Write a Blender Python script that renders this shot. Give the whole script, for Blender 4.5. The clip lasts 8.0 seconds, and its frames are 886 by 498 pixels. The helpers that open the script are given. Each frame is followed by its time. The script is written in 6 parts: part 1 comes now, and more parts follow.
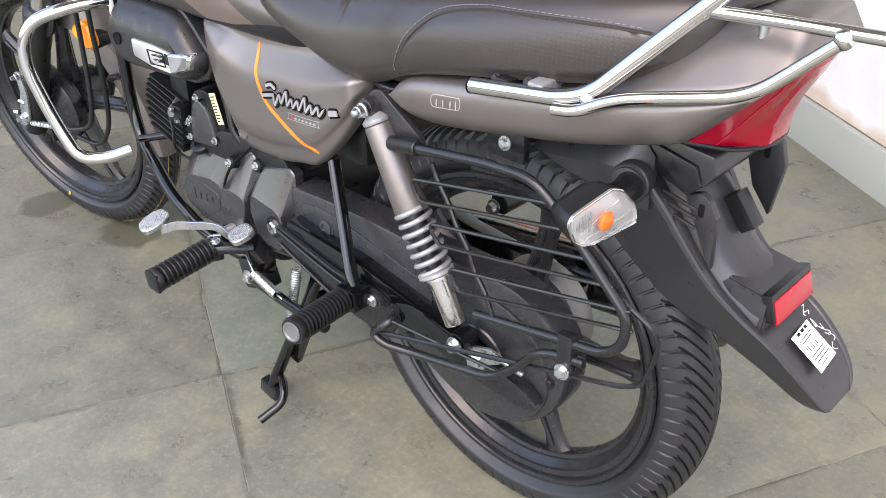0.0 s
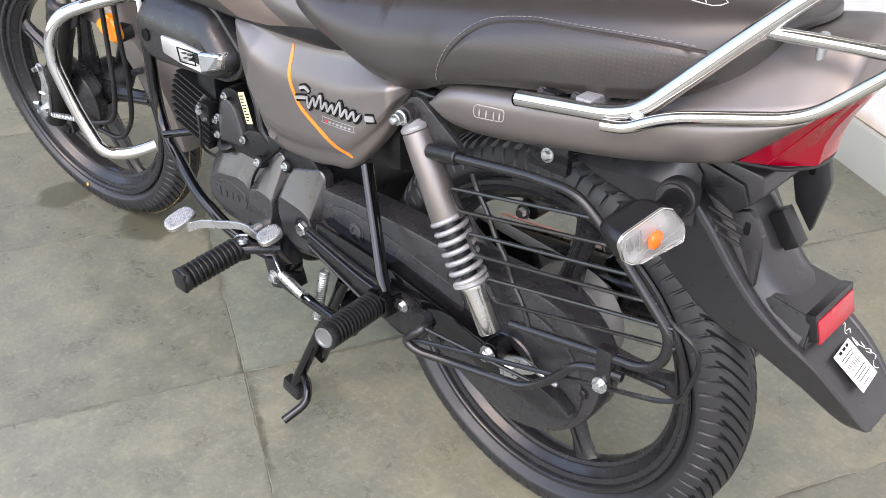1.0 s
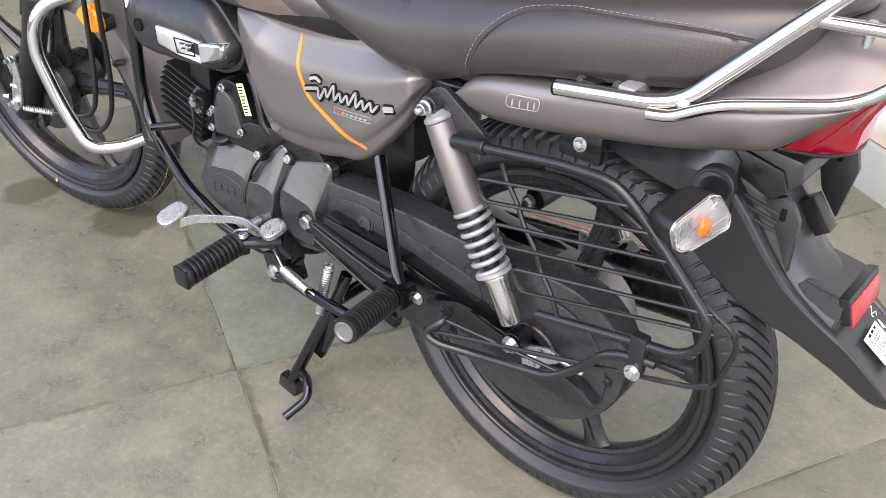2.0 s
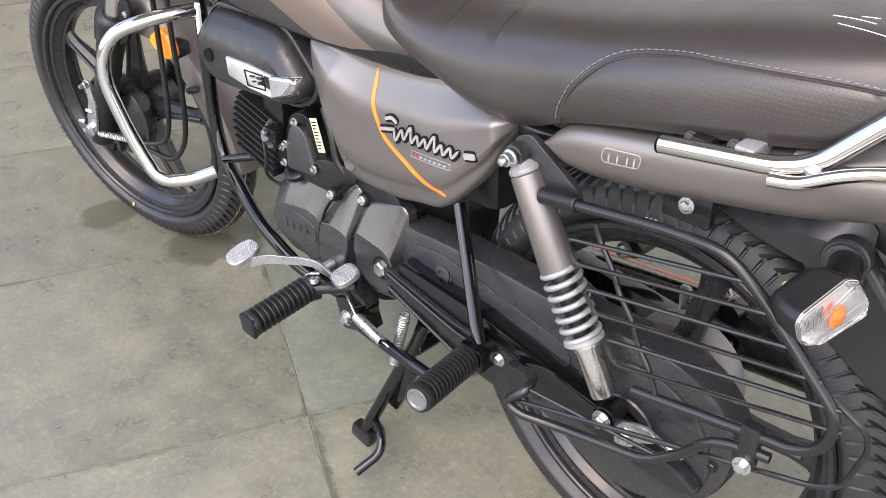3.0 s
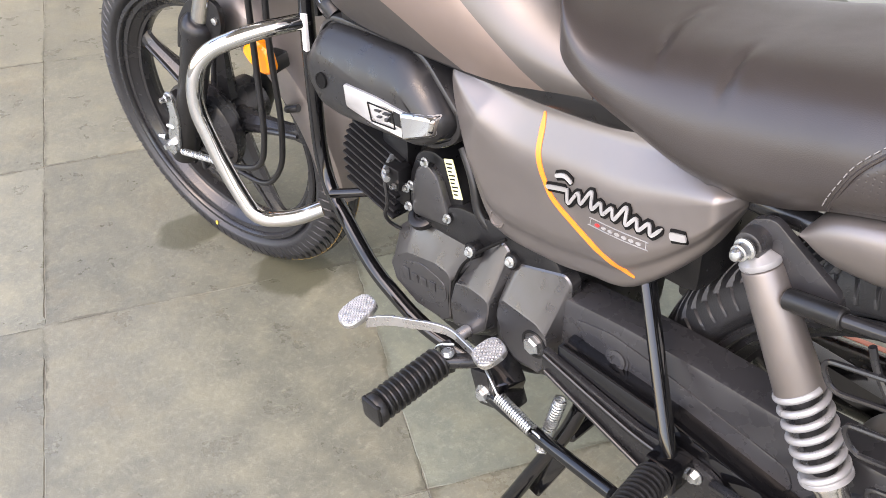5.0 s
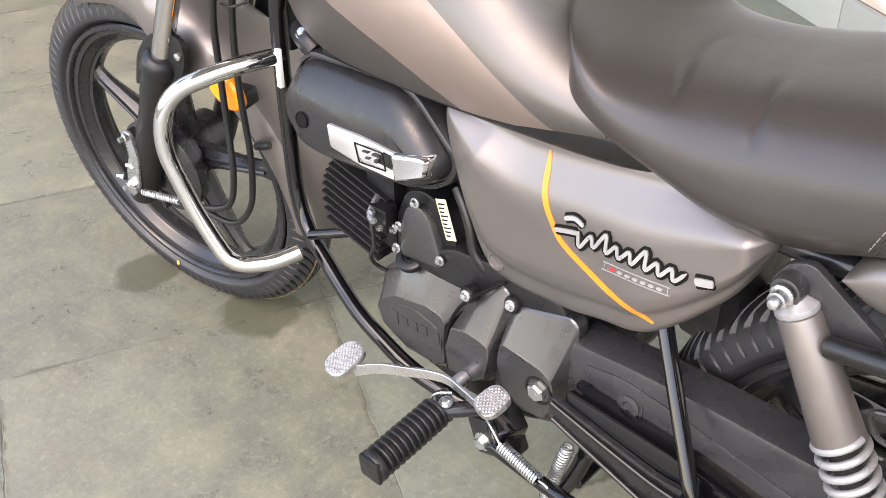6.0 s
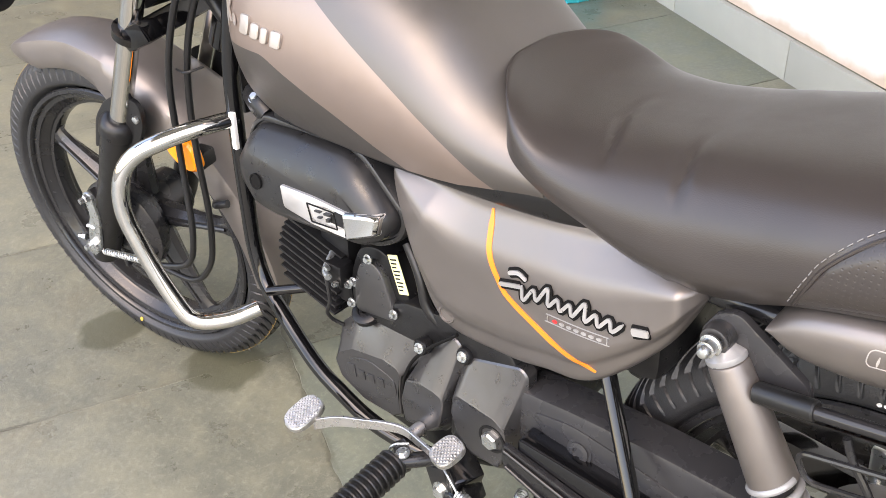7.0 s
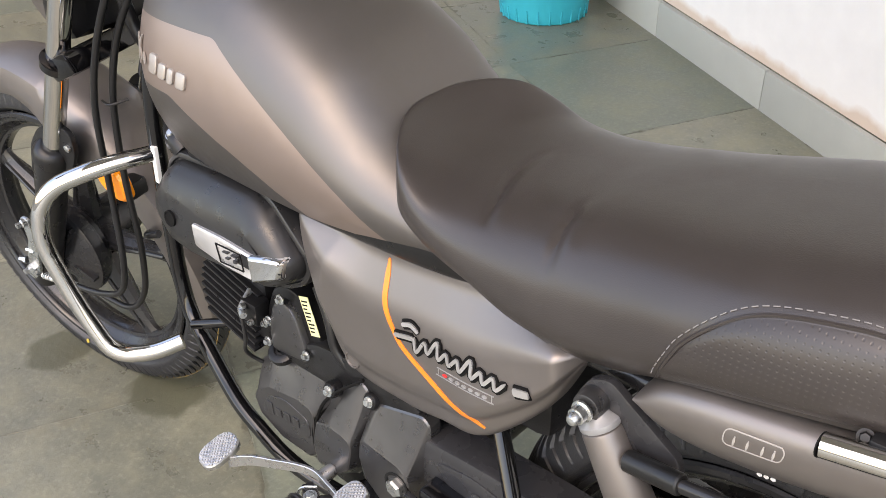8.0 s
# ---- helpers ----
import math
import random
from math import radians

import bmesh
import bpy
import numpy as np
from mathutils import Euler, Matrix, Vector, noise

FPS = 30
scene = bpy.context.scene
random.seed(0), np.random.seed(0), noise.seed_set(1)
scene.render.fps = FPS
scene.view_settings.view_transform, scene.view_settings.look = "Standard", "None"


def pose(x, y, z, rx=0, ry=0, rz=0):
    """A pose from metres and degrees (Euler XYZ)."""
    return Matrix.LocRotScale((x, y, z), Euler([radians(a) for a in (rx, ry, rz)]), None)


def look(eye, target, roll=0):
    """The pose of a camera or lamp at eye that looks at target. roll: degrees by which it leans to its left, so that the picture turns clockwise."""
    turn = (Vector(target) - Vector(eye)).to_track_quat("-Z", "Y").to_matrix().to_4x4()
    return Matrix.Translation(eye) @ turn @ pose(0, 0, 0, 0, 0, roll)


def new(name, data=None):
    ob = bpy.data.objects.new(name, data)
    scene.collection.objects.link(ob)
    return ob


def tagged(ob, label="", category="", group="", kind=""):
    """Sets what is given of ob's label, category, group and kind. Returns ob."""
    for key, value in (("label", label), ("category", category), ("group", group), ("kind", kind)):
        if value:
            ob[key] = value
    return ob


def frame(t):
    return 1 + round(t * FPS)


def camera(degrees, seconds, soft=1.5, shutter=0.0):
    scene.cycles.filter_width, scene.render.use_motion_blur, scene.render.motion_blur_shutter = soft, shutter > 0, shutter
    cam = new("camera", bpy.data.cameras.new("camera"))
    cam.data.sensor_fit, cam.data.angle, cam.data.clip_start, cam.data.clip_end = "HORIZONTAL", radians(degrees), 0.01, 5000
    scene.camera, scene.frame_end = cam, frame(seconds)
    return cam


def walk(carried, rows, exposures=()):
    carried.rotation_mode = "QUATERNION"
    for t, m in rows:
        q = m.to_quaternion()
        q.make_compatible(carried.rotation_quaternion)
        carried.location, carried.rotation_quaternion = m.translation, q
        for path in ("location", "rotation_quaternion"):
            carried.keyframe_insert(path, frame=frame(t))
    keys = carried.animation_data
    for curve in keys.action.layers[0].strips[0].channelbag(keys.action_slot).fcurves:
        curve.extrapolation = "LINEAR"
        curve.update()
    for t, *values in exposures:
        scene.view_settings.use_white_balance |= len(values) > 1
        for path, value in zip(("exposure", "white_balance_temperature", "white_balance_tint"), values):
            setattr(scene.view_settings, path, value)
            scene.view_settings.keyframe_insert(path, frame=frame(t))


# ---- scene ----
cam = camera(48.6, 8.0, 0.55)
PATH = [
    (0, (0.687, -0.891, 1.136), (-0.474, 0.342, 0.072), -0.4),
    (0.5, (0.679, -0.885, 1.141), (-0.502, 0.314, 0.06), -0.1),
    (1, (0.637, -0.908, 1.159), (-0.508, 0.315, 0.067), 0.6),
    (2.3, (0.531, -0.989, 1.148), (-0.491, 0.333, 0.049), 2.6),
    (2.5, (0.526, -0.986, 1.149), (-0.513, 0.32, 0.047), 2.2),
    (2.8, (0.503, -0.978, 1.151), (-0.564, 0.302, 0.044), 1.7),
    (3, (0.459, -0.871, 1.145), (-0.706, 0.32, 0.038), 0.0),
    (3.5, (0.441, -0.79, 1.138), (-0.789, 0.314, 0.011), -1.4),
    (4, (0.418, -0.779, 1.136), (-0.851, 0.259, -0.008), -2.0),
    (4.5, (0.318, -0.768, 1.13), (-0.937, 0.263, -0.036), -2.5),
    (4.7, (0.253, -0.761, 1.12), (-0.984, 0.285, -0.052), -2.4),
    (5.8, (0.076, -0.773, 1.123), (-1.053, 0.39, -0.049), -1.1),
    (6, (0.077, -0.761, 1.118), (-1.047, 0.416, -0.045), -1.4),
    (6.5, (0.084, -0.768, 1.131), (-1.049, 0.431, 0.0), -2.0),
    (7, (0.109, -0.758, 1.149), (-1.005, 0.491, 0.054), -1.8),
    (7.5, (0.153, -0.739, 1.156), (-0.941, 0.533, 0.067), -0.8),
    (8, (0.172, -0.661, 1.177), (-0.96, 0.582, 0.095), -0.7),
]
walk(cam, [(t, look(eye, target, roll)) for t, eye, target, roll in PATH], exposures=[(0.0, 1.88, 7330, 16.8), (3.0, 1.98, 7480, 18.8), (4.7, 2.2, 7720, 20.3), (6.0, 2.22, 7800, 18.0), (7.0, 2.12, 7960, 16.8), (7.5, 1.78, 8030, 15.6), (8.0, 1.72, 8080, 16.0)])

# ---- light ----
world = bpy.data.worlds.new("sky")
scene.world = world
world.use_nodes = True
wn = world.node_tree.nodes
sky = wn.new("ShaderNodeTexSky")
sky.sky_type, sky.sun_disc = "NISHITA", False
SUN_UP, SUN_ROUND = 52.0, 165.0
sky.sun_elevation, sky.sun_rotation = radians(SUN_UP), radians(SUN_ROUND)
sky.air_density, sky.dust_density, sky.ozone_density = 1.0, 1.4, 1.0
world.node_tree.links.new(sky.outputs[0], wn["Background"].inputs[0])
wn["Background"].inputs[1].default_value = 0.22
sun_data = bpy.data.lights.new("sun", "SUN")
sun_data.energy, sun_data.angle, sun_data.color = 0.35, radians(60), (1.0, 1.0, 1.0)
sun = new("sun", sun_data)
a, e = radians(SUN_ROUND), radians(SUN_UP)
sun.matrix_world = look((math.sin(a) * math.cos(e) * 20, math.cos(a) * math.cos(e) * 20, math.sin(e) * 20), (0, 0, 0))


# ---- materials ----
def mat(name, color, rough=0.5, metal=0.0, vary=0.12, scale=40.0, bump=0.0, bump_scale=300.0, rough_vary=0.08, coat=0.0, spec=0.5, coords="Object"):
    """A surface with colour, roughness and relief that vary at two scales."""
    m = bpy.data.materials.new(name)
    m.use_nodes = True
    nodes, links = m.node_tree.nodes, m.node_tree.links
    p = nodes["Principled BSDF"]
    p.inputs["Metallic"].default_value = metal
    p.inputs["Coat Weight"].default_value = coat
    p.inputs["Coat Roughness"].default_value = 0.1
    p.inputs["Specular IOR Level"].default_value = spec
    tc = nodes.new("ShaderNodeTexCoord")
    n1 = nodes.new("ShaderNodeTexNoise")
    n1.inputs["Scale"].default_value, n1.inputs["Detail"].default_value = scale, 6
    links.new(tc.outputs[coords], n1.inputs["Vector"])
    n2 = nodes.new("ShaderNodeTexNoise")
    n2.inputs["Scale"].default_value, n2.inputs["Detail"].default_value = scale / 9, 4
    links.new(tc.outputs[coords], n2.inputs["Vector"])
    add = nodes.new("ShaderNodeMath")
    add.operation = "ADD"
    links.new(n1.outputs[0], add.inputs[0])
    links.new(n2.outputs[0], add.inputs[1])
    ramp = nodes.new("ShaderNodeMapRange")
    ramp.inputs["From Min"].default_value, ramp.inputs["From Max"].default_value = 0.6, 1.4
    ramp.inputs["To Min"].default_value, ramp.inputs["To Max"].default_value = 1 - vary, 1 + vary
    links.new(add.outputs[0], ramp.inputs["Value"])
    mul = nodes.new("ShaderNodeVectorMath")
    mul.operation = "SCALE"
    mul.inputs[0].default_value = color
    links.new(ramp.outputs[0], mul.inputs["Scale"])
    links.new(mul.outputs[0], p.inputs["Base Color"])
    rr = nodes.new("ShaderNodeMapRange")
    rr.inputs["From Min"].default_value, rr.inputs["From Max"].default_value = 0.3, 0.7
    rr.inputs["To Min"].default_value, rr.inputs["To Max"].default_value = max(0.02, rough - rough_vary), min(1, rough + rough_vary)
    links.new(n1.outputs[0], rr.inputs["Value"])
    links.new(rr.outputs[0], p.inputs["Roughness"])
    if bump:
        n3 = nodes.new("ShaderNodeTexNoise")
        n3.inputs["Scale"].default_value, n3.inputs["Detail"].default_value = bump_scale, 3
        links.new(tc.outputs[coords], n3.inputs["Vector"])
        b = nodes.new("ShaderNodeBump")
        b.inputs["Strength"].default_value, b.inputs["Distance"].default_value = bump, 0.002
        links.new(n3.outputs[0], b.inputs["Height"])
        links.new(b.outputs[0], p.inputs["Normal"])
    return m


def plain(m, **values):
    p = m.node_tree.nodes["Principled BSDF"]
    for key, value in values.items():
        p.inputs[key.replace("_", " ")].default_value = value
    return m


PAINT = mat("grey_brown_metallic_paint", (0.192, 0.174, 0.163), 0.41, 0.74, 0.05, 60, 0.02, 1500, 0.04)
PLASTIC = mat("black_textured_plastic", (0.0075, 0.0075, 0.008), 0.34, 0, 0.12, 60, 0.08, 1400, spec=0.36)
CASE = mat("black_painted_chain_case", (0.0215, 0.0216, 0.0232), 0.27, 0, 0.1, 30, 0.02, 500)
GLOSS = mat("gloss_black_enamel", (0.003, 0.003, 0.0034), 0.08, 0, 0.1, 50, 0.015, 120, 0.03, spec=0.5)
COVER = mat("black_moulded_cover", (0.0125, 0.0125, 0.0131), 0.33, 0, 0.1, 60, 0.05, 1400, spec=0.45)
SATIN = mat("satin_black_steel", (0.011, 0.011, 0.0118), 0.24, 0.0, 0.12, 60, 0.03, 600, spec=0.45)
DARK = mat("dark_grey_casting", (0.007, 0.007, 0.0075), 0.33, 0.1, 0.12, 50, 0.05, 900, spec=0.3)
CASTING = mat("graphite_painted_casting", (0.098, 0.097, 0.099), 0.30, 0.82, 0.06, 60, 0.02, 1100, 0.05)
CHROME = mat("polished_chrome", (0.55, 0.545, 0.53), 0.06, 1.0, 0.04, 30, 0.015, 60, 0.04)
FENDER = mat("grey_black_plastic", (0.019, 0.019, 0.0205), 0.34, 0, 0.1, 60, 0.06, 1400)
BRUSHED = mat("satin_chrome", (0.66, 0.655, 0.64), 0.22, 1.0, 0.05, 60, 0.02, 200)
ZINC = mat("zinc_plated_steel", (0.5, 0.52, 0.52), 0.3, 0.95, 0.12, 120, 0.1, 500)
ALUMINIUM = mat("cast_aluminium", (0.52, 0.517, 0.51), 0.30, 0.92, 0.06, 90, 0.03, 500)
RUBBER = mat("tyre_rubber", (0.0145, 0.015, 0.0168), 0.44, 0, 0.2, 30, 0.25, 500)
PALE = mat("worn_grey_aluminium", (0.15, 0.156, 0.152), 0.4, 0.4, 0.08, 80)
PEG = mat("peg_rubber", (0.008, 0.008, 0.008), 0.36, 0, 0.15, 60, 0.1, 600, spec=0.4)
RIM = mat("black_painted_alloy", (0.018, 0.018, 0.0192), 0.24, 0.2, 0.1, 40, 0.03, 500)
DRUM = mat("grey_alloy_drum", (0.17, 0.17, 0.168), 0.42, 0.4, 0.1, 60, 0.05, 500)
SPRING = mat("grey_powder_coat", (0.27, 0.272, 0.275), 0.34, 0.35, 0.06, 80, 0.06, 700)
BADGE = mat("pale_bronze_badge", (0.36, 0.33, 0.30), 0.42, 0.55, 0.05, 90)
ORANGE = mat("orange_vinyl_stripe", (0.82, 0.205, 0.022), 0.35, 0, 0.05, 60)
SILVER = mat("silver_badge", (0.50, 0.492, 0.485), 0.34, 0.7, 0.05, 90)
# black for print, and for the shade painted into holes and gaps
INK_AND_SHADE = mat("black_ink_and_hole_shade", (0.005, 0.005, 0.005), 0.6, 0, 0.1, 60)
WHITE = mat("white_label_paper", (0.78, 0.78, 0.76), 0.55, 0, 0.04, 80)
YELLOW = mat("pale_yellow_label", (0.66, 0.66, 0.36), 0.5, 0, 0.05, 80)
THREAD = mat("grey_stitch_thread", (0.17, 0.165, 0.16), 0.7, 0, 0.1, 200)
DUST = mat("pale_print", (0.35, 0.33, 0.31), 0.5, 0.2, 0.05, 100)
REDINK = mat("red_ink", (0.6, 0.03, 0.03), 0.4, 0, 0.05, 80)
CABLE = mat("cable_sheath", (0.008, 0.008, 0.0085), 0.36, 0, 0.1, 80, spec=0.4)
plain(INK_AND_SHADE, Specular_IOR_Level=0.12)
TEAL = mat("turquoise_plastic", (0.0, 0.36, 0.45), 0.35, 0, 0.08, 20)


def lens_mat(name, color, alpha=1.0, rough=0.12, trans=0.0):
    m = mat(name, color, rough, 0, 0.05, 60, 0.0, 300, 0.03, coat=0.1)
    return plain(m, Transmission_Weight=trans, IOR=1.45)


RED = lens_mat("red_lens", (0.30, 0.001, 0.016), trans=0.1)
AMBER = lens_mat("amber_lens", (0.85, 0.14, 0.01), trans=0.1)
CLEAR = plain(lens_mat("clear_lens", (0.95, 0.95, 0.95), rough=0.04, trans=0.97), IOR=1.12)
REDREF = lens_mat("red_prism_reflector", (0.36, 0.005, 0.016), rough=0.25)


# ---- shape helpers ----
def part(name, bm, material, parent=None, label="", angle=38, smooth=True):
    """Links a bmesh as one mesh object, under a thing or a part where one is given."""
    bmesh.ops.recalc_face_normals(bm, faces=bm.faces)
    me = bpy.data.meshes.new(name)
    bm.to_mesh(me)
    bm.free()
    me.materials.append(material)
    if smooth:
        me.shade_smooth()
        me.set_sharp_from_angle(angle=radians(angle))
    ob = new(name, me)
    if parent:
        ob.parent = parent
        ob.matrix_parent_inverse = parent.matrix_world.inverted()
    if label:
        ob["label"] = label
    return ob


def spline(pts, n):
    """n points at even steps along a smooth curve through pts (of any dimension)."""
    p = np.array(pts, float)
    if len(p) == 2:
        return [p[0] + (p[1] - p[0]) * i / (n - 1) for i in range(n)]
    p = np.vstack([2 * p[0] - p[1], p, 2 * p[-1] - p[-2]])
    fine = []
    for i in range(1, len(p) - 2):
        a, b, c, d = p[i - 1], p[i], p[i + 1], p[i + 2]
        for k in range(24):
            t = k / 24
            fine.append(0.5 * (2 * b + (c - a) * t + (2 * a - 5 * b + 4 * c - d) * t * t + (3 * b - a - 3 * c + d) * t ** 3))
    fine.append(p[-2])
    fine = np.array(fine)
    s = np.concatenate([[0], np.cumsum(np.linalg.norm(np.diff(fine, axis=0), axis=1))])
    at = np.linspace(0, s[-1], n)
    return [np.array([np.interp(x, s, fine[:, k]) for k in range(fine.shape[1])]) for x in at]


def rounded(pts, r, steps=6):
    """A polyline with its corners rounded."""
    pts = [Vector(p) for p in pts]
    out = [pts[0]]
    for a, b, c in zip(pts, pts[1:], pts[2:]):
        k = min(r, (a - b).length * 0.48, (c - b).length * 0.48)
        p, q = b + (a - b).normalized() * k, b + (c - b).normalized() * k
        for i in range(steps + 1):
            t = i / steps
            out.append(p * (1 - t) ** 2 + b * 2 * t * (1 - t) + q * t * t)
    out.append(pts[-1])
    return out


def rings(bm, loops, caps=True, closed=True, around=False):
    """Joins loops of points with faces."""
    made = [[bm.verts.new(p) for p in loop] for loop in loops]
    n = len(made[0])
    pairs = list(zip(made, made[1:])) + ([(made[-1], made[0])] if around else [])
    for a, b in pairs:
        for i in range(n if closed else n - 1):
            j = (i + 1) % n
            bm.faces.new((a[i], a[j], b[j], b[i]))
    if caps and closed and not around:
        for loop in (made[0], made[-1]):
            f = bm.faces.new(loop)
            if n > 4:
                bmesh.ops.triangulate(bm, faces=[f])
    return made


def tube(pts, r, seg=12, bend=0.02, bm=None, steps=6, flat=1.0, up=(0.3, 0.2, 1)):
    """A round bar along a polyline with rounded bends; r may be one radius or one for each end. flat: squash across 'up'."""
    bm = bm or bmesh.new()
    path = rounded(pts, bend, steps) if bend else [Vector(p) for p in pts]
    total = len(path) - 1
    r0, r1 = (r, r) if not isinstance(r, tuple) else r
    tangents = [(path[min(i + 1, total)] - path[max(i - 1, 0)]).normalized() for i in range(total + 1)]
    side = tangents[0].cross(Vector(up))
    if side.length < 1e-3:
        side = tangents[0].cross(Vector((1, 0.3, 0)))
    side.normalize()
    loops = []
    for i, (p, t) in enumerate(zip(path, tangents)):
        side = (side - t * side.dot(t)).normalized()
        top = t.cross(side)
        rad = r0 + (r1 - r0) * i / max(total, 1)
        loops.append([p + side * rad * math.cos(2 * math.pi * k / seg) + top * rad * flat * math.sin(2 * math.pi * k / seg) for k in range(seg)])
    rings(bm, loops)
    return bm


def lathe(profile, center, axis, seg=32, bm=None, caps=True, around=False):
    """Turns (radius, height) points round an axis."""
    bm = bm or bmesh.new()
    z = Vector(axis).normalized()
    x = z.cross(Vector((0.37, 0.2, 1) if abs(z.z) < 0.9 else (1, 0, 0))).normalized()
    y = z.cross(x)
    c = Vector(center)
    loops = [[c + z * h + (x * math.cos(2 * math.pi * k / seg) + y * math.sin(2 * math.pi * k / seg)) * max(rad, 1e-4) for k in range(seg)] for rad, h in profile]
    rings(bm, loops, caps, True, around)
    return bm


def rod(a, b, r, seg=16, bm=None, bevel=0.0015):
    a, b = Vector(a), Vector(b)
    n = (b - a).length
    k = min(bevel, r * 0.4, n * 0.3)
    return lathe([(r - k, 0), (r, k), (r, n - k), (r - k, n)], a, b - a, seg, bm)


def box(lo, hi, bevel=0.003, bm=None, m=None):
    own = bmesh.new()
    bmesh.ops.create_cube(own, size=1)
    for v in own.verts:
        v.co = Vector([lo[i] + (v.co[i] + 0.5) * (hi[i] - lo[i]) for i in range(3)])
    if bevel:
        bmesh.ops.bevel(own, geom=list(own.edges), offset=bevel, segments=2, affect="EDGES", profile=0.6)
    if m:
        own.transform(m)
    if bm is None:
        return own
    return merge(bm, own)


def merge(bm, other):
    me = bpy.data.meshes.new("joined")
    other.to_mesh(me)
    other.free()
    bm.from_mesh(me)
    bpy.data.meshes.remove(me)
    return bm


def offset2(outline, d):
    """A closed outline moved inwards by d."""
    p = [np.array(q, float) for q in outline]
    n = len(p)
    area = sum(p[i][0] * p[(i + 1) % n][1] - p[(i + 1) % n][0] * p[i][1] for i in range(n))
    s = 1 if area > 0 else -1
    out = []
    for i in range(n):
        e1, e2 = p[i] - p[i - 1], p[(i + 1) % n] - p[i]
        n1 = np.array([-e1[1], e1[0]]) / (np.linalg.norm(e1) + 1e-9)
        n2 = np.array([-e2[1], e2[0]]) / (np.linalg.norm(e2) + 1e-9)
        m = n1 + n2
        m = m / (np.linalg.norm(m) + 1e-9)
        out.append(p[i] + s * m * d / max(0.5, float(m @ n1)))
    return out


def soften(outline, r, steps=4):
    """A closed outline with its corners rounded."""
    p = [Vector((*q, 0)) for q in outline]
    out = []
    n = len(p)
    for i in range(n):
        a, b, c = p[i - 1], p[i], p[(i + 1) % n]
        k = min(r, (a - b).length * 0.45, (c - b).length * 0.45)
        u, w = b + (a - b).normalized() * k, b + (c - b).normalized() * k
        for j in range(steps + 1):
            t = j / steps
            q = u * (1 - t) ** 2 + b * 2 * t * (1 - t) + w * t * t
            out.append((q.x, q.y))
    return out


def plate(outline, y0, y1, bevel=0.004, round_=0.01, lean=None, bm=None):
    """A plate seen from the side: an (x, z) outline between two y planes, edges on the y0 side rounded. lean(x, z) shifts y."""
    bm = bm or bmesh.new()
    o = soften(outline, round_) if round_ else list(outline)
    s = 1 if y1 > y0 else -1
    f = lean or (lambda x, z: 0.0)
    loops = []
    for d, y in ((bevel, y0), (bevel * 0.3, y0 + s * bevel * 0.3), (0, y0 + s * bevel), (0, y1)):
        q = offset2(o, d) if d else o
        loops.append([Vector((x, y + f(x, z), z)) for x, z in q])
    rings(bm, loops)
    return bm


def skin(top, bottom, bulge, thick=0.012, n=40, rows=14, power=2.2, peak=0.5, side=-1, tuck=0.0, taper=0.0):
    """A curved panel between two edge curves: it swells outwards by 'bulge' between them, is 'thick', and closes with a rounded rim."""
    bm = bmesh.new()
    T, B = spline(top, n), spline(bottom, n)
    outer, inner = [], []
    for i in range(n):
        u = i / (n - 1)
        end = 1.0
        if taper:
            end = min(1.0, (min(u, 1 - u) / taper)) ** 0.5 if taper > 0 else 1.0
        a, b = [], []
        for j in range(rows):
            v = j / (rows - 1)
            w = v / (2 * peak) if v < peak else 0.5 + (v - peak) / (2 * (1 - peak))
            p = T[i] + (B[i] - T[i]) * v
            k = max(0.0, 1 - abs(2 * w - 1) ** power) ** (1 / power)
            out = Vector((p[0], p[1] + side * bulge * k * (0.25 + 0.75 * end), p[2]))
            a.append(out)
            b.append(Vector((p[0], out.y - side * thick, p[2])))
        outer.append(a)
        inner.append(b)
    g = [[bm.verts.new(p) for p in row] for row in outer]
    h = [[bm.verts.new(p) for p in row] for row in inner]
    for i in range(n - 1):
        for j in range(rows - 1):
            bm.faces.new((g[i][j], g[i + 1][j], g[i + 1][j + 1], g[i][j + 1]))
            bm.faces.new((h[i][j], h[i][j + 1], h[i + 1][j + 1], h[i + 1][j]))
    for i in range(n - 1):
        for j in (0, rows - 1):
            bm.faces.new((g[i][j], h[i][j], h[i + 1][j], g[i + 1][j]))
    for j in range(rows - 1):
        for i in (0, n - 1):
            bm.faces.new((g[i][j], g[i][j + 1], h[i][j + 1], h[i][j]))
    bmesh.ops.remove_doubles(bm, verts=bm.verts, dist=0.0004)
    return bm


def tree_of(ob):
    from mathutils.bvhtree import BVHTree
    return BVHTree.FromPolygons([ob.matrix_world @ v.co for v in ob.data.vertices], [p.vertices[:] for p in ob.data.polygons])


def drape(tree, x, z, lift=0.0015, start=-0.6):
    """The place on a side surface at (x, z), lifted off it."""
    hit = tree.ray_cast(Vector((x, start, z)), Vector((0, 1, 0)))
    y = hit[0].y if hit[0] else -0.13
    return Vector((x, y - lift, z))


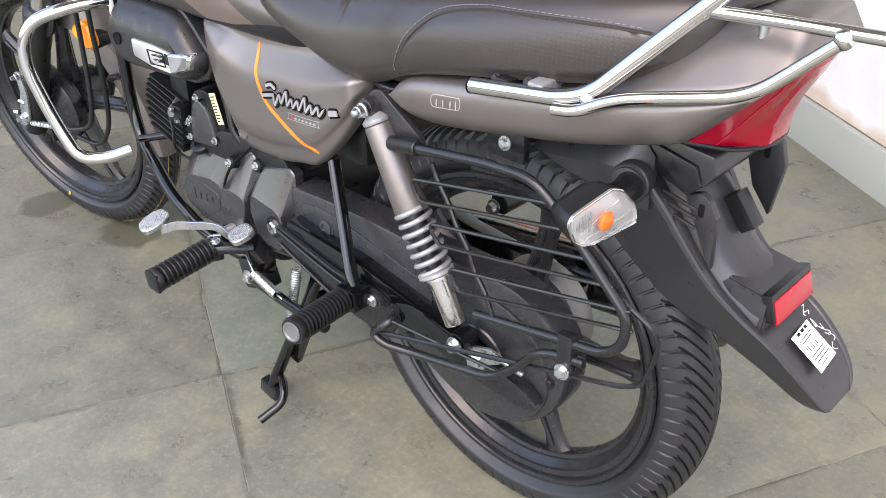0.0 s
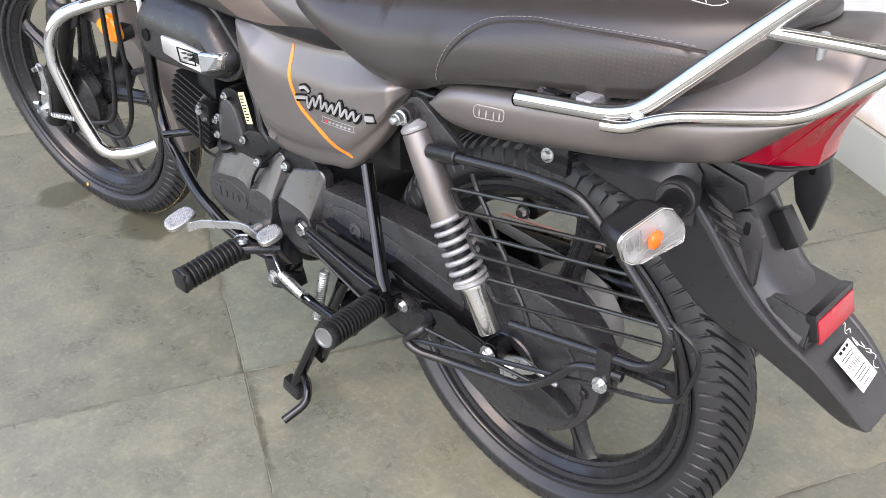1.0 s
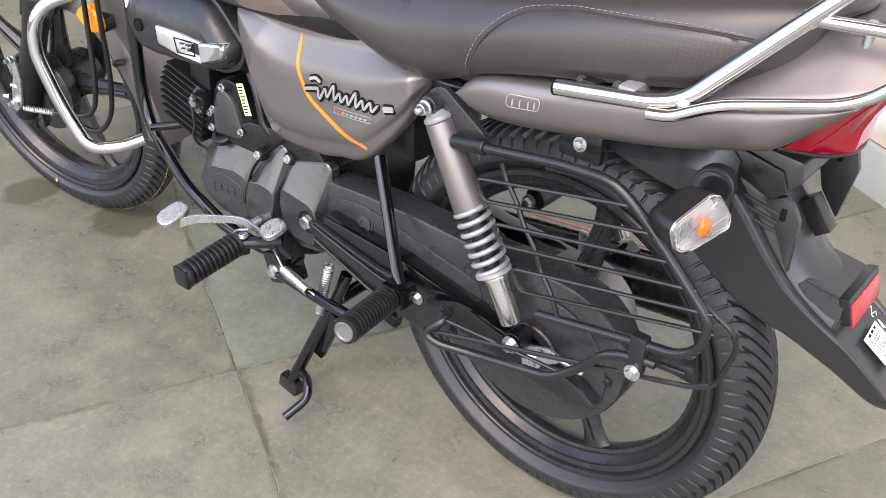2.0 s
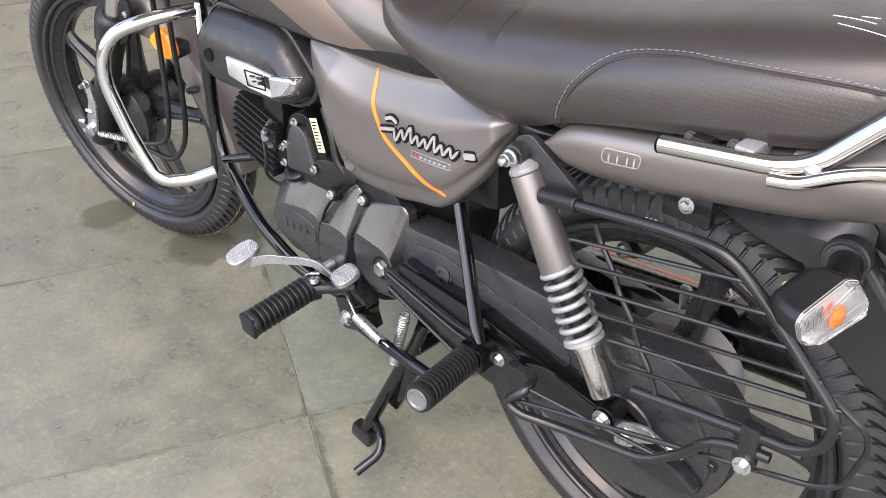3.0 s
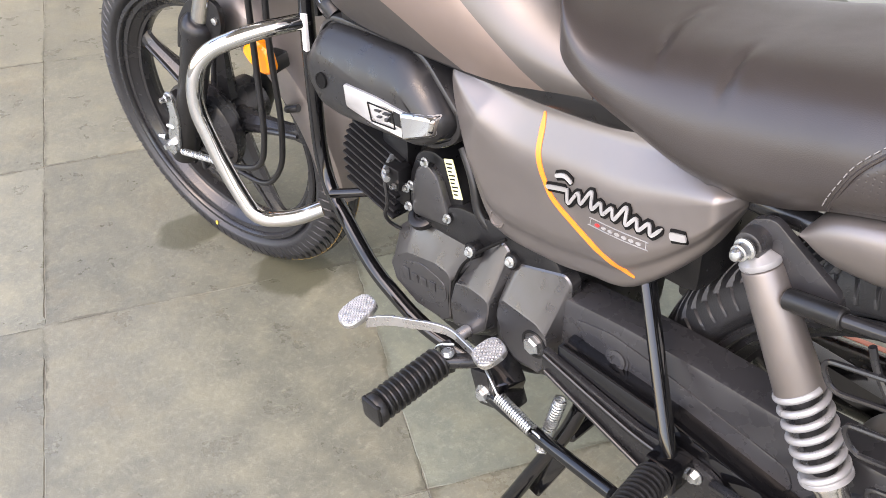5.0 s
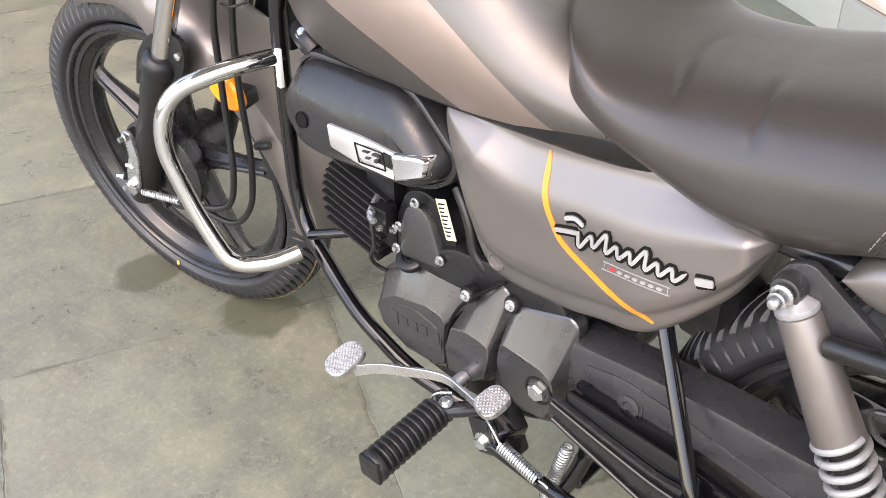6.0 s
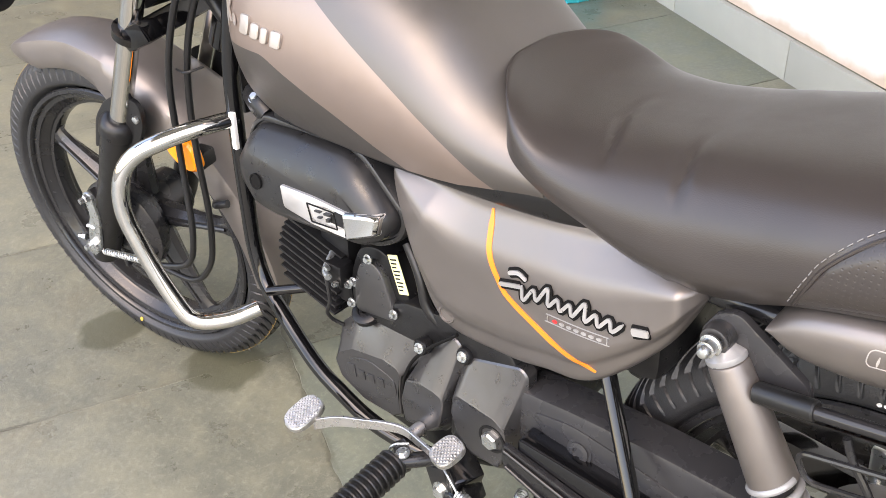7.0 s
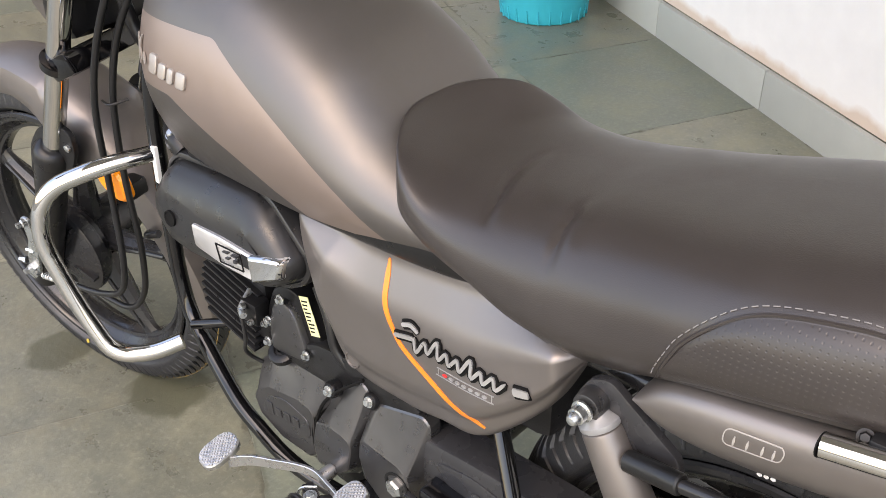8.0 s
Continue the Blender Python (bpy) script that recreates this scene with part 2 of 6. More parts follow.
def ribbon(tree, pts, width, lift=0.0012, deep=0.0012, n=40, bm=None, ends=True):
    """A flat strip that lies on a side surface along (x, z) points."""
    bm = bm or bmesh.new()
    c = spline(pts, n)
    loops = []
    for i in range(n):
        d = c[min(i + 1, n - 1)] - c[max(i - 1, 0)]
        nrm = np.array([-d[1], d[0]]) / (np.linalg.norm(d) + 1e-9)
        w = width / 2
        if ends:
            w *= min(1.0, 0.35 + min(i, n - 1 - i) * 0.25)
        a, b = c[i] + nrm * w, c[i] - nrm * w
        pa, pb = drape(tree, *a, lift), drape(tree, *b, lift)
        loops.append([pa, pb, pb + Vector((0, deep, 0)), pa + Vector((0, deep, 0))])
    rings(bm, loops)
    return bm


def bolt(at, axis, r=0.008, name="bolt", parent=None, material=None, washer=True, h=0.006):
    """A hexagon head on a washer."""
    axis = Vector(axis).normalized()
    bm = bmesh.new()
    if washer:
        lathe([(r * 1.45, 0), (r * 1.45, 0.0015)], at, axis, 20, bm)
    lathe([(r, 0.001), (r, h * 0.75), (r * 0.82, h), (r * 0.4, h * 1.02)], at, axis, 6, bm)
    return part(name, bm, material or ZINC, parent, angle=25)


def thing(name, label, category, at=(0, 0, 0), group="", kind=""):
    ob = new(name)
    ob.location = at
    ob.empty_display_size = 0.1
    bpy.context.view_layer.update()
    return tagged(ob, label, category, group, kind)

# ---- floor, wall ----
def stone_mat(name, base, dark, rough, spots=(), joints=True):
    """Slate floor stone: cloudy green-grey, worn pale flecks, dull sheen, each slab a little different."""
    m = bpy.data.materials.new(name)
    m.use_nodes = True
    nodes, links = m.node_tree.nodes, m.node_tree.links
    p = nodes["Principled BSDF"]
    geo = nodes.new("ShaderNodeNewGeometry")
    info = nodes.new("ShaderNodeObjectInfo")
    shift = nodes.new("ShaderNodeVectorMath")
    shift.operation = "MULTIPLY_ADD"
    shift.inputs[1].default_value = (1, 1, 1)
    links.new(geo.outputs["Position"], shift.inputs[0])
    off = nodes.new("ShaderNodeVectorMath")
    off.operation = "SCALE"
    off.inputs[0].default_value = (37, 19, 5)
    links.new(info.outputs["Random"], off.inputs["Scale"])
    links.new(off.outputs[0], shift.inputs[2])

    def noise_at(scale, detail=6, rough_=0.6):
        n = nodes.new("ShaderNodeTexNoise")
        n.inputs["Scale"].default_value, n.inputs["Detail"].default_value, n.inputs["Roughness"].default_value = scale, detail, rough_
        links.new(shift.outputs[0], n.inputs["Vector"])
        return n

    def remap(src, a, b, c, d):
        r = nodes.new("ShaderNodeMapRange")
        for key, value in zip(("From Min", "From Max", "To Min", "To Max"), (a, b, c, d)):
            r.inputs[key].default_value = value
        links.new(src, r.inputs["Value"])
        return r.outputs[0]

    def blend(fac, c1, c2, how="MIX"):
        x = nodes.new("ShaderNodeMix")
        x.data_type, x.blend_type = "RGBA", how
        for sock, value in ((0, fac), (6, c1), (7, c2)):
            if isinstance(value, (int, float)):
                x.inputs[sock].default_value = value
            elif isinstance(value, tuple):
                x.inputs[sock].default_value = (*value, 1)
            else:
                links.new(value, x.inputs[sock])
        return x.outputs[2]

    cloud, mid, fine = noise_at(2.6, 5), noise_at(11, 7, 0.65), noise_at(85, 8, 0.8)
    col = blend(remap(cloud.outputs[0], 0.30, 0.72, 0.1, 0.9), base, dark)
    rust = noise_at(4.7, 8, 0.7)
    col = blend(remap(rust.outputs[0], 0.52, 0.72, 0, 0.7), col, (base[0] * 1.12, base[1] * 0.98, base[2] * 0.82))
    vein = noise_at(6.5, 3, 0.5)
    thin = nodes.new("ShaderNodeMath")
    thin.operation = "PINGPONG"
    thin.inputs[1].default_value = 0.06
    links.new(vein.outputs[0], thin.inputs[0])
    stretch = nodes.new("ShaderNodeVectorMath")
    stretch.operation = "MULTIPLY"
    stretch.inputs[1].default_value = (60, 14, 1)
    links.new(shift.outputs[0], stretch.inputs[0])
    scratch = nodes.new("ShaderNodeTexNoise")
    scratch.inputs["Scale"].default_value, scratch.inputs["Detail"].default_value, scratch.inputs["Roughness"].default_value = 1.0, 7, 0.7
    links.new(stretch.outputs[0], scratch.inputs["Vector"])
    col = blend(remap(scratch.outputs[0], 0.56, 0.72, 0, 0.6), col, (base[0] * 1.35, base[1] * 1.36, base[2] * 1.38))
    col = blend(remap(thin.outputs[0], 0.0035, 0.0, 0, 0.22), col, (base[0] * 1.5, base[1] * 1.5, base[2] * 1.5))
    col = blend(remap(mid.outputs[0], 0.45, 0.68, 0, 0.8), col, (base[0] * 1.25, base[1] * 1.22, base[2] * 1.12))
    col = blend(remap(fine.outputs[0], 0.52, 0.68, 0, 0.7), col, (base[0] * 1.5, base[1] * 1.5, base[2] * 1.45))
    col = blend(remap(fine.outputs[0], 0.46, 0.34, 0, 0.24), col, (dark[0] * 0.6, dark[1] * 0.62, dark[2] * 0.6))
    col = blend(remap(mid.outputs[0], 0.50, 0.30, 0, 0.18), col, (dark[0] * 0.95, dark[1] * 0.93, dark[2] * 0.88))
    # dirt trodden into the worn edges beside the joints, in broken stretches
    uv = nodes.new("ShaderNodeUVMap")
    uv.uv_map = "across"
    sep = nodes.new("ShaderNodeSeparateXYZ")
    links.new(uv.outputs[0], sep.inputs[0])

    def near(sock):
        n = nodes.new("ShaderNodeMath")
        n.operation = "PINGPONG"
        n.inputs[1].default_value = 0.5
        links.new(sock, n.inputs[0])
        return n.outputs[0]

    rim = nodes.new("ShaderNodeMath")
    rim.operation = "MINIMUM"
    links.new(near(sep.outputs[0]), rim.inputs[0])
    links.new(near(sep.outputs[1]), rim.inputs[1])
    ragged = nodes.new("ShaderNodeMath")
    ragged.operation = "MULTIPLY_ADD"
    ragged.inputs[1].default_value = -0.045
    links.new(noise_at(38, 6, 0.7).outputs[0], ragged.inputs[0])
    links.new(rim.outputs[0], ragged.inputs[2])
    broken = remap(noise_at(5.5, 5, 0.65).outputs[0], 0.44, 0.60, 0, 1)
    dirt = nodes.new("ShaderNodeMath")
    dirt.operation = "MULTIPLY"
    links.new(remap(ragged.outputs[0], -0.018, -0.008, 0.8, 0), dirt.inputs[0])
    links.new(broken, dirt.inputs[1])
    if joints:
        col = blend(dirt.outputs[0], col, (0.062, 0.060, 0.042))
    if spots:
        warp = nodes.new("ShaderNodeVectorMath")
        warp.operation = "MULTIPLY_ADD"
        warp.inputs[1].default_value = (0.06, 0.06, 0.0)
        links.new(noise_at(16, 4).outputs["Color"], warp.inputs[0])
        links.new(geo.outputs["Position"], warp.inputs[2])
        for sx, sy, sr in spots:
            dist = nodes.new("ShaderNodeVectorMath")
            dist.operation = "DISTANCE"
            dist.inputs[1].default_value = (sx + 0.03, sy + 0.03, 0)
            links.new(warp.outputs[0], dist.inputs[0])
            col = blend(remap(dist.outputs["Value"], sr * 0.86, sr * 1.06, 0.85, 0), col, (0.078, 0.078, 0.050))
    tint = nodes.new("ShaderNodeVectorMath")
    tint.operation = "SCALE"
    links.new(col, tint.inputs[0])
    links.new(remap(info.outputs["Random"], 0, 1, 0.86, 1.12), tint.inputs["Scale"])
    links.new(tint.outputs[0], p.inputs["Base Color"])
    links.new(remap(mid.outputs[0], 0.3, 0.7, rough - 0.1, rough + 0.12), p.inputs["Roughness"])
    b = nodes.new("ShaderNodeBump")
    b.inputs["Strength"].default_value, b.inputs["Distance"].default_value = 0.45, 0.005
    h = nodes.new("ShaderNodeMath")
    h.operation = "MULTIPLY_ADD"
    h.inputs[1].default_value = 0.25
    links.new(fine.outputs[0], h.inputs[0])
    links.new(mid.outputs[0], h.inputs[2])
    links.new(h.outputs[0], b.inputs["Height"])
    links.new(b.outputs[0], p.inputs["Normal"])
    return m


STONE = stone_mat("floor_slate", (0.167, 0.167, 0.128), (0.117, 0.121, 0.094), 0.33, ((-1.377, -0.06, 0.062), (-1.12, 0.01, 0.075), (-2.0, -0.42, 0.03)))
SLATE = stone_mat("floor_slate_green", (0.140, 0.152, 0.120), (0.105, 0.120, 0.098), 0.4)
BASE_STONE = mat("skirting_slate", (0.36, 0.375, 0.345), 0.5, 0, 0.07, 14, 0.12, 60)
GROUT = mat("cement_joint", (0.185, 0.175, 0.135), 0.85, 0, 0.3, 30, 0.5, 200)


def worn_joint(m):
    """Patches of dark dirt in the joint cement."""
    nodes, links = m.node_tree.nodes, m.node_tree.links
    p = nodes["Principled BSDF"]
    col = p.inputs["Base Color"].links[0].from_socket
    geo = nodes.new("ShaderNodeNewGeometry")
    n = nodes.new("ShaderNodeTexNoise")
    n.inputs["Scale"].default_value, n.inputs["Detail"].default_value, n.inputs["Roughness"].default_value = 6, 8, 0.75
    links.new(geo.outputs["Position"], n.inputs["Vector"])
    r = nodes.new("ShaderNodeMapRange")
    for key, value in zip(("From Min", "From Max", "To Min", "To Max"), (0.44, 0.58, 0, 0.75)):
        r.inputs[key].default_value = value
    links.new(n.outputs[0], r.inputs["Value"])
    x = nodes.new("ShaderNodeMix")
    x.data_type = "RGBA"
    links.new(r.outputs[0], x.inputs[0])
    links.new(col, x.inputs[6])
    x.inputs[7].default_value = (0.05, 0.045, 0.032, 1)
    links.new(x.outputs[2], p.inputs["Base Color"])


worn_joint(GROUT)


def wall_mat():
    m = mat("stained_white_plaster", (0.80, 0.79, 0.765), 0.75, 0, 0.05, 14, 0.3, 90)
    nodes, links = m.node_tree.nodes, m.node_tree.links
    p = nodes["Principled BSDF"]
    col = p.inputs["Base Color"].links[0].from_socket
    tc = nodes.new("ShaderNodeTexCoord")
    sep = nodes.new("ShaderNodeSeparateXYZ")
    links.new(tc.outputs["Object"], sep.inputs[0])
    n = nodes.new("ShaderNodeTexNoise")
    n.inputs["Scale"].default_value, n.inputs["Detail"].default_value = 7, 8
    links.new(tc.outputs["Object"], n.inputs["Vector"])
    low = nodes.new("ShaderNodeMapRange")
    for key, value in zip(("From Min", "From Max", "To Min", "To Max"), (0.122, 0.175, 0.46, -0.06)):
        low.inputs[key].default_value = value
    links.new(sep.outputs["Z"], low.inputs["Value"])
    s = nodes.new("ShaderNodeMath")
    s.operation = "ADD"
    links.new(n.outputs[0], s.inputs[0])
    links.new(low.outputs[0], s.inputs[1])
    f = nodes.new("ShaderNodeMapRange")
    for key, value in zip(("From Min", "From Max", "To Min", "To Max"), (0.6, 0.86, 0, 0.75)):
        f.inputs[key].default_value = value
    links.new(s.outputs[0], f.inputs["Value"])
    x = nodes.new("ShaderNodeMix")
    x.data_type = "RGBA"
    links.new(f.outputs[0], x.inputs[0])
    links.new(col, x.inputs[6])
    x.inputs[7].default_value = (0.55, 0.41, 0.30, 1)
    links.new(x.outputs[2], p.inputs["Base Color"])
    return m


PLASTER = wall_mat()

ground = part("floor", box((-60, -60, -0.3), (60, 60, -0.0014), 0), GROUT)
tagged(ground, "grey-green slate paving with dark cement joints", "floor", kind="structure")


def meet(p, a, q, b):
    """Where two lines of the plan cross: through p at a degrees, through q at b degrees."""
    d, e = (math.cos(radians(a)), math.sin(radians(a))), (math.cos(radians(b)), math.sin(radians(b)))
    k = ((q[0] - p[0]) * e[1] - (q[1] - p[1]) * e[0]) / (d[0] * e[1] - d[1] * e[0])
    return (p[0] + d[0] * k, p[1] + d[1] * k)


# long joints (a point and an angle each) and cross joints at even steps
LONG = [((-1.30, -3.31), 153.5), ((-1.30, -2.73), 153.8), ((-1.30, -2.15), 154), ((-1.30, -1.57), 154.5), ((-1.30, -0.985), 155), ((-1.292, -0.404), 155.3), ((-0.552, -0.160), 151.6), ((-0.30, 0.36), 151), ((-1.64, 1.638), 151), ((-1.12, 1.99), 149.5)]
WALL_AT, WALL_ANGLE = (-0.873, 1.815), 149.5
random.seed(4)
for r in range(len(LONG) - 1):
    for k in range(-7, 9):
        s = 0.428 + 0.577 * k
        g = 0.0014
        joined = k <= -1 and r in (6, 7)      # long slabs, two rows deep
        if joined and r == 7:
            continue
        corners = []
        for (lp, la), ds in ((LONG[r], (0, 1)), (LONG[r + (2 if joined else 1)], (1, 0))):
            for d in ds:
                jog = random.Random((r - 2) * 31 + k + d).uniform(-0.006, 0.006)
                q = (-0.903 * (s + 0.577 * d + jog), 0.43 * (s + 0.577 * d + jog))
                corners.append(meet(lp, la, q, 64.5))
        mid = (sum(c[0] for c in corners) / 4, sum(c[1] for c in corners) / 4)
        dist = math.hypot(mid[0] + 0.6, mid[1] - 0.3)
        if dist > 4.4:
            continue
        outline = offset2(corners, g)
        bm = bmesh.new()
        h = random.uniform(-0.0005, 0.0)
        # worn edges: each side wanders a little and has lost small chips
        ring = []
        for a_, b_ in zip(outline, outline[1:] + outline[:1]):
            steps = 60 if dist < 2.2 else 24
            for i in range(steps):
                q = a_ + (b_ - a_) * (i / steps)
                n_ = np.array((-(b_ - a_)[1], (b_ - a_)[0])) / np.linalg.norm(b_ - a_)
                w = 0.0016 * noise.noise(Vector((q[0] * 9, q[1] * 9, r + k * 7))) + 0.0016 * noise.noise(Vector((q[0] * 45, q[1] * 45, r * 3 + k)))
                chip = 0.009 * max(0.0, noise.noise(Vector((q[0] * 14, q[1] * 14, 40 + k + r))) - 0.22) * (0.5 + abs(noise.noise(Vector((q[0] * 90, q[1] * 90, 9)))))
                ring.append(q + n_ * (w + chip * 3 + 0.0009))
        rings(bm, [[(x, y, -0.0045) for x, y in ring], [(x, y, h - 0.0006) for x, y in ring], [(x, y, h) for x, y in offset2(ring, 0.0012)]])
        layer = bm.loops.layers.uv.new("across")
        e1, e2 = np.array(corners[1]) - corners[0], np.array(corners[3]) - corners[0]
        det = e1[0] * e2[1] - e1[1] * e2[0]
        for f in bm.faces:
            for lp in f.loops:
                dx, dy = lp.vert.co.x - corners[0][0], lp.vert.co.y - corners[0][1]
                q = ((dx * e2[1] - dy * e2[0]) / det, (e1[0] * dy - e1[1] * dx) / det)
                lp[layer].uv = (min(0.999, max(0.001, q[0])), min(0.999, max(0.001, q[1])))
        green = (r, k) in ((8, 2), (6, 0), (5, 5))
        part("tile", bm, SLATE if green else STONE, ground, angle=20)

# wall along the far side, with its skirting of stone slabs
d = Vector((math.cos(radians(WALL_ANGLE)), math.sin(radians(WALL_ANGLE)), 0))
nrm = Vector((-d.y, d.x, 0)) * -1      # away from the bike
if nrm.y < 0:
    nrm = -nrm
turn = Matrix.Translation((*WALL_AT, 0)) @ Matrix((( d.x, nrm.x, 0, 0), (d.y, nrm.y, 0, 0), (0, 0, 1, 0), (0, 0, 0, 1)))
wall = part("wall_north", box((-9, 0.018, -0.2), (9, 0.25, 3.2), 0.004), PLASTER)
wall.matrix_world = turn
tagged(wall, "white plastered wall with brown damp stains above the skirting", "wall", kind="structure")
skirting = part("baseboard", box((-9, 0.0165, -0.005), (9, 0.0205, 0.121), 0.001), GROUT)
skirting.matrix_world = turn
tagged(skirting, "pale grey-green stone skirting slabs along a wall", "baseboard", kind="structure")
for k in range(-5, 5):
    bm = box((k * 0.611 + 0.0015, 0.0, -0.004), ((k + 1) * 0.611 - 0.0015, 0.0175, 0.118), 0.002)
    t = part("slab", bm, BASE_STONE, skirting, angle=20)
    t.matrix_parent_inverse = Matrix()

# unseen porch roof, open towards the yard, cut to limit the sky light
slab = part("ceiling", box((-2.2, -2.5, 2.75), (4.2, 0.25, 2.95), 0.004), mat("unseen_ceiling_paint", (0.46, 0.45, 0.43), 0.8, 0, 0.06, 6, 0.2, 60))
slab.matrix_world = turn
tagged(slab, "plain dull brownish porch ceiling, unseen, that blocks part of the sky light", "ceiling", kind="structure")

# unseen dark wall, added so the tank and front mudguard mirror less brightness
reflect_wall = part("dark_reflection_wall", box((4.2, -9, -0.2), (4.45, 0.25, 3.2), 0.004), mat("dark_reflection_paint", (0.16, 0.14, 0.12), 0.8, 0, 0.1, 8, 0.2, 60))
reflect_wall.matrix_world = turn
tagged(reflect_wall, "plain dull brown unseen wall, added to darken reflections on the tank", "wall", kind="structure")

# ---- motorcycle: wheels ----
bike = thing("motorcycle", "matt grey-brown commuter motorcycle with black engine, parked on its centre stand", "motorcycle")
RAKE = 26.5
FRONT = Vector((-1.236, 0, 0.300))
axis_up = Vector((math.sin(radians(RAKE)), 0, math.cos(radians(RAKE))))
pivot = FRONT + Vector((0.045, 0, 0))
STEER = 10.5
STEERED = Matrix.Translation(pivot) @ Matrix.Rotation(radians(STEER), 4, axis_up) @ Matrix.Translation(-pivot)


def tyre_mesh(center, R, half, pitch, m=None, n=1056, across=57):
    """A ribbed road tyre: rounded section, slanting side grooves and a zigzag centre rib cut into the tread."""
    bm = bmesh.new()
    rim_r = 0.241
    loops = []
    for i in range(n):
        ang = 2 * math.pi * i / n
        loop = []
        for j in range(across):
            w = -1 + 2 * j / (across - 1)
            t = abs(w)
            phi = w * radians(118)
            y = half * math.sin(phi) / 1.0 if t < 0.77 else math.copysign(half * (1 - (t - 0.77) * 1.45), w)
            crown = R - 0.062 * (1 - math.cos(phi * 0.88)) if t < 0.77 else None
            if crown is None:
                base = R - 0.062 * (1 - math.cos(radians(118) * 0.77 * 0.88))
                crown = base + (rim_r - base) * (t - 0.77) / 0.23
            # straight cuts on the shoulder, a step, then slanting cuts towards the middle
            cut = 0.0
            at_ = (i + (6 if w < 0 else 0)) % 12
            if 0.42 < t < 0.70 and at_ in (0, 1):
                cut = 0.0060
            elif 0.38 < t < 0.45 and at_ <= 4:
                cut = 0.0060
            elif 0.10 < t < 0.45 and at_ in (3, 4):
                cut = 0.0075
            elif t < 0.03:
                cut = 0.004
            if 0.80 < t < 0.82 or 0.93 < t < 0.95:
                cut = -0.0008
            turned = ang + math.copysign(1, w) * radians(30) * max(0.0, 0.45 - t) ** 1.15
            r = crown - cut
            loop.append(Vector((r * math.cos(turned), y, r * math.sin(turned))) + center)
        loops.append(loop)
    rings(bm, loops, False, False, True)
    if m:
        bm.transform(m)
    return bm


def wheel(center, R, half, name, label, m=None, pitch=7.5, turn_=0.0, lip=0.034):
    M = m or Matrix()
    rim = lathe([(0.240, -lip - 0.003), (0.2425, -lip), (0.240, -lip + 0.005), (0.230, -lip + 0.008), (0.224, -0.020), (0.2235, 0.020), (0.230, lip - 0.008), (0.240, lip - 0.005), (0.2425, lip), (0.240, lip + 0.003), (0.234, lip + 0.003), (0.2315, lip), (0.2305, lip - 0.005), (0.223, lip - 0.007), (0.2215, lip - 0.011), (0.2125, 0.017), (0.2105, 0.013), (0.2055, 0.011), (0.204, 0.007), (0.204, -0.007), (0.2055, -0.011), (0.2105, -0.013), (0.2125, -0.017), (0.2215, -lip + 0.011), (0.223, -lip + 0.007), (0.2305, -lip + 0.005), (0.2315, -lip), (0.234, -lip - 0.003)], center, (0, 1, 0), 112, None, False, True)
    rim.transform(M)
    w = part(name, rim, RIM, bike, label)
    part("tyre", tyre_mesh(center, R, half, pitch, M), RUBBER, w, "black rubber tyre with slanted tread grooves")
    for k in range(5):
        a = turn_ + k * 2 * math.pi / 5
        bm = bmesh.new()
        loops = []
        for rad, wd, dp in ((0.045, 0.024, 0.022), (0.08, 0.0185, 0.019), (0.13, 0.0145, 0.014), (0.175, 0.0145, 0.011), (0.197, 0.019, 0.010), (0.208, 0.030, 0.010)):
            ring = []
            for y, s in ((-dp, -0.45), (-dp * 0.75, -0.62), (-dp * 0.35, -1), (dp * 0.35, -1), (dp * 0.75, -0.62), (dp, -0.45), (dp, 0.45), (dp * 0.75, 0.62), (dp * 0.35, 1), (-dp * 0.35, 1), (-dp * 0.75, 0.62), (-dp, 0.45)):
                t = s * wd
                ring.append(Vector((rad * math.cos(a) - t * math.sin(a), y, rad * math.sin(a) + t * math.cos(a))) + center)
            loops.append(ring)
        rings(bm, loops)
        # a groove rib down the outer face
        for side in (-1, 1):
            p0 = Vector((0.075 * math.cos(a), side * 0.0195, 0.075 * math.sin(a))) + center
            p1 = Vector((0.192 * math.cos(a), side * 0.0105, 0.192 * math.sin(a))) + center
            tube([p0, p1], (0.0042, 0.0036), 8, 0, bm)
        bm.transform(M)
        part("spoke", bm, RIM, w)
    return w


REAR = Vector((0.0, 0, 0.308))
rear = wheel(REAR, 0.306, 0.045, "rear_wheel", "black five-spoke alloy rear wheel", None, 7.5, radians(-67))
front = wheel(FRONT, 0.303, 0.041, "front_wheel", "black five-spoke alloy front wheel turned to one side", STEERED, 9.0, radians(150))
part("hub", lathe([(0.03, -0.075), (0.05, -0.07), (0.055, -0.03), (0.05, 0.0), (0.068, 0.028), (0.072, 0.05), (0.07, 0.066), (0.03, 0.07)], REAR, (0, 1, 0), 40), RIM, rear)
bm = lathe([(0.022, -0.07), (0.045, -0.066), (0.05, -0.02), (0.045, 0.0), (0.068, 0.02), (0.07, 0.05), (0.066, 0.06), (0.02, 0.066)], FRONT, (0, -1, 0), 40)
bm.transform(STEERED)
part("hub", bm, RIM, front)

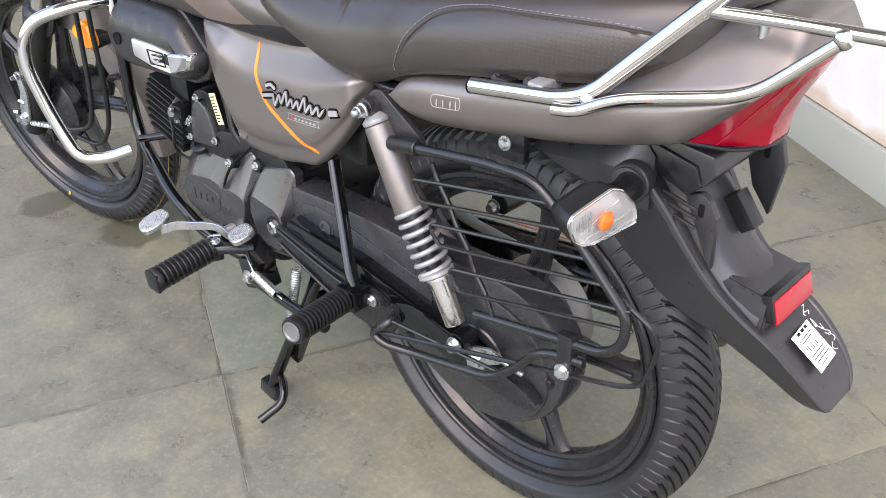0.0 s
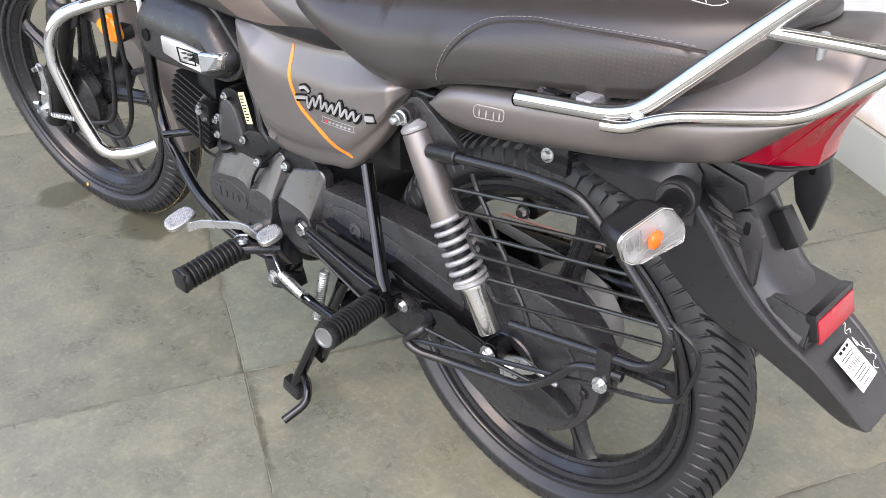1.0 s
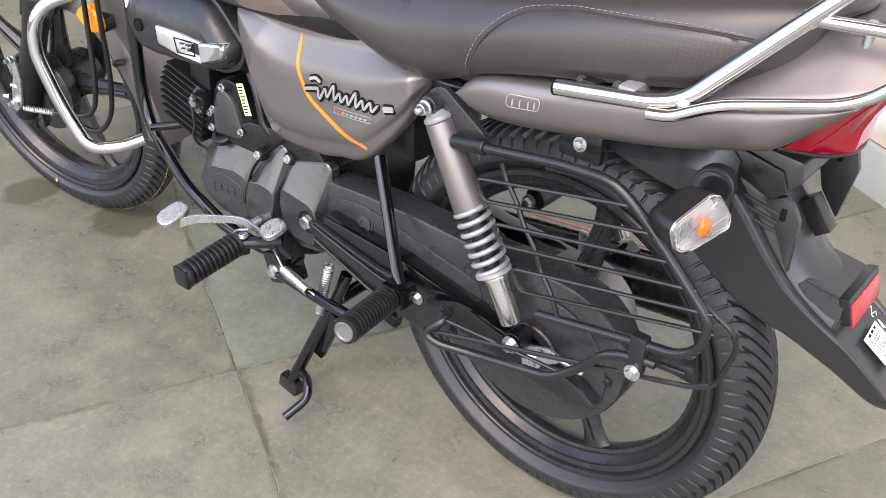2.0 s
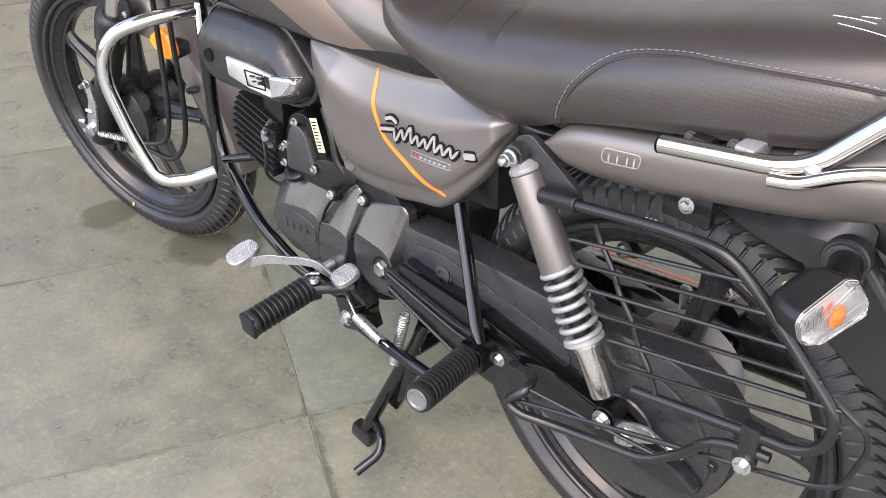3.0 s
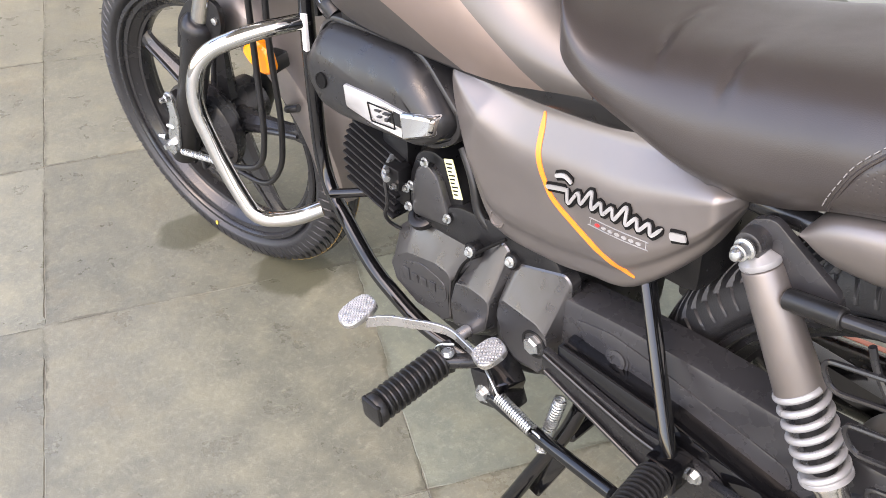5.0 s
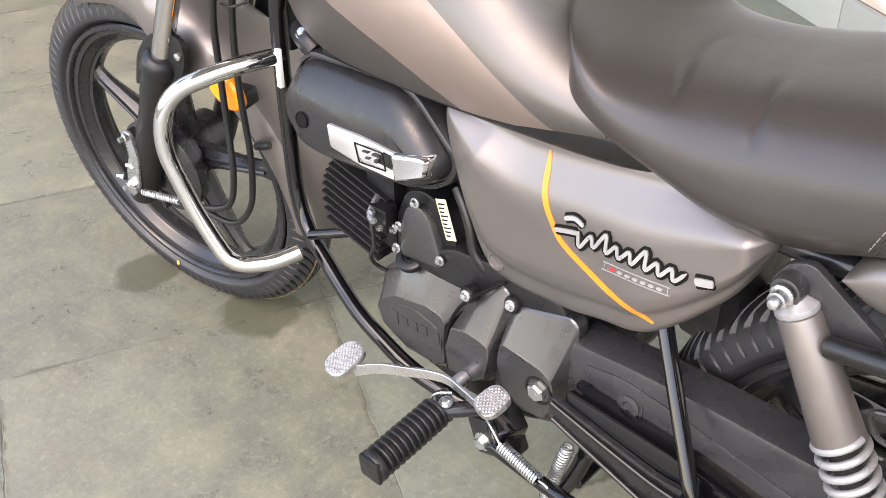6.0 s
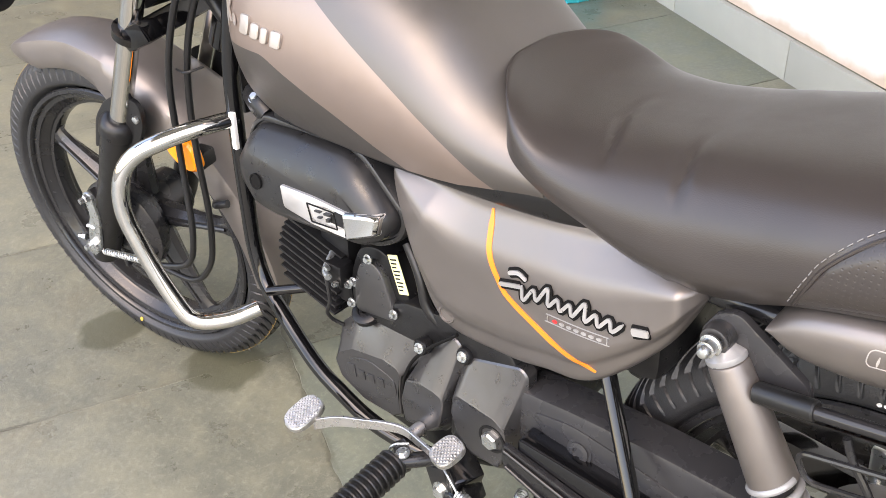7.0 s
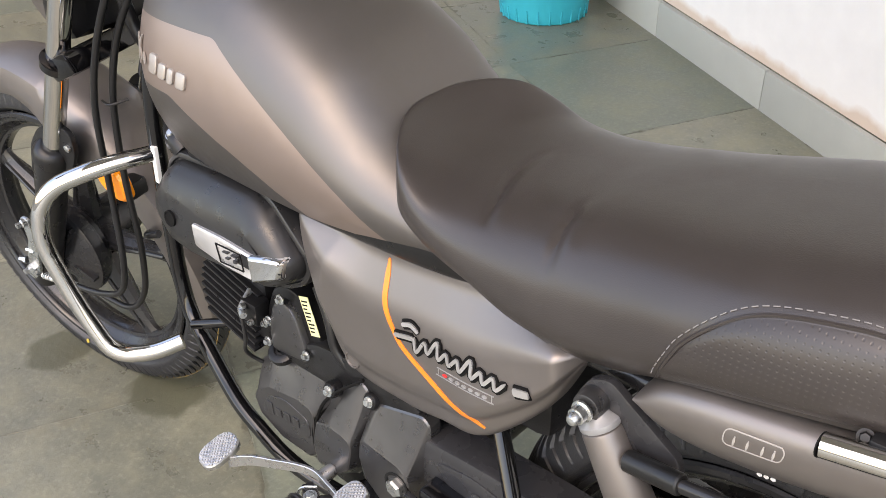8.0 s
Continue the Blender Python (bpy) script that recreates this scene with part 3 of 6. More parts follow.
# ---- motorcycle: bodywork ----
def paint_bands():
    """Tank paint: a paler bronze band that sweeps down and back, darker paint below it."""
    m = mat("tank_paint_with_bands", (1, 1, 1), 0.41, 0.74, 0.05, 60, 0.02, 1500, 0.04)
    nodes, links = m.node_tree.nodes, m.node_tree.links
    p = nodes["Principled BSDF"]
    scale = p.inputs["Base Color"].links[0].from_node
    tc = nodes.new("ShaderNodeTexCoord")
    sep = nodes.new("ShaderNodeSeparateXYZ")
    links.new(tc.outputs["Object"], sep.inputs[0])

    def calc(how, a, b, c=None):
        n = nodes.new("ShaderNodeMath")
        n.operation = how
        for i, v in enumerate((a, b, c)):
            if v is None:
                continue
            if isinstance(v, (int, float)):
                n.inputs[i].default_value = v
            else:
                links.new(v, n.inputs[i])
        return n.outputs[0]

    X, Z = sep.outputs["X"], sep.outputs["Z"]

    def edge(level, rise, x0, z0, slope, kx, kz, kslope):
        front = calc("MULTIPLY_ADD", calc("ADD", X, -x0), rise, level)
        back = calc("MULTIPLY_ADD", calc("ADD", X, -x0), slope, z0)
        tail = calc("MULTIPLY_ADD", calc("ADD", X, -kx), kslope, kz)
        return calc("SMOOTH_MIN", calc("SMOOTH_MIN", front, back, 0.012), tail, 0.006)

    upper = edge(0.828, 0.03, -0.605, 0.828, -0.70, -0.478, 0.742, -0.58)
    lower = edge(0.755, 0.06, -0.668, 0.757, -0.56, -0.587, 0.710, -0.40)
    in_band = calc("MULTIPLY", calc("LESS_THAN", Z, upper), calc("GREATER_THAN", Z, lower))
    below = calc("LESS_THAN", Z, lower)
    c1 = nodes.new("ShaderNodeMix")
    c1.data_type = "RGBA"
    c1.inputs[6].default_value, c1.inputs[7].default_value = (0.130, 0.120, 0.113, 1), (0.285, 0.226, 0.198, 1)
    links.new(in_band, c1.inputs[0])
    c2 = nodes.new("ShaderNodeMix")
    c2.data_type = "RGBA"
    links.new(below, c2.inputs[0])
    links.new(c1.outputs[2], c2.inputs[6])
    c2.inputs[7].default_value = (0.108, 0.098, 0.092, 1)
    links.new(c2.outputs[2], scale.inputs[0])
    return m


TANK = paint_bands()


def leather_mat(name, dots):
    m = mat(name, (0.030, 0.0255, 0.0235), 0.33, 0, 0.08, 25, 0, 300, 0.04)
    nodes, links = m.node_tree.nodes, m.node_tree.links
    p = nodes["Principled BSDF"]
    tc = nodes.new("ShaderNodeTexCoord")
    v = nodes.new("ShaderNodeTexVoronoi")
    v.inputs["Scale"].default_value = 900 if not dots else 190
    if dots:
        v.inputs["Randomness"].default_value = 0.0
    flat = nodes.new("ShaderNodeVectorMath")
    flat.operation = "MULTIPLY"
    flat.inputs[1].default_value = (1, 0, 1.1) if dots else (1, 1, 1)
    links.new(tc.outputs["Object"], flat.inputs[0])
    links.new(flat.outputs[0], v.inputs["Vector"])
    h = v.outputs["Distance"]
    if dots:
        g = nodes.new("ShaderNodeMapRange")
        for key, value in zip(("From Min", "From Max", "To Min", "To Max"), (0.08, 0.2, 0.0, 1.0)):
            g.inputs[key].default_value = value
        links.new(h, g.inputs["Value"])
        h = g.outputs[0]
    n = nodes.new("ShaderNodeTexNoise")
    n.inputs["Scale"].default_value, n.inputs["Detail"].default_value = 14, 4
    links.new(tc.outputs["Object"], n.inputs["Vector"])
    mx = nodes.new("ShaderNodeMath")
    mx.operation = "MULTIPLY_ADD"
    mx.inputs[1].default_value = 1.6
    links.new(n.outputs[0], mx.inputs[0])
    links.new(h, mx.inputs[2])
    b = nodes.new("ShaderNodeBump")
    b.inputs["Strength"].default_value, b.inputs["Distance"].default_value = (0.10, 0.001) if not dots else (0.22, 0.0008)
    links.new(mx.outputs[0], b.inputs["Height"])
    links.new(b.outputs[0], p.inputs["Normal"])
    return m


LEATHER = leather_mat("black_seat_leather", False)
PERFORATED = leather_mat("perforated_seat_leather", True)


def section(x, half, low, crest, e1, e2, n=41, wide=0.35, tuck=0.0, xshift=0.0):
    """A half hoop across the bike from one lower edge over the crest to the other; tuck draws the lower edges in."""
    out = []
    for j in range(n):
        phi = math.pi * j / (n - 1)
        c, s = math.cos(phi), math.sin(phi)
        k = abs(s) ** e2
        y = -math.copysign(abs(c) ** e1, c) * half
        y *= 1 - tuck * (1 - min(1.0, k / wide)) ** 2
        out.append(Vector((x + xshift * (y / half) ** 2, y, low + (crest - low) * k)))
    return out


def hoops(keys, n, e1, e2, wide=0.35, cols=41):
    """Stations along x, smoothly filled in: (x, half width, low, crest, tuck, shift of the sides)."""
    loops = []
    for x, half, low, crest, tuck, sh in spline(keys, n):
        loops.append(section(x, half, low, crest, e1, e2, cols, wide, tuck, sh))
    return loops


# tank: (x, half width, lower edge, crest, tuck of the lower edge, how far the sides lie behind the middle)
keys = [(-0.800, 0.085, 0.735, 0.835, 0.05, 0.03), (-0.795, 0.115, 0.715, 0.862, 0.10, 0.02), (-0.765, 0.134, 0.690, 0.878, 0.16, 0.01), (-0.70, 0.146, 0.668, 0.886, 0.2, 0.0), (-0.60, 0.148, 0.664, 0.880, 0.2, 0.0), (-0.50, 0.142, 0.667, 0.838, 0.16, 0.0), (-0.42, 0.130, 0.673, 0.772, 0.12, 0.0), (-0.34, 0.118, 0.682, 0.735, 0.08, 0.0)]
bm = bmesh.new()
rings(bm, hoops(keys, 64, 0.62, 0.80, 0.5, 49))
tank = part("fuel_tank", bm, TANK, bike, "matt grey-brown fuel tank with a paler bronze band")

# seat
keys = [(-0.445, 0.090, 0.746, 0.776, 0.0, 0.05), (-0.436, 0.110, 0.734, 0.784, 0.0, 0.05), (-0.412, 0.124, 0.720, 0.774, 0.02, 0.046), (-0.365, 0.131, 0.702, 0.756, 0.05, 0.036), (-0.30, 0.135, 0.683, 0.754, 0.1, 0.02), (-0.24, 0.140, 0.667, 0.762, 0.14, 0.008), (-0.18, 0.143, 0.662, 0.775, 0.16, 0), (-0.13, 0.146, 0.675, 0.786, 0.14, 0), (-0.08, 0.149, 0.700, 0.798, 0.08, 0), (0.0, 0.149, 0.724, 0.818, 0.04, 0), (0.09, 0.138, 0.740, 0.838, 0.03, 0), (0.18, 0.118, 0.756, 0.850, 0.03, 0), (0.25, 0.092, 0.776, 0.852, 0.02, -0.01), (0.285, 0.072, 0.792, 0.846, 0, -0.02), (0.292, 0.058, 0.80, 0.838, 0, -0.02)]
bm = bmesh.new()
shape = hoops(keys, 190, 0.49, 0.62, 0.3, 61)
for loop in shape:
    for p in loop:
        # two creases pressed across the near shoulder
        for cx, cy, lean, y0, y1 in ((-0.287, -0.094, -0.37, -0.112, -0.005), (-0.204, -0.121, -0.25, -0.134, -0.050)):
            along = min(1.0, max(0.0, (p.y - y0) / 0.02)) * min(1.0, max(0.0, (y1 - p.y) / 0.03))
            p.z -= 0.0034 * along * math.exp(-((p.x - cx - lean * (p.y - cy)) / 0.0042) ** 2)
            p.z += 0.0016 * along * math.exp(-((p.x - 0.011 - cx - lean * (p.y - cy)) / 0.0075) ** 2)
rings(bm, shape)
seat = part("seat", bm, LEATHER, bike, "black leather dual seat with perforated stitched side panels")
seat_tree = tree_of(seat)

# perforated side panel with its stitched edge
SEAM = [(-0.090, 0.699), (-0.079, 0.727), (-0.070, 0.746), (-0.051, 0.768), (-0.031, 0.783), (-0.005, 0.793), (0.036, 0.802), (0.062, 0.805), (0.120, 0.810), (0.175, 0.813), (0.218, 0.812)]
low_edge = [(-0.091, 0.702), (-0.02, 0.722), (0.05, 0.736), (0.11, 0.747), (0.17, 0.757), (0.215, 0.771), (0.235, 0.785)]
bm = bmesh.new()
T, B = spline(SEAM, 46), spline(low_edge, 46)
grid = []
for i in range(46):
    row = []
    for j in range(12):
        v = j / 11
        p = T[i] + (B[i] - T[i]) * v
        row.append(drape(seat_tree, p[0], p[1], 0.0025 if 0 < j < 11 and 0 < i < 45 else -0.001))
    grid.append([bm.verts.new(q) for q in row])
for i in range(45):
    for j in range(11):
        bm.faces.new((grid[i][j], grid[i + 1][j], grid[i + 1][j + 1], grid[i][j + 1]))
part("side_panel", bm, PERFORATED, seat, "perforated black leather insert")
shifted = [(x - 0.0035, z + 0.0038) for x, z in SEAM]
bm = bmesh.new()
c = spline(shifted, 100)
for i in range(0, 98, 2):
    p, q = drape(seat_tree, *c[i], 0.0012), drape(seat_tree, *(c[i] + (c[i + 1] - c[i]) * 1.25), 0.0010)
    tube([p, q], 0.0005, 6, 0, bm)
part("stitching", bm, THREAD, seat, "pale grey stitching")
bm = bmesh.new()
tube([drape(seat_tree, x, z, 0.0) for x, z in spline(SEAM, 60)], 0.0018, 6, 0, bm)
part("piping", bm, LEATHER, seat)

# side panel under the seat: a shoulder that leans back to the seat, then a flat face with a recessed lower facet
top = [(-0.544, -0.098, 0.650), (-0.536, -0.098, 0.658), (-0.484, -0.096, 0.661), (-0.412, -0.096, 0.666), (-0.33, -0.098, 0.675), (-0.25, -0.100, 0.682), (-0.200, -0.104, 0.680), (-0.172, -0.106, 0.667)]
bot = [(-0.546, -0.098, 0.643), (-0.534, -0.098, 0.598), (-0.512, -0.094, 0.530), (-0.480, -0.090, 0.468), (-0.39, -0.098, 0.472), (-0.330, -0.106, 0.489), (-0.268, -0.116, 0.514), (-0.200, -0.114, 0.588), (-0.170, -0.106, 0.650)]


def cover_skin(n=96, rows=44, thick=0.012):
    """The side cover: rim, shoulder, face and lower facet as bands from the top edge down."""
    T, B = spline(top, n), spline(bot, n)
    bands = [(0.0, 0.0), (0.012, 0.0035), (0.05, 0.0050), (0.09, 0.0052), (0.26, 0.0240), (0.31, 0.0272), (0.37, 0.0285), (0.72, 0.0265), (0.80, 0.0220), (0.84, 0.0165), (0.94, 0.0120), (0.985, 0.0080), (1.0, 0.0)]
    bv, bh = [q[0] for q in bands], [q[1] for q in bands]
    outer, inner = [], []
    for i in range(n):
        u = i / (n - 1)
        end = min(1.0, u / 0.20) ** 0.8 * min(1.0, (1 - u) / 0.055) ** 0.5
        a, b = [], []
        for j in range(rows):
            v = j / (rows - 1)
            p = T[i] + (B[i] - T[i]) * v
            h = sum(np.interp(v + d, bv, bh) for d in (-0.012, 0.0, 0.012)) / 3
            rim = 0.003 * min(1.0, v / 0.04, (1 - v) / 0.04) * min(1.0, u / 0.02)
            a.append(Vector((p[0], p[1] - max(h * end, rim), p[2])))
            b.append(Vector((p[0], p[1] + thick * 0.6, p[2])))
        outer.append(a)
        inner.append(b)
    bm = bmesh.new()
    g = [[bm.verts.new(p) for p in row] for row in outer]
    h = [[bm.verts.new(p) for p in row] for row in inner]
    for i in range(n - 1):
        for j in range(rows - 1):
            bm.faces.new((g[i][j], g[i + 1][j], g[i + 1][j + 1], g[i][j + 1]))
        for j in (0, rows - 1):
            bm.faces.new((g[i][j], h[i][j], h[i + 1][j], g[i + 1][j]))
    for j in range(rows - 1):
        for i in (0, n - 1):
            bm.faces.new((g[i][j], g[i][j + 1], h[i][j + 1], h[i][j]))
    bmesh.ops.remove_doubles(bm, verts=bm.verts, dist=0.0003)
    return bm


panel = part("side_cover", cover_skin(), PAINT, bike, "matt grey-brown triangular side cover with an orange stripe", 50)
panel_tree = tree_of(panel)
mirror = Matrix.Scale(-1, 4, (0, 1, 0))
bm = cover_skin(40, 24)
bm.transform(mirror)
part("side_cover", bm, PAINT, bike)
STRIPE = [(-0.408, 0.650), (-0.404, 0.634), (-0.398, 0.614), (-0.385, 0.591), (-0.370, 0.572), (-0.33, 0.555), (-0.29, 0.543), (-0.262, 0.534)]
part("stripe", ribbon(panel_tree, STRIPE, 0.0068, 0.0008), ORANGE, panel, "orange stripe")

# tail cowl, both sides
top = [(-0.106, -0.118, 0.672), (-0.088, -0.126, 0.692), (-0.055, -0.130, 0.706), (0.0, -0.130, 0.717), (0.06, -0.128, 0.727), (0.155, -0.118, 0.744), (0.25, -0.106, 0.762), (0.30, -0.094, 0.772), (0.325, -0.080, 0.778)]
bot = [(-0.106, -0.118, 0.667), (-0.082, -0.120, 0.650), (-0.045, -0.122, 0.648), (0.01, -0.122, 0.655), (0.08, -0.120, 0.669), (0.16, -0.112, 0.683), (0.24, -0.098, 0.703), (0.270, -0.092, 0.716), (0.327, -0.078, 0.772)]
for flip in (False, True):
    bm = skin(top, bot, 0.024, 0.02, 56, 18, 2.3, 0.45, -1)
    if flip:
        bm.transform(mirror)
    ob = part("tail_cowl", bm, PAINT, bike, "matt grey-brown tail cowl")
    if not flip:
        cowl = ob
cowl_tree = tree_of(cowl)
# tail top behind the seat: flat slanting sides that run up from the cowl to a narrow crest
bm = bmesh.new()
loops = []
TOPPROF = [(-1.0, -0.15), (-1.0, 0.0), (-0.985, 0.07), (-0.95, 0.13), (-0.60, 0.80), (-0.54, 0.90), (-0.46, 0.96), (-0.3, 1.0), (0.3, 1.0), (0.46, 0.96), (0.54, 0.90), (0.60, 0.80), (0.95, 0.13), (0.985, 0.07), (1.0, 0.0), (1.0, -0.15)]
for x, half, low, crest in spline([(0.150, 0.122, 0.742, 0.775), (0.20, 0.121, 0.750, 0.802), (0.25, 0.115, 0.762, 0.824), (0.30, 0.104, 0.775, 0.838), (0.328, 0.094, 0.785, 0.843), (0.344, 0.086, 0.794, 0.842), (0.350, 0.078, 0.800, 0.836)], 26):
    loops.append([Vector((x, w * half, low + h * (crest - low))) for w, h in TOPPROF])
rings(bm, loops)
part("tail_top", bm, PAINT, bike, "matt grey-brown tail piece", 40)

# black trim strip between tank and side cover
part("trim_strip", skin([(-0.72, -0.108, 0.676), (-0.55, -0.112, 0.678), (-0.42, -0.112, 0.690), (-0.33, -0.108, 0.698), (-0.22, -0.085, 0.70)], [(-0.72, -0.106, 0.656), (-0.55, -0.108, 0.656), (-0.42, -0.108, 0.660), (-0.33, -0.104, 0.664), (-0.22, -0.083, 0.668)], 0.006, 0.01, 30, 8), PLASTIC, bike, "black plastic trim under the tank")
part("inner_body", box((-0.50, -0.08, 0.50), (-0.22, 0.08, 0.67), 0.02), PLASTIC, bike, "black inner bodywork")

# tail lamp: wide at the cowl, drawn in to a narrow flat back, with a brim on top
LEVELS = [((0.268, 0.095, 0.713), (0.290, 0.062, 0.704), (0.314, 0.0285, 0.699), 0.318),
          ((0.297, 0.086, 0.742), (0.308, 0.058, 0.730), (0.315, 0.0295, 0.722), 0.320),
          ((0.316, 0.078, 0.762), (0.321, 0.054, 0.751), (0.322, 0.0295, 0.743), 0.327),
          ((0.330, 0.071, 0.778), (0.334, 0.050, 0.769), (0.333, 0.0290, 0.764), 0.338),
          ((0.333, 0.066, 0.784), (0.339, 0.047, 0.778), (0.340, 0.0290, 0.775), 0.344),
          ((0.335, 0.060, 0.791), (0.344, 0.044, 0.787), (0.345, 0.0280, 0.786), 0.348),
          ((0.331, 0.056, 0.797), (0.338, 0.042, 0.795), (0.339, 0.0280, 0.795), 0.341)]
bm = bmesh.new()
loops = []
for f, m_, c, back_x in LEVELS:
    near_side = [Vector((p[0], -p[1], p[2])) for p in spline([f, m_, c], 7)]
    rear_face = [Vector((back_x - 0.001, -c[1] * 0.72, c[2])), Vector((back_x, 0, c[2])), Vector((back_x - 0.001, c[1] * 0.72, c[2]))]
    far_side = [Vector((p.x, -p.y, p.z)) for p in reversed(near_side)]
    loops.append([*near_side, *rear_face, *far_side, Vector((f[0] - 0.03, 0.05, f[2] + 0.008)), Vector((f[0] - 0.03, -0.05, f[2] + 0.008))])
rings(bm, loops)
lamp = part("tail_lamp", bm, RED, bike, "red tail lamp lens", 14)
rib = [Vector((p[0], -p[1], p[2])) + Vector((0.0004, -0.0004, 0)) for p in [spline(lv[:3], 9)[3] for lv in LEVELS[:5]]]
part("lens_joint", tube(rib, 0.0006, 6, 0), REDREF, lamp)
part("lens_base", tube([(0.262, -0.094, 0.711), (0.297, -0.058, 0.700), (0.314, -0.026, 0.697), (0.318, 0.0, 0.6965), (0.314, 0.026, 0.697), (0.297, 0.058, 0.700), (0.262, 0.094, 0.711)], 0.0026, 8, 0.01), PLASTIC, lamp)

# rear mudguard: a hooded strip that sweeps down behind the wheel
def hood(keys, profile, thick, n=44):
    K = spline(keys, n)
    bm = bmesh.new()
    loops = []
    for i, (x, z, half, deep) in enumerate(K):
        d = K[min(i + 1, n - 1)][:2] - K[max(i - 1, 0)][:2]
        t = Vector((d[0], 0, d[1])).normalized()
        up = Vector((-t.z, 0, t.x))
        if up.dot(Vector((0.6, 0, 0.8))) < 0:
            up = -up
        prof = [Vector((x, w * half, z)) + up * h * deep for w, h in profile]
        back = [Vector((p.x, p.y * (1 - thick / half), p.z)) - up * thick for p in reversed(prof)]
        loops.append(prof + back)
    rings(bm, loops)
    return bm


HALF_HOOD = [(-0.80, -1.0), (-0.985, -0.13), (-1.0, -0.07), (-0.985, -0.02), (-0.95, 0.0), (-0.845, 0.0), (-0.815, -0.045), (-0.40, -0.03)]
HOOD = HALF_HOOD + [(0, -0.02)] + [(-w, h) for w, h in reversed(HALF_HOOD)]
keys = [(0.120, 0.658, 0.078, 0.022), (0.16, 0.662, 0.080, 0.050), (0.205, 0.650, 0.077, 0.090), (0.238, 0.618, 0.073, 0.096), (0.268, 0.578, 0.068, 0.086), (0.300, 0.542, 0.064, 0.070), (0.338, 0.515, 0.061, 0.048), (0.378, 0.493, 0.058, 0.042), (0.410, 0.467, 0.054, 0.034), (0.430, 0.445, 0.047, 0.028), (0.439, 0.430, 0.038, 0.022), (0.442, 0.424, 0.026, 0.016)]
fender = part("rear_mudguard", hood(keys, HOOD, 0.004), FENDER, bike, "long black plastic rear mudguard", 17)
# flange that runs forward under the cowl: a sloping shelf with a turned-down lip
bm = bmesh.new()
loops = []
for x, zi, zo, yo, lip in spline([(0.078, 0.662, 0.648, -0.094, 0.003), (0.105, 0.668, 0.648, -0.097, 0.010), (0.140, 0.678, 0.654, -0.099, 0.022), (0.180, 0.684, 0.660, -0.096, 0.036), (0.205, 0.682, 0.654, -0.088, 0.040), (0.222, 0.668, 0.640, -0.078, 0.030)], 26):
    loops.append([Vector((x, -0.074, zi + 0.006)), Vector((x, yo + 0.004, zo + 0.002)), Vector((x, yo, zo - 0.002)), Vector((x, yo + 0.002, zo - lip)), Vector((x, yo + 0.006, zo - lip)), Vector((x, -0.066, zi - 0.008))])
rings(bm, loops)
part("mudguard_flange", bm, FENDER, fender, "", 22)
part("stem_boss", lathe([(0.0225, -0.010), (0.0225, 0.002), (0.0210, 0.004), (0.0190, 0.004), (0.0182, 0.007), (0.014, 0.008)], (0.207, -0.094, 0.646), (0.12, -1, 0.05), 32), FENDER, fender, "", 22)
# ridge down the middle, opening into the wedge that carries the reflector
ridge = [(-1.0, -1.0), (-0.86, -0.30), (-0.62, -0.06), (-0.30, 0.0), (0.30, 0.0), (0.62, -0.06), (0.86, -0.30), (1.0, -1.0)]
bm = hood([(0.232, 0.656, 0.046, 0.03), (0.258, 0.630, 0.047, 0.036), (0.282, 0.600, 0.048, 0.038), (0.302, 0.568, 0.049, 0.036), (0.322, 0.550, 0.050, 0.034), (0.345, 0.5425, 0.050, 0.034), (0.356, 0.541, 0.050, 0.034)], ridge, 0.012, 34)
part("mudguard_ridge", bm, FENDER, fender, "", 50)
wedge = bmesh.new()
loops = []
for k, drop in ((1.0, 0.0), (1.16, 1.0)):
    loops.append([Vector((0.310 - 0.030 * drop, -0.043 * k, 0.549 - 0.030 * drop)), Vector((0.360, -0.044 * k, 0.5415 - 0.055 * drop)), Vector((0.360, 0.044 * k, 0.5415 - 0.055 * drop)), Vector((0.310 - 0.030 * drop, 0.043 * k, 0.549 - 0.030 * drop))])
rings(wedge, loops)
bmesh.ops.bevel(wedge, geom=list(wedge.edges), offset=0.002, segments=2, affect="EDGES")
part("reflector_mount", wedge, FENDER, fender, "", 24)
bm = box((0, -0.045, -0.0165), (0.012, 0.045, 0.0165), 0.0015, None, pose(0.3545, 0, 0.5275, 0, -16, 0))
part("rear_reflector_housing", bm, PLASTIC, fender)
bm = box((0.0, -0.042, -0.0138), (0.004, 0.042, 0.0138), 0.001, None, pose(0.3650, 0, 0.5252, 0, -16, 0))
part("rear_reflector", bm, REDREF, fender, "red prism reflector")
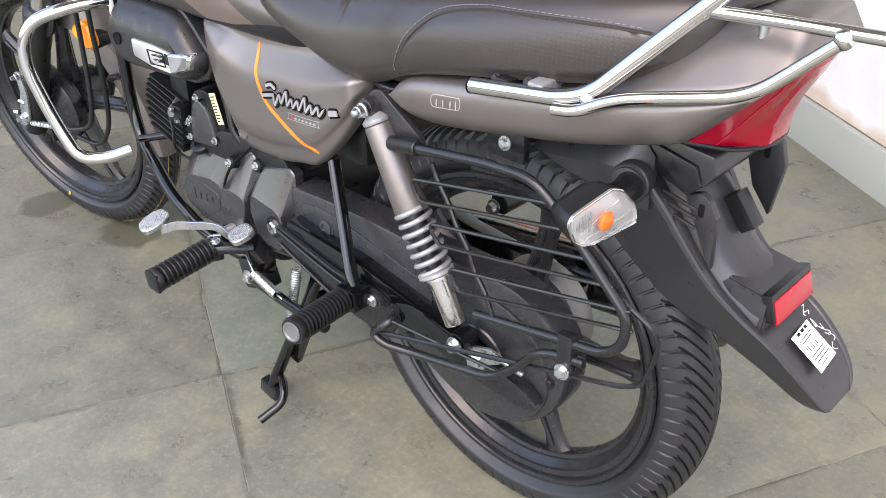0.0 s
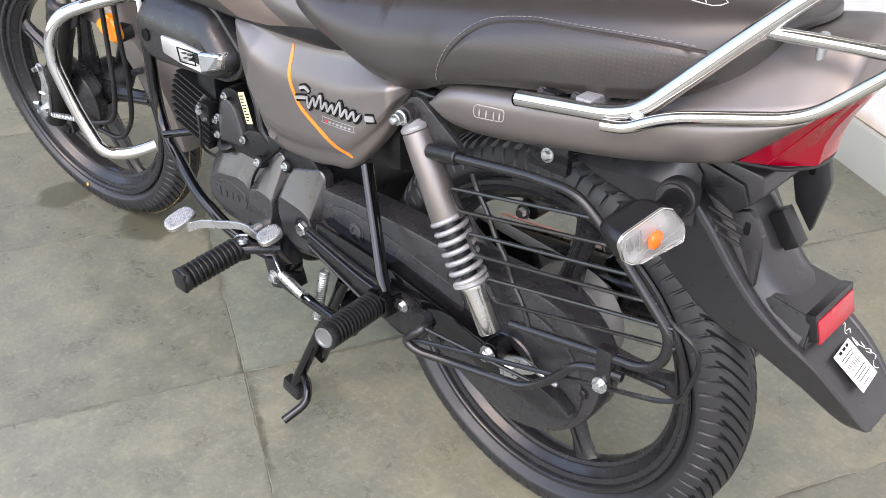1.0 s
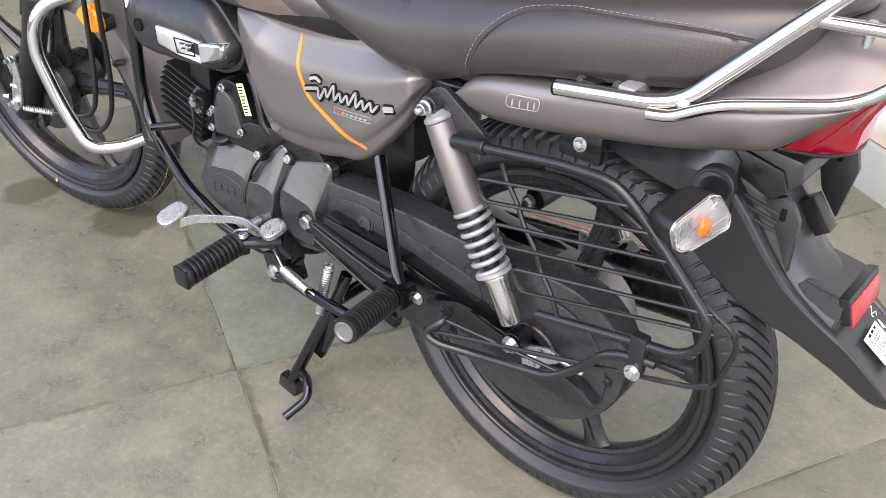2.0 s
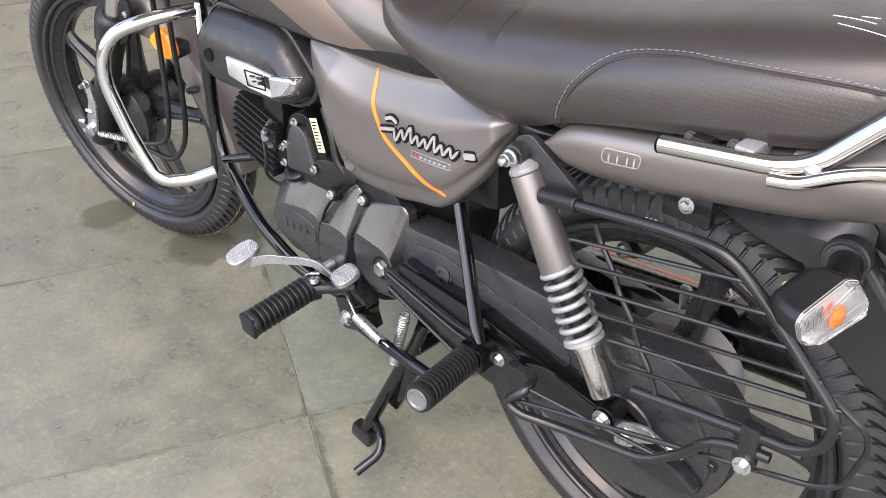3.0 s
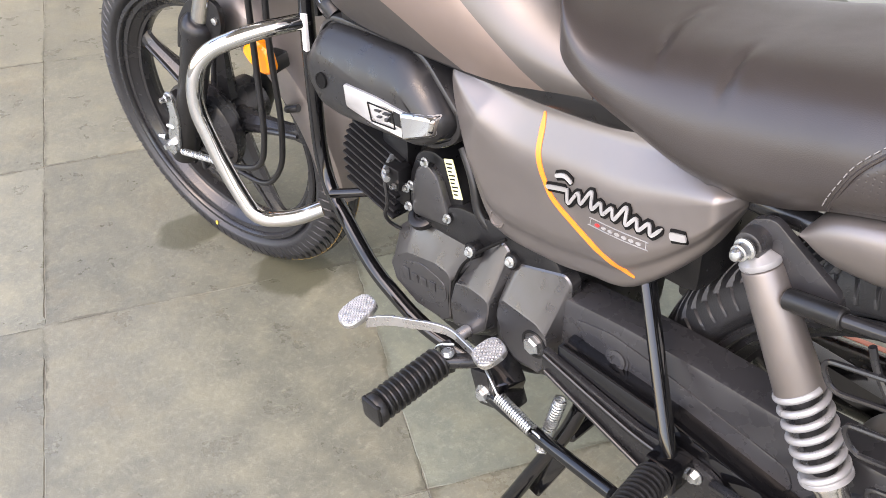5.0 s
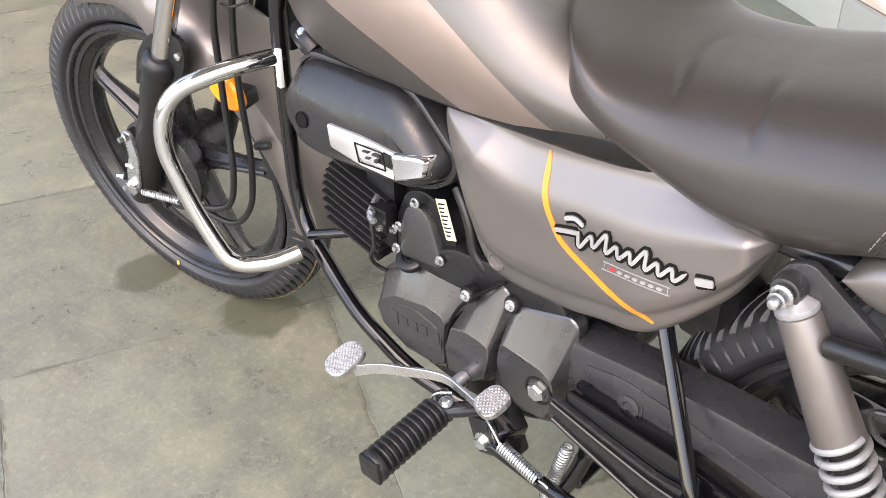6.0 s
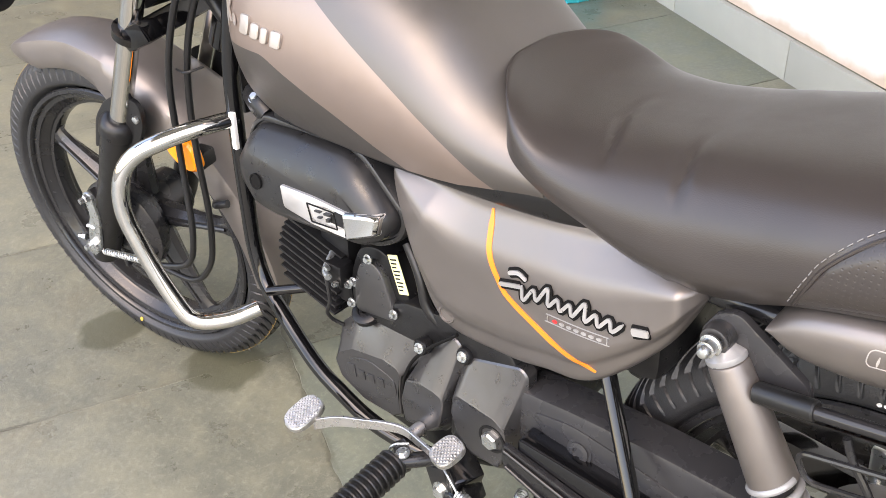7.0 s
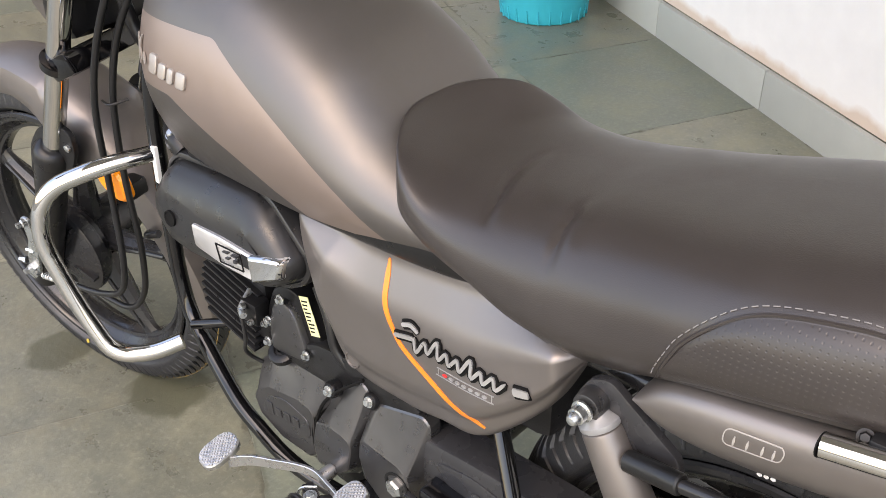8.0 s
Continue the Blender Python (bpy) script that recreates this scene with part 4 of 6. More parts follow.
# number plate bracket below the lamp
part("plate_bracket", plate([(0.175, 0.700), (0.285, 0.690), (0.288, 0.668), (0.276, 0.652), (0.250, 0.640), (0.215, 0.655)], -0.066, 0.066, 0.003, 0.004), FENDER, fender)
part("bracket_collar", plate([(0.200, 0.690), (0.268, 0.676), (0.276, 0.655), (0.262, 0.640), (0.220, 0.656)], -0.071, 0.071, 0.002, 0.003), PLASTIC, fender)
for y in (-0.055, 0.055):
    bm = plate([(0.254, 0.634), (0.272, 0.643), (0.284, 0.635), (0.293, 0.620), (0.294, 0.556), (0.279, 0.585)] if y < 0 else [(0.262, 0.655), (0.292, 0.676), (0.302, 0.670), (0.310, 0.645), (0.300, 0.580), (0.276, 0.610)], y - 0.0045, y + 0.0035, 0.001, 0.0025)
    part("bracket_lug", bm, FENDER, fender)
    xc, zc = (0.275, 0.623) if y < 0 else (0.287, 0.656)
    # solid black plate, coloured like the shade in a slot through the lug
    part("lug_hole_shade", plate([(xc - 0.0035, zc - 0.008), (xc + 0.0035, zc - 0.008), (xc + 0.0035, zc + 0.008), (xc - 0.0035, zc + 0.008)], y - 0.0050, y + 0.0042, 0.0004, 0.0034), INK_AND_SHADE, fender)
for k in range(3):
    part("stiffening_rib", box((-0.024, -0.0015, -0.002), (0.020, 0.0015, 0.002), 0.0008, None, pose(0.252, -0.060 - 0.001 * k, 0.626 - 0.010 * k, 0, 12, 0)), FENDER, fender)
bm = box((-0.003, -0.011, -0.022), (0.016, 0.011, 0.022), 0.002, None, pose(0.287, 0.006, 0.599, 0, -38, 0))
part("plate_stop", bm, PLASTIC, fender)

# ---- motorcycle: suspension, chain case, stands, pegs ----
def coil(a, b, r, wire, turns, seg=8, steps=26, squeeze=True):
    """A coil spring between two points."""
    a, b = Vector(a), Vector(b)
    z = (b - a).normalized()
    x = z.cross(Vector((0, 1, 0.2))).normalized()
    y = z.cross(x)
    n = int(turns * steps)
    pts = []
    for i in range(n + 1):
        u = i / n
        v = u
        ang = 2 * math.pi * turns * u
        pts.append(a + (b - a) * v + (x * math.cos(ang) + y * math.sin(ang)) * r)
    return tube(pts, wire, seg, 0)


def shock(y, visible=True):
    side = -1 if y < 0 else 1
    top, low = Vector((-0.144, y, 0.641)), Vector((0.010, y, 0.360))
    ax = (low - top).normalized()
    length = (low - top).length
    at = lambda f: top + ax * length * f
    body = part("shock_absorber", lathe([(0.0150, 0), (0.0176, 0.002), (0.0182, 0.005), (0.0222, length * 0.37), (0.0218, length * 0.375), (0.019, length * 0.375)], at(0.065), ax, 40), PAINT, bike, "rear shock absorber with a grey-brown sleeve, grey spring and chrome damper")
    part("cap", lathe([(0.009, -0.002), (0.0115, 0.004), (0.0165, 0.008), (0.0180, 0.0095), (0.0182, 0.0130), (0.0172, 0.0150)], at(0.020), ax, 40), SPRING, body)
    part("spring", coil(at(0.425), at(0.690), 0.0208, 0.0036, 6.3, 10, 30), SPRING, body, "grey coil spring")
    part("bump_stop", lathe([(0.0125, 0.0), (0.0140, 0.004), (0.0125, 0.010), (0.0140, 0.018), (0.0125, 0.026), (0.0140, 0.034), (0.0125, 0.042), (0.0110, 0.10)], at(0.40), ax, 24), RUBBER, body)
    part("damper", lathe([(0.0165, 0), (0.0172, 0.004), (0.0165, 0.01), (0.0148, 0.014), (0.0148, length * 0.22), (0.0135, length * 0.226)], at(0.70), ax, 32), BRUSHED, body, "chrome damper body")
    part("spring_seat", lathe([(0.022, 0), (0.0240, 0.002), (0.0240, 0.006), (0.018, 0.009)], at(0.688), ax, 32), SPRING, body)
    part("upper_eye", lathe([(0.008, -0.011), (0.0125, -0.010), (0.0135, -0.004), (0.0135, 0.008), (0.0125, 0.011), (0.008, 0.012)], top, (0, 1, 0), 32), CASTING, body)
    part("lower_eye", lathe([(0.008, -0.014), (0.0150, -0.013), (0.0165, 0.0), (0.015, 0.014), (0.008, 0.015)], low, (0, 1, 0), 28), GLOSS, body)
    nut = lathe([(0.0098, 0), (0.0098, 0.002), (0.0076, 0.003), (0.0076, 0.010), (0.0060, 0.0105), (0.0058, 0.014), (0.0040, 0.017), (0.001, 0.018)], top + Vector((0, side * 0.014, 0)), (0, side, 0), 24)
    part("acorn_nut", nut, ZINC, body, "zinc acorn nut")
    bolt(low + Vector((0, side * 0.016, 0)), (0, side, 0), 0.0085, "hex_nut", body, None, True, 0.010)
    return body


shock(-0.136)
shock(0.136)

# shock bracket that carries the guard
bm = plate([(-0.165, 0.634), (-0.152, 0.658), (-0.133, 0.666), (-0.112, 0.652), (-0.066, 0.622), (-0.060, 0.598), (-0.105, 0.590)], -0.131, -0.123, 0.002, 0.008)
part("shock_bracket", bm, CASE, bike, "gloss black steel shock bracket")
for s in (-1, 1):
    part("subframe_rail", tube([(-0.50, s * 0.07, 0.63), (-0.12, s * 0.10, 0.655), (0.06, s * 0.105, 0.665), (0.22, s * 0.07, 0.70)], 0.011, 12, 0.05), SATIN, bike)
part("rail_lug", box((0.025, -0.114, 0.628), (0.080, -0.102, 0.664), 0.003), SATIN, bike)
bolt((0.053, -0.114, 0.648), (0, -1, 0.15), 0.0060, "fender_bolt", bike)

# swing arm
for s, o in ((-1, [(-0.352, 0.393), (-0.20, 0.385), (0.03, 0.346), (0.045, 0.318), (0.03, 0.300), (-0.20, 0.333), (-0.352, 0.346)]), (1, [(-0.352, 0.366), (-0.20, 0.345), (0.03, 0.328), (0.045, 0.312), (0.03, 0.298), (-0.20, 0.312), (-0.352, 0.332)])):
    part("swing_arm", plate(o, s * 0.131, s * 0.104, 0.004, 0.006), GLOSS, bike, "gloss black swing arm")
bm = plate([(0.0, 0.345), (0.10, 0.325), (0.13, 0.305), (0.10, 0.290), (-0.01, 0.300)], -0.128, -0.110, 0.002, 0.01)
part("axle_lug", bm, SATIN, bike)
bolt((0.031, -0.131, 0.336), (0, -1, 0), 0.0105, "axle_nut", bike, ZINC, True, 0.012)
part("chain_adjuster", plate([(0.014, 0.341), (0.026, 0.357), (0.056, 0.367), (0.080, 0.360), (0.068, 0.349), (0.042, 0.334)], -0.135, -0.131, 0.001, 0.004), ZINC, bike, "dull zinc chain adjuster plate")
part("adjuster_screw", rod((0.066, -0.133, 0.359), (0.108, -0.133, 0.354), 0.0036, 12), ZINC, bike)
bolt((0.090, -0.133, 0.356), (1, 0, -0.1), 0.0066, "adjuster_nut", bike, ZINC, False, 0.006)

# chain case
TOPZ = [(-0.385, 0.432), (-0.30, 0.440), (-0.20, 0.443), (-0.10, 0.441), (0.0, 0.446), (0.06, 0.447), (0.105, 0.432), (0.140, 0.398), (0.152, 0.355), (0.146, 0.312), (0.125, 0.272), (0.090, 0.240), (0.045, 0.219), (0.0, 0.214), (-0.045, 0.226), (-0.10, 0.252), (-0.17, 0.282), (-0.26, 0.325), (-0.36, 0.352), (-0.385, 0.375)]
bm = plate(TOPZ, -0.103, -0.058, 0.007, 0.02)
case = part("chain_case", bm, CASE, bike, "black steel chain case")
ring_out = [(0.03 + 0.098 * math.cos(a), 0.325 + 0.094 * math.sin(a)) for a in np.linspace(0, 2 * math.pi, 40, endpoint=False)]
part("case_dome", plate(ring_out, -0.1075, -0.100, 0.004, 0), CASE, case)
part("case_boss", lathe([(0.045, 0), (0.042, 0.004), (0.032, 0.006), (0.03, 0.003), (0.012, 0.003)], (0.012, -0.106, 0.322), (0, -1, 0), 32), CASE, case)
part("case_panel", plate([(-0.352, 0.415), (-0.30, 0.424), (-0.235, 0.416), (-0.16, 0.402), (-0.08, 0.388), (-0.07, 0.36), (-0.16, 0.345), (-0.25, 0.37), (-0.34, 0.392)], -0.1052, -0.100, 0.0025, 0.014), CASE, case)
part("inspection_plug", lathe([(0.016, 0), (0.0155, 0.002), (0.012, 0.002), (0.012, 0.004), (0.007, 0.005), (0.006, 0.003), (0.002, 0.003)], (-0.288, -0.1045, 0.395), (0, -1, 0.1), 24), CASE, case)
part("case_crease", plate([(-0.205, 0.370), (-0.085, 0.352), (-0.083, 0.346), (-0.205, 0.362)], -0.1065, -0.100, 0.0012, 0.003), CASE, case)
for x, z in ((0.022, 0.243), (-0.122, 0.283), (0.128, 0.335)):
    bolt((x, -0.103, z), (0, -1, 0), 0.0055, "case_screw", case, SATIN, True, 0.004)

# peg hanger for the passenger
bm = plate([(-0.368, 0.384), (-0.287, 0.367), (-0.229, 0.357), (-0.175, 0.362), (-0.140, 0.358), (-0.105, 0.335), (-0.128, 0.292), (-0.200, 0.297), (-0.251, 0.314), (-0.311, 0.334), (-0.366, 0.350)], -0.139, -0.132, 0.0022, 0.010)
hanger = part("peg_hanger", bm, SATIN, bike, "satin black steel peg hanger")
part("hanger_fold", tube([(-0.362, -0.140, 0.376), (-0.287, -0.141, 0.359), (-0.229, -0.142, 0.348), (-0.190, -0.142, 0.346)], 0.0035, 10, 0.02), GLOSS, hanger)
part("hanger_fold", tube([(-0.360, -0.140, 0.354), (-0.311, -0.141, 0.338), (-0.251, -0.142, 0.319), (-0.205, -0.142, 0.304)], 0.0028, 10, 0.02), SATIN, hanger)
part("hanger_strut", tube([(-0.262, -0.104, 0.515), (-0.186, -0.150, 0.376), (-0.172, -0.152, 0.348)], 0.0098, 12, 0.02, flat=0.75), GLOSS, bike, "gloss black hanger strut")
bolt((-0.157, -0.140, 0.345), (0, -1, 0), 0.0068, "peg_bolt", bike, None, True, 0.007)
part("peg_lug", box((-0.198, -0.172, 0.335), (-0.160, -0.138, 0.368), 0.005), GLOSS, bike)


def peg(a, b, r, ribs, cap, label):
    a, b = Vector(a), Vector(b)
    n = (b - a).length
    prof = [(r * 0.6, 0), (r * 0.86, 0.002)]
    step = (n - 0.014) / ribs
    for k in range(ribs):
        h = 0.004 + k * step
        prof += [(r * 0.80, h), (r * 0.97, h + step * 0.10), (r, h + step * 0.30), (r * 0.97, h + step * 0.52), (r * 0.80, h + step * 0.64)]
    prof += [(r * 0.98, n - 0.009), (r * 1.0, n - 0.004), (r * 0.92, n)]
    ob = part("foot_peg", lathe(prof, a, b - a, 28), PEG, bike, label, 30)
    if cap:
        part("end_disc", lathe([(r * 0.72, 0), (r * 0.74, 0.001), (r * 0.70, 0.0026), (r * 0.58, 0.0026), (r * 0.50, 0.0010), (r * 0.2, 0.0006)], b, b - a, 32), PALE, ob, "pale end disc")
    return ob


peg((-0.181, -0.172, 0.352), (-0.164, -0.277, 0.362), 0.0195, 13, True, "ribbed black rubber passenger peg with a pale end disc")
part("peg_collar", rod((-0.182, -0.158, 0.351), (-0.180, -0.176, 0.353), 0.0125, 16), ZINC, bike)
peg((-0.495, -0.176, 0.304), (-0.496, -0.284, 0.294), 0.0205, 11, False, "ribbed black rubber rider peg")
part("peg_end", box((-0.0155, -0.004, -0.0165), (0.0155, 0.004, 0.0165), 0.004, None, pose(-0.496, -0.2845, 0.2935, 5, 0, 0)), PEG, bike)
part("peg_arm", tube([(-0.455, -0.125, 0.298), (-0.472, -0.152, 0.303), (-0.495, -0.178, 0.304)], 0.0095, 12, 0.02), SATIN, bike)
bolt((-0.487, -0.172, 0.318), (0, -0.2, 1), 0.006, "peg_pin", bike)

part("peg_clamp", box((-0.012, -0.008, -0.020), (0.012, 0.008, 0.020), 0.003, None, pose(-0.497, -0.164, 0.300, 0, 12, -20)), SATIN, bike)
part("clamp_clip", tube([(-0.508, -0.170, 0.276), (-0.512, -0.174, 0.300), (-0.505, -0.172, 0.322), (-0.488, -0.160, 0.324)], 0.0018, 8, 0.01), ZINC, bike)
part("peg_block", box((-0.030, -0.020, -0.016), (0.030, 0.020, 0.016), 0.004, None, pose(-0.448, -0.118, 0.285, 0, 22, -25)), GLOSS, bike)

# gear lever: a thin flat bar on edge
LEVER = [(-0.634, -0.181, 0.293), (-0.600, -0.171, 0.310), (-0.565, -0.161, 0.319), (-0.531, -0.152, 0.3275), (-0.506, -0.147, 0.3296), (-0.477, -0.152, 0.331), (-0.447, -0.159, 0.335), (-0.428, -0.163, 0.347)]
bm = bmesh.new()
loops = []
run = spline(LEVER, 40)
for i, p in enumerate(run):
    d = run[min(i + 1, 39)] - run[max(i - 1, 0)]
    n_ = Vector((-d[1], d[0], 0)).normalized() * 0.0021
    tall = 0.017 - 0.008 * (i / 39)
    q = Vector(p)
    e_ = 0.0006
    loops.append([q + n_ * 0.7, q + n_ - Vector((0, 0, e_)), q + n_ - Vector((0, 0, tall)), q - n_ - Vector((0, 0, tall)), q - n_ - Vector((0, 0, e_)), q - n_ * 0.7])
rings(bm, loops)
lever = part("gear_lever", bm, ALUMINIUM, bike, "bright aluminium heel-and-toe gear lever")
for at, turn_, size in (((-0.648, -0.184, 0.296), 82, (0.027, 0.0185)), ((-0.424, -0.164, 0.354), 76, (0.0200, 0.0165))):
    m = pose(*at, 4, -18, turn_)
    bm = bmesh.new()
    loops = []
    for k, h in ((0.86, -0.0065), (1.0, -0.004), (1.0, 0.003), (0.94, 0.005)):
        loops.append([Vector((size[0] * k * math.copysign(abs(math.cos(a)) ** 0.7, math.cos(a)), size[1] * k * math.copysign(abs(math.sin(a)) ** 0.7, math.sin(a)), h)) for a in np.linspace(0, 2 * math.pi, 28, endpoint=False)])
    rings(bm, loops)
    for i in range(-9, 10):
        for j in range(-9, 10):
            x, y = (i + (j % 2) * 0.5) * 0.0052, j * 0.0026
            if abs(x / size[0]) ** 2.6 + abs(y / size[1]) ** 2.6 < 0.76:
                lathe([(0.00225, 0.0046), (0.0013, 0.0063), (0.0011, 0.0064)], (x, y, 0), (0, 0, 1), 4, bm)
    bm.transform(m)
    part("pedal_pad", bm, ALUMINIUM, lever, "knurled bright pedal pad", 20)
part("lever_boss", lathe([(0.008, -0.006), (0.009, 0), (0.009, 0.012), (0.008, 0.014)], (-0.498, -0.140, 0.320), (0, 1, 0), 24), ALUMINIUM, lever)

# side stand, folded up, with its spring
part("stand_lug", box((-0.030, -0.016, -0.024), (0.030, 0.016, 0.026), 0.004, None, pose(-0.452, -0.118, 0.250, 0, -20, 0)), SATIN, bike)
stand = part("side_stand", tube([(-0.468, -0.128, 0.238), (-0.430, -0.138, 0.248), (-0.345, -0.150, 0.256), (-0.235, -0.165, 0.272)], 0.0088, 12, 0.03), GLOSS, bike, "gloss black side stand folded back")
bolt((-0.460, -0.137, 0.246), (0, -1, 0.1), 0.0085, "stand_bolt", stand, None, True, 0.009)
part("stand_pivot", box((-0.019, -0.006, -0.024), (0.019, 0.006, 0.030), 0.005, None, pose(-0.460, -0.131, 0.249, 0, -18, 0)), SATIN, stand)
part("stand_spring", coil((-0.422, -0.150, 0.275), (-0.364, -0.153, 0.263), 0.0068, 0.0017, 17, 6, 14), ZINC, stand, "bright stand spring")
part("spring_hook", tube([(-0.455, -0.140, 0.292), (-0.440, -0.146, 0.290), (-0.422, -0.150, 0.275)], 0.0016, 6, 0.01), ZINC, stand)
part("spring_hook", tube([(-0.364, -0.153, 0.263), (-0.352, -0.154, 0.264), (-0.345, -0.154, 0.256), (-0.352, -0.153, 0.248), (-0.360, -0.151, 0.252)], 0.0016, 6, 0.005), ZINC, stand)

# centre stand, standing on its feet
cs = part("centre_stand", tube([(-0.345, -0.088, 0.270), (-0.352, -0.098, 0.235), (-0.400, -0.118, 0.120), (-0.442, -0.128, 0.024)], 0.0105, 12, 0.03), GLOSS, bike, "gloss black centre stand resting on the floor")
part("stand_leg", tube([(-0.345, 0.088, 0.270), (-0.352, 0.098, 0.235), (-0.400, 0.118, 0.120), (-0.442, 0.128, 0.024)], 0.0105, 12, 0.03), GLOSS, cs)
part("stand_cross_tube", rod((-0.352, -0.10, 0.225), (-0.352, 0.10, 0.225), 0.011, 14), GLOSS, cs)
for s in (-1, 1):
    part("stand_foot", box((-0.020, -0.010, -0.014), (0.022, 0.010, 0.014), 0.004, None, pose(-0.446, s * 0.129, 0.0145, 0, 12, 0)), SATIN, cs)
part("stand_tang", tube([(-0.425, -0.124, 0.052), (-0.385, -0.145, 0.070), (-0.366, -0.163, 0.050), (-0.378, -0.206, 0.030)], 0.0072, 12, 0.018), GLOSS, cs)
part("stand_web", plate([(-0.360, 0.200), (-0.340, 0.190), (-0.385, 0.090), (-0.405, 0.095)], -0.112, -0.104, 0.001, 0.006), GLOSS, cs)
part("return_spring", coil((-0.350, -0.120, 0.302), (-0.374, -0.124, 0.200), 0.0068, 0.0017, 22, 6, 14), ZINC, cs, "bright return spring")

# right side: silencer and brake drum
bm = lathe([(0.018, -0.30), (0.030, -0.26), (0.040, -0.20), (0.043, 0.05), (0.043, 0.25), (0.036, 0.28), (0.018, 0.285)], (-0.05, 0.165, 0.298), (1, 0, 0.13), 32)
mf = part("silencer", bm, SATIN, bike, "black exhaust silencer with a chrome shield")
bm = bmesh.new()
loops = []
for h in np.linspace(0.17, 0.25, 8):
    c = Vector((-0.05, 0.165, 0.298)) + Vector((1, 0, 0.13)).normalized() * h
    arc = [c + Vector((0, 0.047 * math.sin(b), 0.047 * math.cos(b))) for b in np.linspace(-0.30, 0.12, 10)]
    loops.append(arc + [p + (c - p) * 0.05 for p in reversed(arc)])
rings(bm, loops)
part("heat_shield", bm, CHROME, mf, "chrome heat shield")
bm = bmesh.new()
loops = []
for h in np.linspace(-0.20, 0.22, 16):
    c = Vector((-0.05, 0.165, 0.298)) + Vector((1, 0, 0.13)).normalized() * h
    arc = [c + Vector((0, -0.0497 * math.sin(b), 0.0497 * math.cos(b))) for b in np.linspace(-0.66, -0.22, 6)]
    loops.append(arc + [p + (c - p) * 0.02 for p in reversed(arc)])
rings(bm, loops)
part("wrap_strip", bm, mat("orange_red_wrap", (0.50, 0.13, 0.06), 0.42), mf, "orange-red protective strip on the silencer")
arm_ = part("rear_brake_arm", plate([(-0.056, 0.385), (-0.040, 0.385), (-0.030, 0.322), (-0.050, 0.318)], 0.105, 0.111, 0.001, 0.004), ZINC, bike, "zinc rear brake arm")
part("arm_barrel", rod((-0.040, 0.088, 0.330), (-0.040, 0.125, 0.330), 0.010, 16), ZINC, arm_)
part("far_peg", rod((-0.150, 0.125, 0.392), (-0.140, 0.235, 0.398), 0.0185, 20), PEG, bike, "black rubber far-side passenger peg")
bolt((-0.155, 0.118, 0.388), (0, -1, 0.1), 0.0085, "far_peg_bolt", bike, None, True, 0.012)
part("brake_drum", lathe([(0.02, 0.02), (0.078, 0.024), (0.082, 0.03), (0.082, 0.058), (0.076, 0.064), (0.04, 0.070), (0.015, 0.072)], REAR, (0, 1, 0), 44), DRUM, rear, "grey brake drum")

# guard beside the rear wheel
GY = -0.148
tubes = tube([(-0.060, GY, 0.617), (0.056, GY, 0.636), (0.120, GY, 0.640), (0.160, GY, 0.612), (0.222, GY, 0.553), (0.256, GY, 0.520), (0.252, GY - 0.002, 0.482), (0.228, GY - 0.002, 0.462), (0.190, GY - 0.002, 0.456), (0.045, GY - 0.004, 0.427)], 0.0062, 12, 0.022)
guard = part("wheel_guard", tubes, SATIN, bike, "black tube and wire guard beside the rear wheel")
part("guard_sleeve", rod((-0.104, GY + 0.006, 0.607), (-0.052, GY, 0.619), 0.0095, 16), PEG, guard, "black rubber sleeve")
part("guard_lower_tube", tube([(-0.135, -0.140, 0.350), (-0.085, -0.158, 0.372), (-0.075, -0.185, 0.372), (-0.100, -0.195, 0.348), (-0.080, -0.192, 0.338), (-0.035, -0.175, 0.335), (0.078, -0.160, 0.350), (0.118, -0.156, 0.386), (0.142, -0.155, 0.420), (0.172, -0.152, 0.432), (0.205, -0.148, 0.434)], 0.006, 12, 0.02), SATIN, guard)
part("guard_clip", box((0.172, -0.157, 0.412), (0.193, -0.143, 0.466), 0.003), SATIN, guard)
bolt((0.183, -0.158, 0.416), (0, -1, 0.1), 0.0070, "guard_bolt", guard, None, True, 0.008)
WY = -0.1555
for a, b, c, d in (((0.133, 0.619), (-0.059, 0.579), (-0.046, 0.553), (0.163, 0.597)), ((0.188, 0.572), (-0.030, 0.528), (-0.015, 0.503), (0.213, 0.550)), ((0.236, 0.529), (0.002, 0.477), (0.018, 0.450), (0.242, 0.506))):
    ends_ = [(x + 0.020, GY + 0.001, z + 0.001) for x, z in (a, d)]
    bm = tube([ends_[0], (a[0], WY + 0.003, a[1]), (b[0], WY, b[1]), (c[0], WY, c[1]), (d[0], WY + 0.003, d[1]), ends_[1]], 0.0026, 8, 0.012)
    part("guard_wire", bm, SATIN, guard)
part("guard_wire", tube([(-0.025, WY + 0.003, 0.611), (-0.018, WY + 0.004, 0.592), (0.002, WY + 0.004, 0.564), (0.012, WY + 0.004, 0.541), (0.033, WY + 0.004, 0.514), (0.042, WY + 0.004, 0.489), (0.060, WY + 0.004, 0.465), (0.072, WY + 0.004, 0.436)], 0.0034, 8, 0.012), SATIN, guard)
part("guard_lug", box((-0.034, -0.0025, -0.008), (0.034, 0.0025, 0.004), 0.002, None, pose(0.062, GY + 0.004, 0.632, 0, -9, 0)), SATIN, guard)
